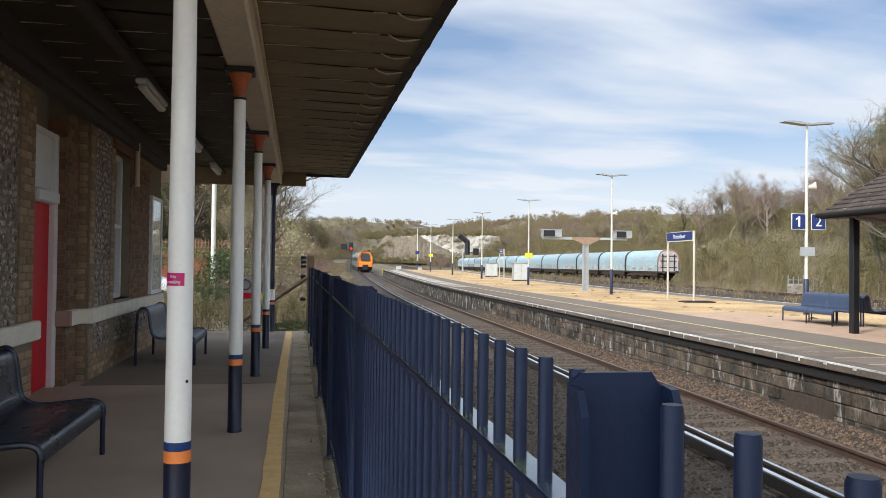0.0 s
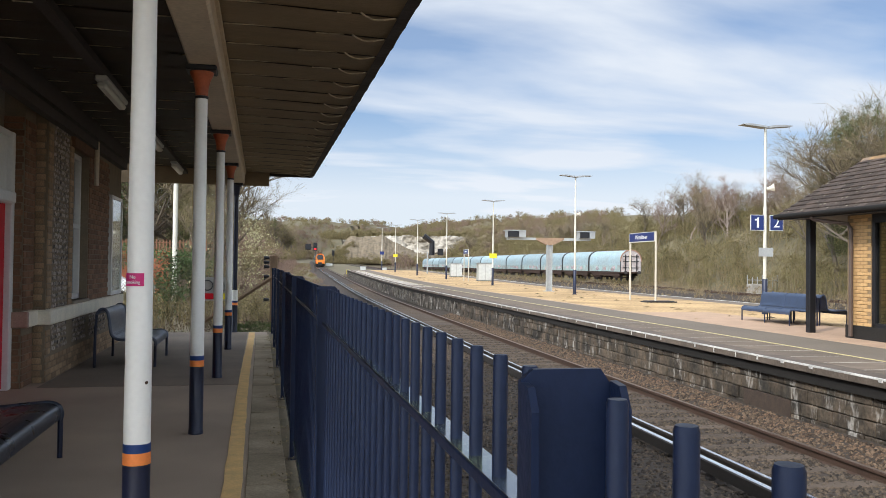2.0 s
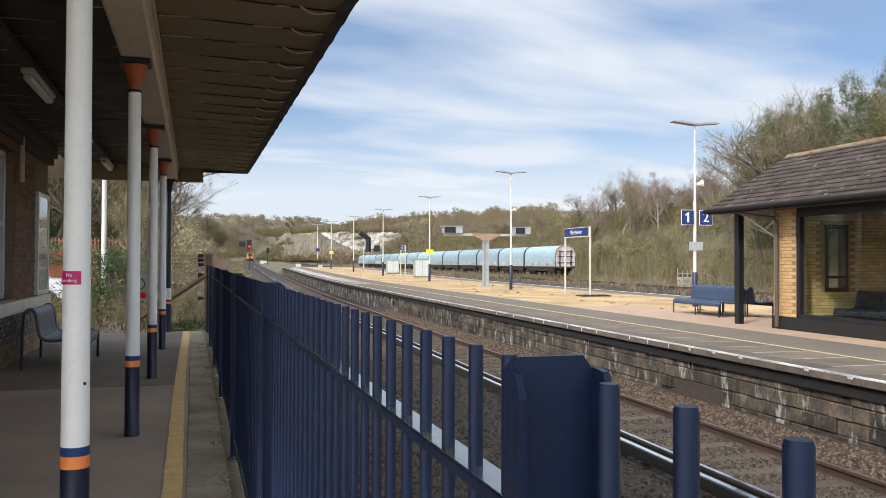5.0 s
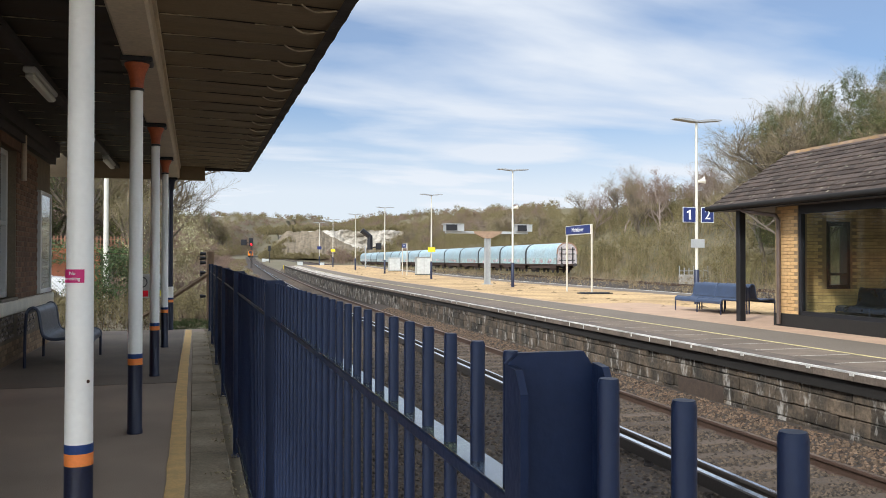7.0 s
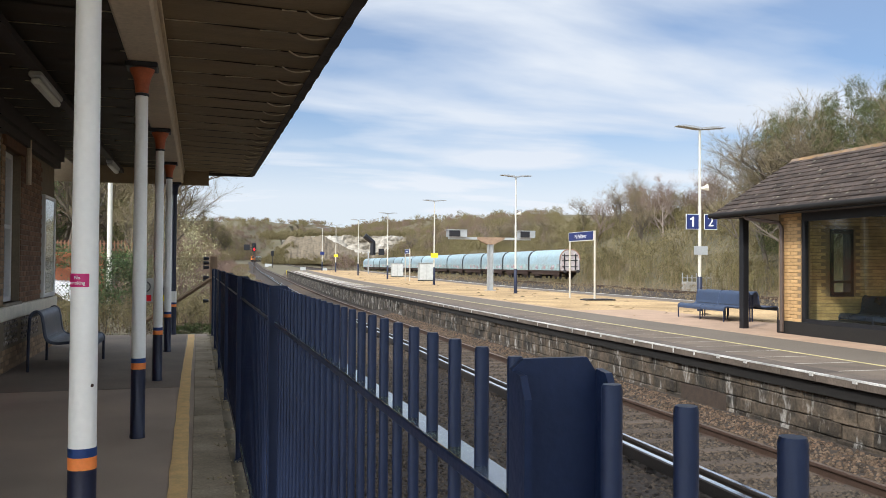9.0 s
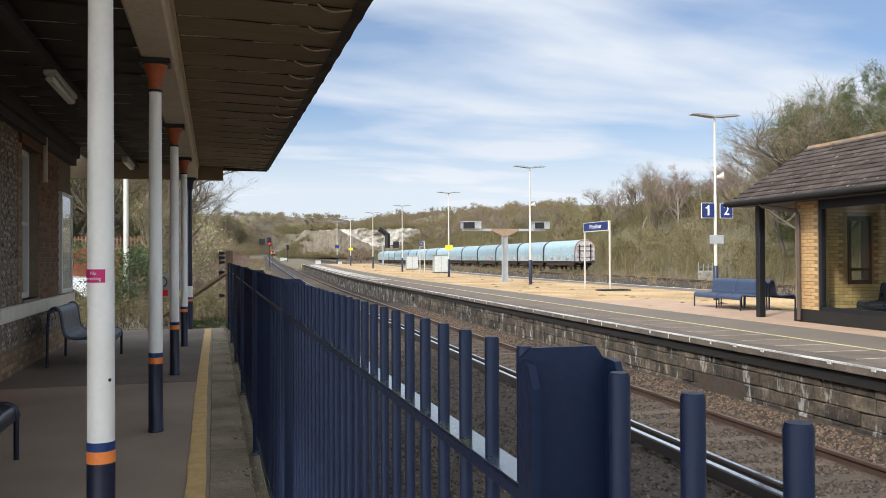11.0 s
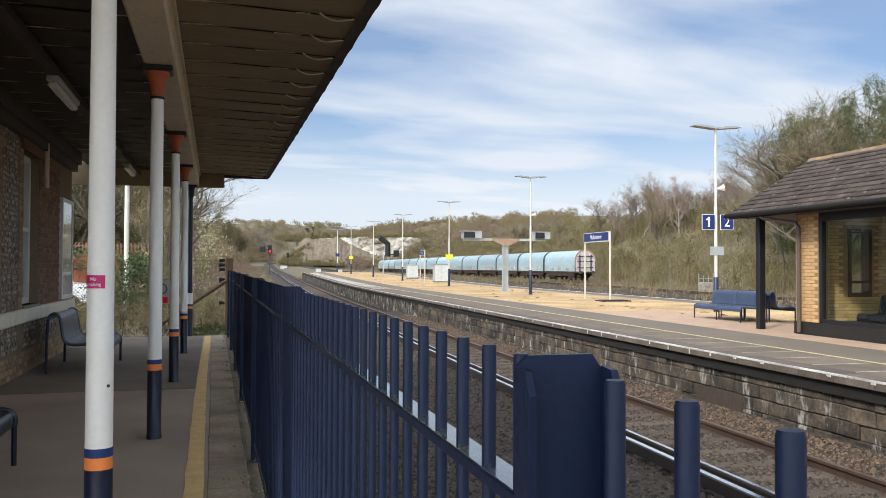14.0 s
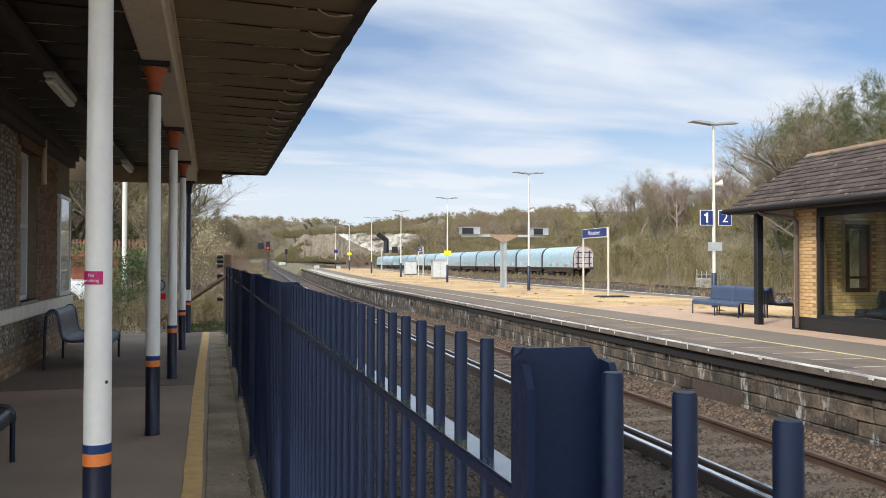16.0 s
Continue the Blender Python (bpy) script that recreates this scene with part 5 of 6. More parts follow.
pieces("picket", [pose(-10 + 0.15 * k, 0, 0) for k in range(50)], pm, pk)
wp = thing("white_pole", pose(-3.22, 32, -0.2), "tall white painted pole behind the fence", "pole")
part("pole", MB().lathe([(0.09, 0), (0.085, 3.5), (0.08, 7.5)], 12), CREAMPOLE, wp, smooth=True)
part("cap", MB().lathe([(0.1, 7.5), (0.03, 7.58)], 12), WHITEPAINT, wp)


# ---- island platform pieces ----
def build_island_pieces():
    cm = MB().cham(0, 0.46, 0.004, 0.756, -0.12, 0.0, 0.008).mesh("coping_slab", COPING)
    pieces("coping_slab", [along(EDGE, 4 + 0.76 * k) for k in range(150)], cm, ISLAND)
    part("far_coping", ribbon(MB(), rect(EDGE, EDGE + 0.46, -0.12, 0.0), 118, 124), COPING, ISLAND)
    part("near_coping", ribbon(MB(), rect(EDGE, EDGE + 0.46, -0.12, 0.0), -20, 4), COPING, ISLAND)
    part("white_edge", ribbon(MB(), rect(EDGE - 0.003, EDGE + 0.04, -0.02, 0.005), -20, 124), WHITE_EDGE, ISLAND, "worn white painted platform edge")
    rd = random.Random(61)
    drip = [MB().cham(0, 0.006, 0, w, -h, 0.006, 0.002).mesh("lime_run", WHITE_EDGE) for w, h in ((0.03, 0.1), (0.05, 0.07), (0.09, 0.045))]
    for k in range(0, 90):
        if rd.random() < 0.75:
            pieces("lime_run", [along(EDGE - 0.006, 4 + 0.76 * k + rd.uniform(-0.05, 0.05), -0.004)], drip[rd.randrange(3)], ISLAND)
    part("slab_bedding", ribbon(MB(), rect(EDGE + 0.46, EDGE + 1.5, -0.04, -0.003), -20, 117), mat("pale joint mortar", (0.5, 0.45, 0.38), 0.95, var=0.5, scale=3), ISLAND)
    sm = MB().cham(0.004, 1.03, 0.0, 0.862, -0.04, 0.0, 0.004).mesh("paving_slab", SLAB)
    pieces("paving_slab", [along(EDGE + 0.46, 4 + 0.91 * k) for k in range(125)], sm, ISLAND)
    part("far_paving", ribbon(MB(), rect(EDGE + 0.46, EDGE + 1.5, -0.04, 0.0), 117.5, 124), SLAB, ISLAND)
    part("wall_backing", ribbon(MB(), rect(EDGE + 0.15, EDGE + 0.19, -1.3, -0.12), -20, 124), MORTAR, ISLAND)
    rng = random.Random(5)
    widths = (0.46, 0.38, 0.3, 0.58)
    kinds = [MB().cham(0, 0.07, 0.004, w - 0.004, 0.003, 0.207, 0.016).mesh("block", BLOCK) for w in widths]
    rest = MB()
    for r in range(4):
        s, n = 6.5 - (0.2 if r % 2 else 0), 0
        while s < 123.4:
            w = rng.choice((0, 0, 1, 1, 2, 3))
            jut = rng.uniform(-0.014, 0.022)
            if n < 75:
                pieces("block", [along(EDGE + 0.12 - jut, s, -1.05 + 0.21 * r) @ pose(0, 0, rng.uniform(-0.005, 0.005), rng.uniform(-0.6, 0.6), rng.uniform(-2, 2), rng.uniform(-1.2, 1.2))], kinds[w], ISLAND)
            else:
                m = along(EDGE + 0.12 - jut, s, -1.05 + 0.21 * r)
                rest.add([m @ Vector((x, y, z)) for z in (0.004, 0.206) for y in (0.005, widths[w] - 0.005) for x in (0, 0.05)],
                         [(0, 2, 3, 1), (4, 5, 7, 6), (0, 1, 5, 4), (2, 6, 7, 3), (0, 4, 6, 2), (1, 3, 7, 5)])
            s += widths[w]
            n += 1
    tagged(part("far_blocks", rest, mat("streaked far block", (0.058, 0.046, 0.034), 0.92, streak=0.95, lime=0.54, coords="World", var=0.92, scale=1.8, fine=5, bump=0.4, island=0.5, tint=(0.04, 0.035, 0.028), stretch=(1, 1, 0.3)), ISLAND), kind="stuff")
    # buttress piers and a repaired brick patch in the wall
    part("brick_patch", MB().box(0, 0.03, 0, 1.4, 0, 0.42), mat("dark patched brick", (0.06, 0.041, 0.029), 0.9, var=0.5, scale=9, fine=40), ISLAND, "patch of darker brick").matrix_basis = along(EDGE + 0.095, 11.6, -1.05)
    # worn clods on the gravel
    tufts = MB()
    for k in range(300):
        p = at(rng.uniform(EDGE + 3.7, FARSIDE - 1.8), rng.uniform(16, 120), 0.0)
        a = 0.02 + 0.15 * rng.random() ** 3
        tufts.add([(p.x - a, p.y - a, p.z), (p.x + a, p.y - a * 0.6, p.z), (p.x + a * 0.7, p.y + a, p.z), (p.x - a * 0.8, p.y + a * 0.8, p.z), (p.x, p.y, p.z + a * 0.35)], [(0, 1, 4), (1, 2, 4), (2, 3, 4), (3, 0, 4)])
    tagged(part("gravel_clods", tufts, mat("dry moss clod", (0.2, 0.135, 0.065), 0.95, var=0.5, island=0.5), ISLAND, "dry weeds and clods"), kind="stuff")
    pc = thing("drain_cover", along(15.2, 32.4), "dark drain cover on the gravel beside the sign", "drain cover")
    part("frame", MB().cham(-0.75, 0.6, -0.35, 0.35, 0, 0.05, 0.015), BLACK, pc)
    part("lid", MB().cham(-0.65, 0.5, -0.28, 0.28, 0.05, 0.07, 0.01), mat_wheel, pc)


build_island_pieces()


# ---- loose ballast stones ----
def stones(n, u0, u1, s0, s1, zf, seed, material, name, label, big=1.0):
    rng = np.random.default_rng(seed)
    u, s = rng.uniform(u0, u1, n), s0 + (s1 - s0) * rng.uniform(0, 1, n) ** 1.4
    r = rng.uniform(0.018, 0.04, n) * big
    base = np.array([[1, 0, 0], [-0.5, 0.85, 0], [-0.5, -0.85, 0], [0.1, 0.1, 0.9], [0.55, 0.5, 0.55], [-0.7, 0.1, 0.5], [0.3, -0.6, 0.55]])
    faces = [(0, 4, 6), (4, 3, 6), (4, 5, 3), (5, 6, 3), (0, 1, 4), (1, 5, 4), (1, 2, 5), (2, 6, 5), (2, 0, 6)]
    V = np.repeat(base[None], n, 0) * rng.uniform(0.7, 1.3, (n, 7, 3))
    a = rng.uniform(0, 6.28, n)
    x, y = V[:, :, 0] * np.cos(a)[:, None] - V[:, :, 1] * np.sin(a)[:, None], V[:, :, 0] * np.sin(a)[:, None] + V[:, :, 1] * np.cos(a)[:, None]
    bx = 0.0325 * s + 4.3e-5 * np.maximum(s, 0) ** 2
    z0 = np.array([zf(q) for q in u])
    P = np.stack([x * r[:, None] + (u + bx)[:, None], y * r[:, None] + s[:, None], V[:, :, 2] * r[:, None] + z0[:, None] - 0.006], -1)
    F = (np.array(faces)[None] + (np.arange(n) * 7)[:, None, None]).reshape(-1, 3)
    return scatter_mesh(name, P.reshape(-1, 3), F, material, label, "ballast")


def scatter_mesh(name, P, F, material, label, category):
    me = bpy.data.meshes.new(name)
    me.vertices.add(len(P)); me.vertices.foreach_set("co", np.ascontiguousarray(P, dtype=np.float32).ravel())
    k = F.shape[1]
    me.loops.add(F.size); me.loops.foreach_set("vertex_index", np.ascontiguousarray(F, dtype=np.int32).ravel())
    me.polygons.add(len(F))
    me.polygons.foreach_set("loop_start", np.arange(len(F), dtype=np.int32) * k)
    me.update(calc_edges=True)
    me.validate()
    me.materials.append(material)
    return tagged(new(name, me), label, category, "", "stuff")


def bed(u):
    pts = ((0.4, -1.2), (3.6, -1.16), (4.4, RAIL - 0.14), (7.0, RAIL - 0.14), (7.5, RAIL - 0.02), (7.75, RAIL + 0.02))
    return float(np.interp(u, [p[0] for p in pts], [p[1] for p in pts]))


stones(34000, 0.5, 5.0, 1.2, 26, bed, 1, STONES, "ballast_stones", "loose dirty brown ballast stones beside the track")
stones(15000, 5.3, 6.68, 5.0, 34, bed, 2, STONES, "ballast_stones", "loose dirty brown ballast stones between the rails")
stones(15000, 6.82, 7.66, 5.0, 40, bed, 3, STONES_PALE, "ballast_stones", "mixed pale ballast stones heaped against the platform wall")
stones(5000, 19.4, 40, 25, 120, lambda u: -1.13, 4, STONES, "yard_stones", "rough stones and litter in the disused yard", 3.0)


# ---- plants ----
def twig_cloud(seed, n, rx, rz, lean=0.5, thin=0.035, base=0.1):
    """A shrub of fine twigs: most fan out over a rounded crown, some rise as stems from the ground."""
    rng = np.random.default_rng(seed)
    lumps = max(3, n // 110)
    c = np.stack([rng.normal(0, 0.42 * rx, lumps), rng.normal(0, 0.42 * rx, lumps), rng.uniform(0.3, 0.72, lumps) * rz], -1)
    which = rng.integers(0, lumps, n)
    d = rng.normal(0, 1, (n, 3)) + np.array([0, 0, 0.55])
    d /= np.linalg.norm(d, axis=1)[:, None]
    reach = 0.3 * rz * rng.uniform(0.45, 1.0, (lumps, 1))[which]
    foot = c[which] + d * reach * rng.uniform(0.1, 0.75, (n, 1))
    e = d + rng.normal(0, lean, (n, 3))
    e /= np.linalg.norm(e, axis=1)[:, None]
    L = rng.uniform(0.09, 0.2, n) * rz
    stem = rng.uniform(0, 1, n) < 0.16
    a, r = rng.uniform(0, 6.28, n), rx * 0.8 * np.sqrt(rng.uniform(0, 1, n))
    foot[stem] = np.stack([r * np.cos(a), r * np.sin(a), rng.uniform(0, 0.3, n) * rz], -1)[stem]
    up = np.stack([rng.normal(0, 0.22, n), rng.normal(0, 0.22, n), np.ones(n)], -1)
    e[stem] = up[stem]
    L[stem] = (rng.uniform(0.3, 0.6, n) * rz)[stem]
    tip = foot + e * L[:, None]
    side = np.cross(e, rng.normal(0, 1, (n, 3)))
    side /= np.linalg.norm(side, axis=1)[:, None] + 1e-6
    w = thin * rng.uniform(0.6, 1.5, n)[:, None]
    return np.stack([foot - side * w, foot + side * w, tip], 1)


def leaf_cloud(seed, n, rx, rz, size, z0=0.0):
    """Small leaves in lumps, with gaps between."""
    rng = np.random.default_rng(seed)
    lumps = max(6, n // 60)
    c = rng.normal(0, 1, (lumps, 3)); c /= np.linalg.norm(c, axis=1)[:, None]
    c *= rng.uniform(0.35, 1.0, (lumps, 1)) * np.array([rx, rx, rz])
    p = c[rng.integers(0, lumps, n)] + rng.normal(0, 0.17, (n, 3)) * np.array([rx, rx, rz])
    p[:, 2] += z0
    a, b = rng.normal(0, 1, (n, 3)), rng.normal(0, 1, (n, 3))
    a /= np.linalg.norm(a, axis=1)[:, None]; b /= np.linalg.norm(b, axis=1)[:, None]
    return np.stack([p - a * size, p + a * size * 0.6 + b * size * 0.5, p + b * size * 1.2], 1)


def spread(clouds, spots):
    """Copies of triangle clouds at (x, y, z, scale, turn), as one array."""
    out = []
    for i, (x, y, z, k, a) in enumerate(spots):
        c = clouds[i % len(clouds)]
        ca, sa = math.cos(a), math.sin(a)
        q = np.empty_like(c)
        q[..., 0], q[..., 1], q[..., 2] = (c[..., 0] * ca - c[..., 1] * sa) * k + x, (c[..., 0] * sa + c[..., 1] * ca) * k + y, c[..., 2] * k + z
        out.append(q)
    return np.concatenate(out)


def stuff(name, T, material, label, category="scrub"):
    n = len(T)
    return scatter_mesh(name, T.reshape(-1, 3), np.arange(n * 3).reshape(n, 3), material, label, category)


TWIG = mat("olive brown twigs", (0.165, 0.132, 0.064), 0.9, var=0.3, scale=0.05, fine=1, bump=0, island=0.5, tint=(0.2, 0.17, 0.06))
TWIG_RED = mat("reddish birch twigs", (0.2, 0.135, 0.1), 0.9, var=0.3, scale=0.05, fine=1, bump=0, island=0.45)
TWIG_DRY = mat("dry brown weeds", (0.24, 0.18, 0.1), 0.9, var=0.3, scale=0.1, fine=1, bump=0, island=0.5)
TWIG_PALE = mat("pale dry stems", (0.36, 0.29, 0.165), 0.9, var=0.3, scale=0.1, fine=1, bump=0, island=0.4)
TREETWIG = mat("brown tree twigs", (0.2, 0.155, 0.088), 0.9, var=0.3, scale=0.3, fine=3, bump=0, island=0.35)
LITTER = mat("rotting leaves", (0.12, 0.08, 0.05), 0.9, var=0.4, scale=3, fine=20, bump=0, island=0.5)
BUD = mat("olive buds", (0.15, 0.135, 0.045), 0.9, var=0.4, scale=0.08, fine=1, bump=0, island=0.5)
IVY = mat("ivy leaves", (0.05, 0.085, 0.022), 0.6, var=0.4, scale=0.6, fine=4, bump=0, island=0.6)
IVY_TREE = mat("olive ivy leaves", (0.078, 0.092, 0.026), 0.7, var=0.4, scale=0.3, fine=3, bump=0, island=0.6)
BLOSSOM = mat("pale blossom", (0.36, 0.33, 0.18), 0.8, var=0.3, scale=1, fine=8, bump=0, island=0.4)
BARK = mat("grey brown bark", (0.135, 0.108, 0.08), 0.9, var=0.4, scale=2, fine=14, bump=0.5)
BIRCH = mat("pinkish birch bark", (0.27, 0.21, 0.17), 0.8, var=0.4, scale=2, fine=14)


def build_scrub():
    rng = random.Random(12)
    clouds = [twig_cloud(k, 980, 3.0, 5.4, 0.5, 0.022) for k in range(5)]
    thin = [c[:800] for c in clouds]
    buds = [leaf_cloud(k + 9, 330, 2.6, 1.9, 0.11, 2.4) for k in range(3)]
    reds = [twig_cloud(k + 20, 1300, 2.2, 7.0, 0.4, 0.02) for k in range(3)]
    spots, red, pale = [], [], []
    s = 12.0
    while s < 330:
        for k in range(6):
            u = 46.5 + (k + rng.random()) * 4.2
            ss = s + rng.uniform(-3, 3)
            x = u + bend(ss)
            sc = rng.uniform(0.7, 1.15) * (0.7 if k == 0 else 1.0)
            spots.append((x, ss, ground_z(x, ss) - 0.3, sc, rng.uniform(0, 6.28)))
            if rng.random() < 0.13 and k > 1:
                red.append((x, ss, ground_z(x, ss) - 0.3, rng.uniform(0.7, 1.05), rng.uniform(0, 6.28)))
        s += 4.6 if s < 170 else 7.5
    stuff("bank_scrub", spread(clouds, spots), TWIG, "tangled olive brown winter scrub on the bank")
    stuff("bank_buds", spread(buds, spots), BUD, "budding olive undergrowth on the bank")
    stuff("bank_birch_scrub", spread(reds, red), TWIG_RED, "reddish bare birch thicket on the bank")
    # pale upright saplings in front of the thicket
    g = np.random.default_rng(77)
    stems = []
    for k in range(1200):
        ss, u = g.uniform(22, 135), 45.6 + 12 * g.uniform(0, 1) ** 1.5
        x = u + bend(ss)
        foot = np.array([x, ss, ground_z(x, ss) - 0.2])
        tip = foot + np.array([g.normal(0, 0.55), g.normal(0, 0.55), g.uniform(2.2, 5.2)])
        w = np.array([0.013 * g.uniform(0.6, 1.4), 0, 0])
        stems.append((foot - w, foot + w, tip))
        mid = foot + (tip - foot) * g.uniform(0.35, 0.6)
        for _ in range(2):
            stems.append((mid - w * 0.6, mid + w * 0.6, mid + np.array([g.normal(0, 0.6), g.normal(0, 0.6), g.uniform(0.8, 1.8)])))
    stuff("bank_saplings", np.array(stems), TWIG_DRY, "pale upright saplings along the foot of the bank")
    # low weeds along the yard and the sidings
    low = [twig_cloud(k + 40, 60, 0.8, 0.7, 0.8, 0.012) for k in range(3)]
    ws = []
    for k in range(800):
        ss, u = rng.uniform(22, 190), rng.choice((rng.uniform(25, 39.5), rng.uniform(43.5, 47.5), rng.uniform(33, 39.5)))
        ws.append((u + bend(ss), ss, -1.14 + level(u, ss), rng.uniform(0.6, 1.7), rng.uniform(0, 6.28)))
    stuff("yard_weeds", spread(low, ws), TWIG_DRY, "dry pale weeds in the disused yard", "weeds")
    # beside the main line, to its left, and the valley sides far off
    left, lbud, lred = [], [], []
    s = 24.0
    while s < 420:
        for k in range(4):
            u = -6.5 - (k + rng.random()) * 4.0 - 2 * smooth01(100, 300, s)
            ss = s + rng.uniform(-2.5, 2.5)
            x = u + bend(ss)
            if ss < 52 and u > -9 - (52 - ss) * 0.5:
                continue
            left.append((x, ss, ground_z(x, ss) - 0.3, rng.uniform(0.7, 1.1) * (1.25 if s > 160 else 1.0), rng.uniform(0, 6.28)))
            if rng.random() < 0.35:
                lred.append((x, ss, ground_z(x, ss) - 0.3, rng.uniform(0.9, 1.25), rng.uniform(0, 6.28)))
        s += 5.0 if s < 150 else 9.0
    stuff("cutting_scrub", spread(thin, left), TWIG, "brown scrub on the bank beside the line")
    stuff("cutting_birch_scrub", spread(reds, lred), TWIG_RED, "reddish bare saplings beside the line")
    far, fred = [], []
    big = [twig_cloud(k + 60, 560, 5.0, 7.5, 0.5, 0.036) for k in range(3)]
    for k in range(900):
        ss = rng.uniform(330, 1040)
        u = rng.uniform(-95, 190)
        if ss < 560 and -7 < u < 40 - 20 * smooth01(300, 560, ss) or -9 < u < 24 and ss < 800:
            continue
        x = u + bend(ss)
        st = abs(ground_z(x + 6, ss) - ground_z(x - 6, ss)) + abs(ground_z(x, ss + 6) - ground_z(x, ss - 6))
        if st > 8.5 and u > 0:
            continue
        (fred if rng.random() < 0.3 else far).append((x, ss, ground_z(x, ss) - 0.5, rng.uniform(0.7, 1.25), rng.uniform(0, 6.28)))
    for k in range(520):
        ss = rng.uniform(130, 640)
        x = bend(ss) - 7.5 - 3 * smooth01(100, 300, ss) - rng.random() ** 1.3 * 38
        (fred if rng.random() < 0.55 else far).append((x, ss, ground_z(x, ss) - 0.5, rng.uniform(0.5, 1.0) * (1 - 0.45 * smooth01(300, 480, ss)), rng.uniform(0, 6.28)))
    for k in range(640):
        ss = rng.uniform(230, 740)
        x = bend(ss) + 50 + 36 * smooth01(300, 430, ss) - 56 * smooth01(450, 710, ss) + rng.random() * 85
        (fred if rng.random() < 0.3 else far).append((x, ss, ground_z(x, ss) - 0.5, rng.uniform(0.55, 1.0), rng.uniform(0, 6.28)))
    for k in range(420):
        a, r = radians(rng.uniform(1.5, 8.5)), rng.uniform(540, 800)
        x, ss = r * math.sin(a), r * math.cos(a)
        if not -10 < x - bend(ss) < 24:
            (fred if rng.random() < 0.4 else far).append((x, ss, ground_z(x, ss) - 0.5, rng.uniform(0.6, 1.1), rng.uniform(0, 6.28)))
    # low thicket on the inside of the curve
    for k in range(440):
        ss = rng.uniform(430, 930)
        x = bend(ss) - 9.5 - rng.random() * 27
        (fred if rng.random() < 0.6 else far).append((x, ss, ground_z(x, ss) - 0.4, rng.uniform(0.4, 0.75), rng.uniform(0, 6.28)))
    for k in range(260):
        ss = rng.uniform(620, 980)
        x = bend(min(ss, 800)) + rng.uniform(27, 125)
        (fred if rng.random() < 0.35 else far).append((x, ss, ground_z(x, ss) - 0.5, rng.uniform(0.7, 1.2), rng.uniform(0, 6.28)))
    for k in range(34):
        ss = rng.uniform(600, 650)
        x = bend(ss) + rng.uniform(11.5, 26)
        far.append((x, ss, ground_z(x, ss) - 0.6, rng.uniform(0.55, 0.9), rng.uniform(0, 6.28)))
    for k in range(230):
        ss = 36 + 300 * rng.random() ** 1.4
        x = bend(ss) - 1.2 - rng.random() * 3.6
        fred.append((x, ss, ground_z(x, ss) - 0.15, rng.uniform(0.1, 0.24), rng.uniform(0, 6.28)))
    for k in range(90):
        ss = rng.uniform(60, 400)
        x = bend(ss) - 3.5 - rng.random() * 3.5
        fred.append((x, ss, ground_z(x, ss) - 0.4, rng.uniform(0.2, 0.45), rng.uniform(0, 6.28)))
    # dead grass and low brush on the verge
    for k in range(420):
        ss = 44 + 330 * rng.random() ** 1.3
        x = bend(ss) + 3.2 - rng.random() * 4.5
        (fred if rng.random() < 0.4 else far).append((x, ss, ground_z(x, ss) - 0.1, rng.uniform(0.05, 0.13), rng.uniform(0, 6.28)))
    stuff("far_woods", spread(big, far), TWIG, "distant brown winter woods on the hillside", "woods")
    stuff("far_birches", spread(big, fred), TWIG_RED, "distant reddish winter woods on the hillside", "woods")


build_scrub()


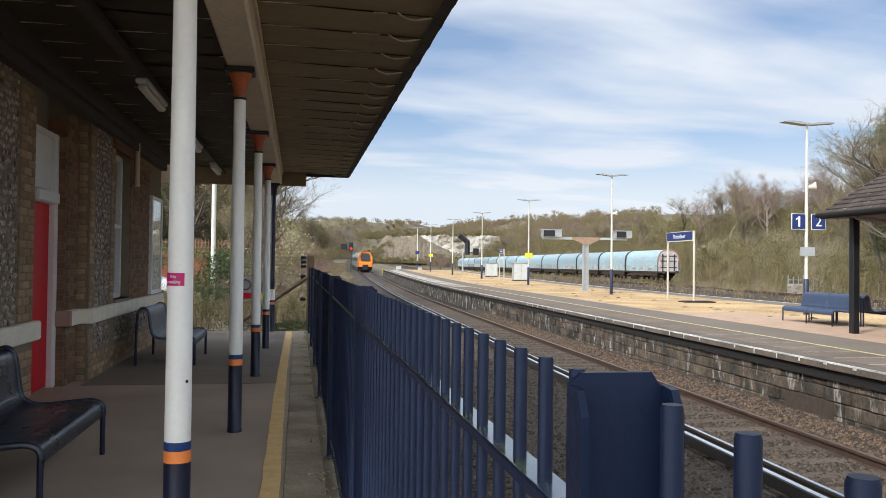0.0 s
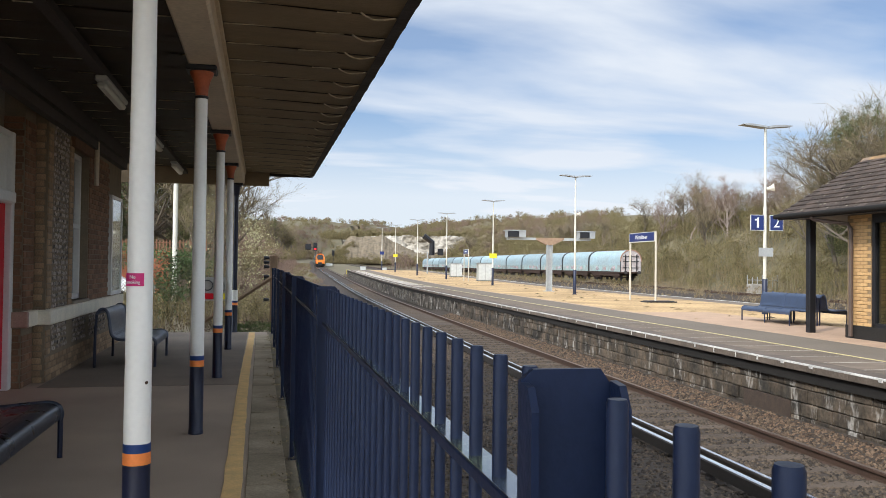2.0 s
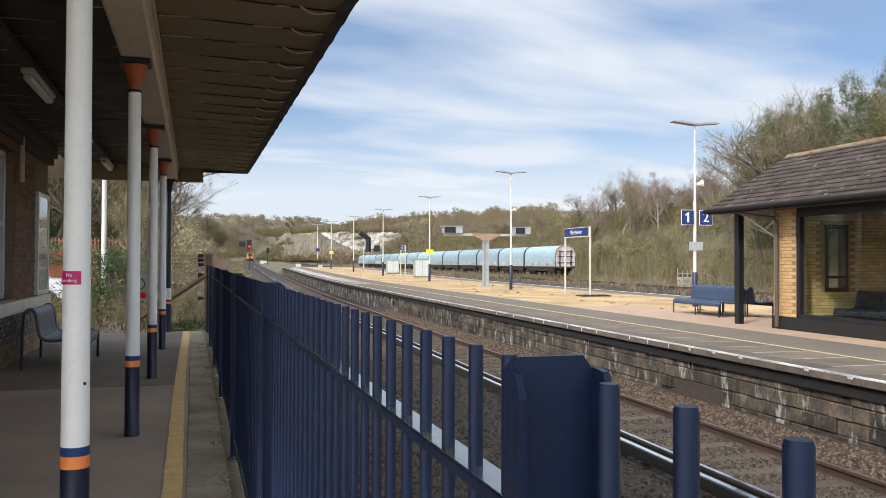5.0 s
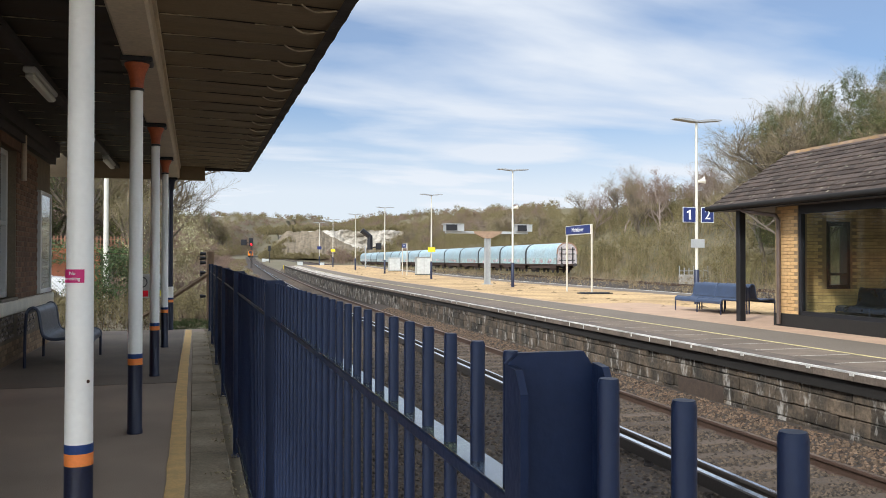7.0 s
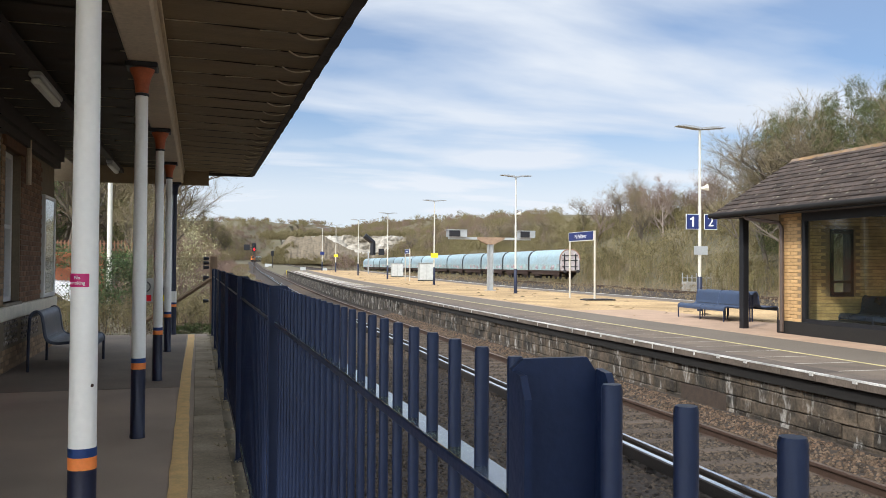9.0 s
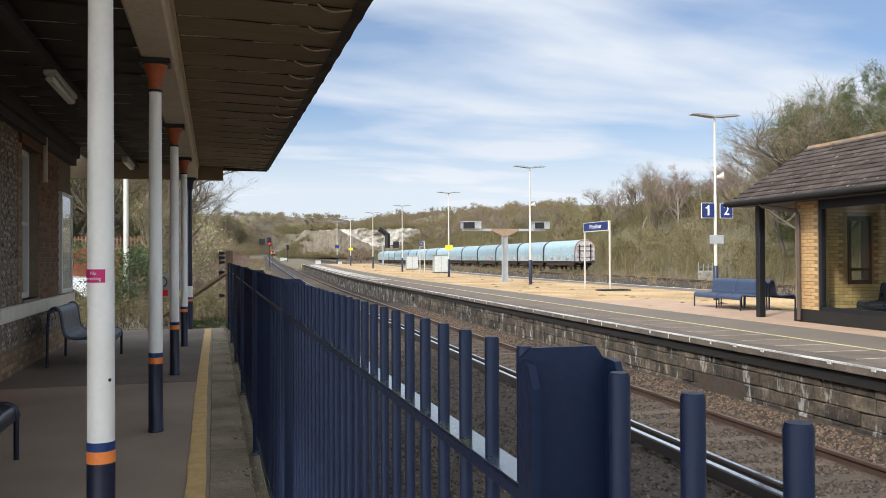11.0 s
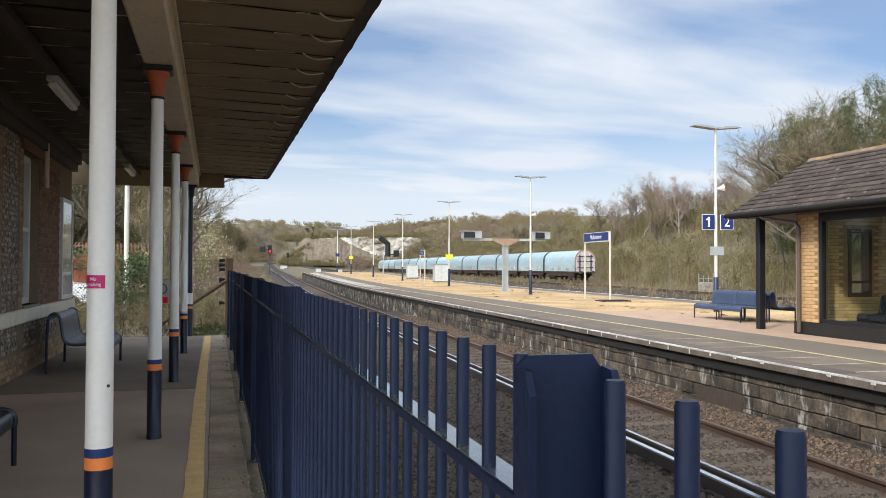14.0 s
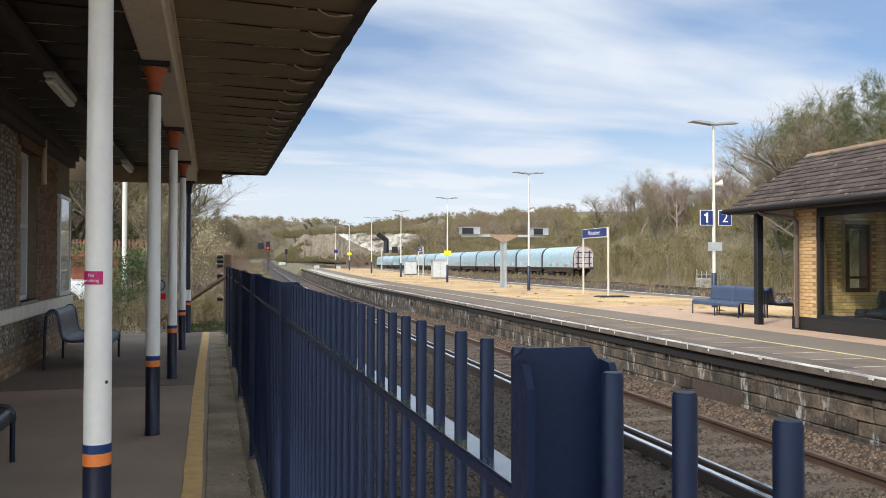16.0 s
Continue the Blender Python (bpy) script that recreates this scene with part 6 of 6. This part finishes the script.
def build_quarry():
    """The old chalk pit at the head of the valley: a broken pale face above a grassy scree."""
    def face(a0, a1, r0, deep, foot, top, rough):
        mb, na, nh = MB(), 150, 22
        for j in range(nh + 1):
            h = j / nh
            for i in range(na + 1):
                f = i / na
                a = radians(a0 + (a1 - a0) * f)
                z = foot + (top(f) - foot) * h
                r = r0 + deep(h) + rough * (5 * noise.noise((f * 7, h * 1.6, 1)) + 1.6 * noise.noise((f * 24, h * 6, 4)) + 0.5 * noise.noise((f * 60, h * 15, 9)))
                mb.v.append((r * math.sin(a), r * math.cos(a), z + 0.5 * noise.noise((f * 60, h * 5, 7))))
        mb.f += [(j * (na + 1) + i, j * (na + 1) + i + 1, (j + 1) * (na + 1) + i + 1, (j + 1) * (na + 1) + i) for j in range(nh) for i in range(na)]
        return mb
    mb = face(5.4, 14.2, 440, lambda h: 40 * (h ** 1.5 if h < 0.45 else 0.30 + 0.15 * (h - 0.45)), 4.0,
              lambda f: 17.2 + 1.3 * noise.noise((f * 9, 2.0, 0)) - 5 * smooth01(0.93, 1.0, f) - 2.5 * smooth01(0.3, 0.0, f), 1.0)
    scree = face(4.55, 13.2, 398, lambda h: 50 * h ** 0.9, 2.4,
                 lambda f: 16.5 - 8.5 * smooth01(0.36, 0.74, f) + 1.8 * noise.noise((f * 11, 5.0, 0)) - 13 * smooth01(0.16, 0.0, f), 0.8)
    setting("scree_slope", scree, mat("chalky scree and dead grass", (0.15, 0.116, 0.076), 0.95, var=0.8, scale=0.09, fine=0.6, bump=0.3, tint=(0.13, 0.1, 0.06), stretch=(1, 0.4, 1.6)), "dull brown scree below the chalk face", "slope")
    m = mat("weathered chalk", (0.33, 0.3, 0.25), 0.95, var=0.9, scale=0.05, fine=0.4, bump=0.8, tint=(0.17, 0.14, 0.095), stretch=(1, 1, 1.6))
    setting("chalk_quarry", mb, m, "pale weathered chalk face of an old quarry below the woods", "chalk cliff")
    rng = random.Random(31)
    spots = []
    for k in range(170):
        a, r = radians(4.7 + 9.3 * rng.random()), rng.uniform(384, 404)
        spots.append((r * math.sin(a), r * math.cos(a), 1.6, rng.uniform(0.4, 1.0), rng.uniform(0, 6.28)))
    # thicket that closes the pit on the side of the line
    for k in range(110):
        f = rng.random()
        a, r = radians(4.3 + 2.0 * f), rng.uniform(380, 400) + 50 * f
        spots.append((r * math.sin(a), r * math.cos(a), 1.6 + 10 * f * rng.random(), rng.uniform(0.45, 1.0), rng.uniform(0, 6.28)))
    # woods along the brow
    for k in range(260):
        a, r = radians(rng.uniform(4.2, 14.6)), rng.uniform(462, 500)
        spots.append((r * math.sin(a), r * math.cos(a), 15.6 + rng.uniform(-0.6, 0.6), rng.uniform(0.7, 1.45), rng.uniform(0, 6.28)))
    for k in range(190):
        a, h = radians(rng.uniform(4.7, 13)), rng.random()
        r = 398 + 50 * h
        spots.append((r * math.sin(a), r * math.cos(a), 1.6 + 10 * h * (1 - 0.5 * smooth01(8, 11, math.degrees(a))), rng.uniform(0.2, 0.5), rng.uniform(0, 6.28)))
    stuff("quarry_scrub", spread([twig_cloud(k + 170, 620, 3.2, 4.5, 0.5, 0.045) for k in range(3)], spots), TWIG, "brown scrub round the chalk face")


build_quarry()


def tree_mesh(seed, height, spread_k, bark, twig, twigs=8):
    """Trunk, limbs and a crown of fine twigs; returns the two meshes."""
    rng = random.Random(seed)
    wood, fine = MB(), []
    def grow(p, d, length, r, level):
        pts, q, dd = [p], p, d.copy()
        n = 4 if level < 2 else 3
        for i in range(n):
            dd = (dd + Vector((rng.gauss(0, 0.14), rng.gauss(0, 0.14), rng.gauss(0.05, 0.08)))).normalized()
            q = q + dd * (length / n)
            pts.append(q)
        wood.tube(pts, [r * (1 - 0.6 * i / n) for i in range(n + 1)], 7 if level == 0 else 4 if level == 1 else 3, cap=False)
        if level >= 3:
            for _ in range(twigs):
                a = pts[rng.randrange(1, len(pts))]
                e = (dd + Vector((rng.gauss(0, 0.55), rng.gauss(0, 0.55), rng.gauss(0.1, 0.45)))).normalized()
                l = length * rng.uniform(0.5, 1.1)
                sd = e.orthogonal().normalized() * 0.008
                fine.append((a - sd, a + sd, a + e * l))
                for _ in range(3):
                    b = a + e * l * rng.uniform(0.3, 0.8)
                    g = (e + Vector((rng.gauss(0, 0.6), rng.gauss(0, 0.6), rng.gauss(0, 0.5)))).normalized()
                    fine.append((b - sd * 0.8, b + sd * 0.8, b + g * l * 0.6))
            return
        m = {0: 9, 1: 5, 2: 4}[level]
        for i in range(m):
            f = rng.uniform(0.35, 1.0) if level == 0 else rng.uniform(0.25, 1.0)
            k = min(len(pts) - 2, int(f * (len(pts) - 1)))
            b = pts[k].lerp(pts[k + 1], f * (len(pts) - 1) - k)
            side = Vector((rng.gauss(0, 1), rng.gauss(0, 1), 0)).normalized()
            e = (dd * 0.75 + side * spread_k * rng.uniform(0.6, 1.3)).normalized()
            grow(b, e, length * rng.uniform(0.42, 0.62), r * (0.5 if level == 0 else 0.45) * (1.15 - f * 0.4), level + 1)
    grow(Vector((0, 0, -0.3)), Vector((0, 0, 1)), height * 0.62, height * 0.018, 0)
    crown = MB()
    crown.add([p for t in fine for p in t], [(3 * i, 3 * i + 1, 3 * i + 2) for i in range(len(fine))])
    return wood.mesh("trunk", bark), crown.mesh("crown", twig)


def plant_tree(meshes, x, y, z, k, turn, label, ivy=None):
    t = thing("tree", pose(x, y, z, 0, 0, turn), label, "tree", "bare trees")
    for n, me in zip(("trunk", "crown", "foliage"), (*meshes, ivy) if ivy else meshes):
        o = new(n, me)
        o.parent = t
        o.scale = (k, k, k)


def build_trees():
    rng = random.Random(21)
    kinds = [tree_mesh(3, 10, 0.62, BARK, TREETWIG), tree_mesh(4, 10, 0.74, BARK, TREETWIG), tree_mesh(5, 10, 0.6, BIRCH, TWIG_RED), tree_mesh(7, 10, 0.58, BARK, TREETWIG)]
    iv = MB()
    c = np.concatenate([leaf_cloud(80 + k, 1700, 0.55, 0.95, 0.05, 3.2 + 1.3 * k) + np.array([0.16 * math.sin(k * 2.1), 0.16 * math.cos(k * 1.7), 0]) for k in range(6)])
    iv.add(c.reshape(-1, 3).tolist(), [(3 * i, 3 * i + 1, 3 * i + 2) for i in range(len(c))])
    c = np.concatenate([leaf_cloud(290 + k, 1500, 0.85, 0.8, 0.05, 6.6 + 0.85 * k) + np.array([0.8 * math.sin(k * 2.4), 0.8 * math.cos(k * 2.4), 0]) for k in range(4)])
    iv.add(c.reshape(-1, 3).tolist(), [(3 * i, 3 * i + 1, 3 * i + 2) for i in range(len(c))])
    ivy = iv.mesh("ivy", IVY_TREE)
    bl = leaf_cloud(95, 8500, 2.5, 2.4, 0.036, 6.4)
    bud = MB().add(bl.reshape(-1, 3).tolist(), [(3 * i, 3 * i + 1, 3 * i + 2) for i in range(len(bl))]).mesh("buds", BUD)
    # tall trees on the near end of the bank
    near = []
    for n in range(24):
        f = n / 23
        s = 67.5 - 33 * f + rng.uniform(-1.2, 1.2)
        u = (48.2 if n % 5 in (1, 2, 4) else 52) + rng.uniform(-0.5, 2)
        near.append((u, s, 1.52 + 0.2 * f + rng.uniform(-0.08, 0.12), (0, 1, 3)[n % 3], n % 5 in (1, 2, 4)))
    for u, s, k, kind, green in near:
        x = u + bend(s)
        plant_tree(kinds[kind], x, s, ground_z(x, s), k, rng.uniform(0, 360), "tall bare tree hung with dark ivy" if green else "tall budding winter tree on the bank", ivy if green else bud)
    # along the top of the bank
    for k in range(34):
        s = 62 + k * 7.2 + rng.uniform(-3, 3)
        u = rng.uniform(54, 66)
        x = u + bend(s)
        big = 0.6 + 0.3 * rng.random() 
        kind = 2 if 92 < s < 130 else rng.choice((0, 1, 2, 3))
        plant_tree(kinds[kind], x, s, ground_z(x, s), big, rng.uniform(0, 360), "bare reddish birch on the bank" if kind == 2 else "bare winter tree on the bank")
    for k in range(11):
        s, u = 97 + 2.9 * k + rng.uniform(-1, 1), 56 + rng.uniform(-2, 7)
        x = u + bend(s)
        plant_tree(kinds[2 if k % 3 else 3], x, s, ground_z(x, s), rng.uniform(0.8, 1.0), rng.uniform(0, 360), "bare reddish birch in a clump on the bank")
    # behind the station garden, and along the cutting
    for x, s, k, kind in ((-3.5, 46, 1.0, 0), (-6.5, 44, 1.1, 1), (-9.5, 45, 1.1, 3), (-12.5, 47, 1.2, 0), (-1.8, 52, 0.9, 3), (-5, 52, 1.2, 1), (-8, 54, 1.2, 0), (-15, 46, 1.2, 1), (-2.6, 36.5, 0.55, 3), (-4.6, 49, 1.35, 3), (-7.4, 49, 1.4, 0), (-10.5, 50, 1.4, 1), (-2.9, 48, 1.05, 1), (-6, 57, 1.6, 3), (-11, 57, 1.6, 0)):
        plant_tree(kinds[kind], x, s, ground_z(x, s), k, rng.uniform(0, 360), "ivy-hung tree behind the station garden" if k > 1.3 else "budding tree behind the station garden", ivy if k > 1.3 else bud)
    for k in range(16):
        s = 70 + k * 19 + rng.uniform(-6, 6)
        u = -9 - rng.uniform(0, 9)
        x = u + bend(s)
        plant_tree(kinds[rng.choice((2, 2, 0, 3))], x, s, ground_z(x, s), rng.uniform(0.6, 0.9), rng.uniform(0, 360), "slender bare tree beside the cutting")
    for k in range(9):
        s = 575 + rng.uniform(-15, 15)
        x = 4.5 + 2.0 * k + rng.uniform(-1, 1)
        plant_tree(kinds[k % 2], x, s, ground_z(x, s), 2.0, rng.uniform(0, 360), "ivy-clad tree on the hilltop" if k % 4 == 2 else "round-headed bare tree on the hilltop", ivy if k % 4 == 2 else bud)
    # leafy shrubs behind the end fence
    def shrub(x, y, z, rx, rz, n, size, m, label, seed):
        t = thing("shrub", pose(x, y, z), label, "shrub")
        T = leaf_cloud(seed, n, rx, rz, size, rz)
        mb = MB().add(T.reshape(-1, 3).tolist(), [(3 * i, 3 * i + 1, 3 * i + 2) for i in range(n)])
        tagged(part("leaves", mb, m, t), kind="stuff")
        W = twig_cloud(seed + 1, 90, rx * 0.7, rz * 1.9, 0.5, 0.012)
        tagged(part("stem_tangle", MB().add(W.reshape(-1, 3).tolist(), [(3 * i, 3 * i + 1, 3 * i + 2) for i in range(90)]), TWIG, t), kind="stuff")
    shrub(-2.1, 22.5, 0.2, 0.8, 0.75, 2600, 0.05, IVY, "dark glossy ivy bush behind the chain-link fence", 101)
    shrub(-2.9, 23.5, -0.2, 0.6, 0.8, 900, 0.05, IVY, "dark ivy clump on the fence post", 102)
    shrub(-6.2, 39.2, 1.3, 2.2, 0.5, 1500, 0.08, IVY, "clipped ivy hedge on the garden wall", 103)
    shrub(-3.2, 39.6, 0.9, 1.6, 0.7, 1200, 0.08, IVY, "ivy hedge below the picket fence", 107)
    shrub(-9.5, 43, 1.0, 1.9, 2.0, 1500, 0.11, IVY, "dark evergreen shrub in the garden", 104)
    shrub(-7.0, 45, 3.6, 2.0, 2.2, 2400, 0.1, IVY, "dark evergreen crown above the picket fence", 109)
    shrub(-0.4, 30.5, -0.2, 1.0, 1.75, 1700, 0.045, BLOSSOM, "shrub coming into pale blossom", 105)
    shrub(-1.9, 31.5, -0.2, 0.9, 1.5, 900, 0.045, BLOSSOM, "shrub with a few pale flowers", 106)
    # brambles and dead leaves at the foot of the fence
    T = spread([twig_cloud(k + 130, 130, 0.8, 0.9, 0.9, 0.008) for k in range(3)], [(rng.uniform(-5, 0.6), rng.uniform(19.5, 29), -0.22, rng.uniform(0.5, 1.2), rng.uniform(0, 6.28)) for _ in range(150)])
    stuff("brambles", T, TWIG, "brown brambles and dead stalks beyond the fence", "brambles")
    T = spread([leaf_cloud(k + 140, 160, 0.9, 0.12, 0.03, 0.06) for k in range(3)], [(rng.uniform(-4, 0.4), rng.uniform(17.9, 27), -0.2 if k % 3 else -0.05, rng.uniform(0.6, 1.1), rng.uniform(0, 6.28)) for k in range(60)])
    stuff("leaf_litter", T, LITTER, "dry leaves lying beyond the platform end", "leaf litter")
    T = spread([leaf_cloud(150, 150, 0.35, 0.1, 0.025, 0.08)], [(rng.uniform(-0.9, 0.3), rng.uniform(18.2, 19.4), 0 if k % 2 else -0.1, rng.uniform(0.6, 1.1), rng.uniform(0, 6.28)) for k in range(26)])
    stuff("grass_tufts", T, mat("grass", (0.07, 0.1, 0.025), 0.8, var=0.4, bump=0, island=0.4), "green weeds at the platform end", "weeds")


build_trees()


# ---- small lineside things ----
for u, s, w, hh in ((9.2, 290, 1.2, 1.0), (10.5, 310, 1.8, 0.8), (13.0, 165, 1.0, 1.2), (16.5, 158, 0.9, 1.1)):
    lb = thing("lineside_box", along(u, s, -1.2), "pale lineside equipment box beside the track", "equipment box", "lineside boxes")
    part("body", MB().cham(-w / 2, w / 2, -0.4, 0.4, 0, hh, 0.03), CABDOOR, lb)
    part("lid", MB().cham(-w / 2 - 0.04, w / 2 + 0.04, -0.44, 0.44, hh, hh + 0.06, 0.02), GREYSTEEL, lb)
pf = thing("palisade_fence", along(45.2, 76.5, -1.2), "short grey palisade fence beside a concrete block", "fence")
for k in range(7):
    part("pale", MB().box(-0.04 + 0.55 * k, 0.04 + 0.55 * k, -0.02, 0.02, 0, 1.75 if k % 3 else 1.95), GREYSTEEL, pf)
for z in (0.5, 1.4):
    part("rail", MB().box(0, 3.3, 0.02, 0.06, z, z + 0.06), GREYSTEEL, pf)
cb = thing("concrete_block", along(44.9, 75.6, -1.2), "weathered concrete block at the foot of the bank", "concrete block")
part("block", MB().cham(-0.1, 1.7, -0.5, 0.4, 0, 1.05, 0.04), mat("stained concrete", (0.34, 0.31, 0.26), 0.9, var=0.5, scale=2, fine=20), cb)
rb = thing("ramp_marker", along(EDGE + 0.3, 124.6, -0.9), "yellow marker board at the platform ramp", "marker board")
part("board", MB().cham(-0.35, 0.35, 0, 0.05, 0.25, 0.9, 0.02), mat_yel, rb)
part("stake", MB().tube([(0, 0.06, 0), (0, 0.06, 0.9)], 0.04, 6), BLACK, rb)
setting("platform_ramp", MB().add([at(EDGE, 124, 0), at(FARSIDE, 124, 0), at(FARSIDE, 133, -0.95), at(EDGE, 133, -0.95), at(EDGE, 124, -1.2), at(FARSIDE, 124, -1.2), at(FARSIDE, 133, -1.2), at(EDGE, 133, -1.2)],
    [(0, 1, 2, 3), (0, 3, 7, 4), (1, 5, 6, 2), (2, 6, 7, 3), (0, 4, 5, 1)]), TARMAC_FAR, "sloping tarmac ramp at the end of the island platform", "ramp")
T = spread([leaf_cloud(190, 40, 0.1, 0.02, 0.012, 0.02)], [(0.07 + 0.05 * math.sin(k * 3.3), 3.2 + k * 0.34 + 0.2 * math.sin(k * 5.1), 0.004, 0.5 + 0.9 * ((k * 7) % 5) / 5, k * 1.3) for k in range(42)])
stuff("kerb_litter", T, TWIG_PALE, "dry leaves and crumbs along the fence foot", "leaf litter")


# ---- motion of the train ----
def motions():
    for k, c in enumerate(COACHES):
        rows = []
        for i in range(33):
            t = i * 0.5
            s = 151 + 44 * t + 23.5 * k
            rows.append((t, along((NEAR_RAIL + FAR_RAIL) / 2, s, RAIL)))
        walk(c, rows)


motions()
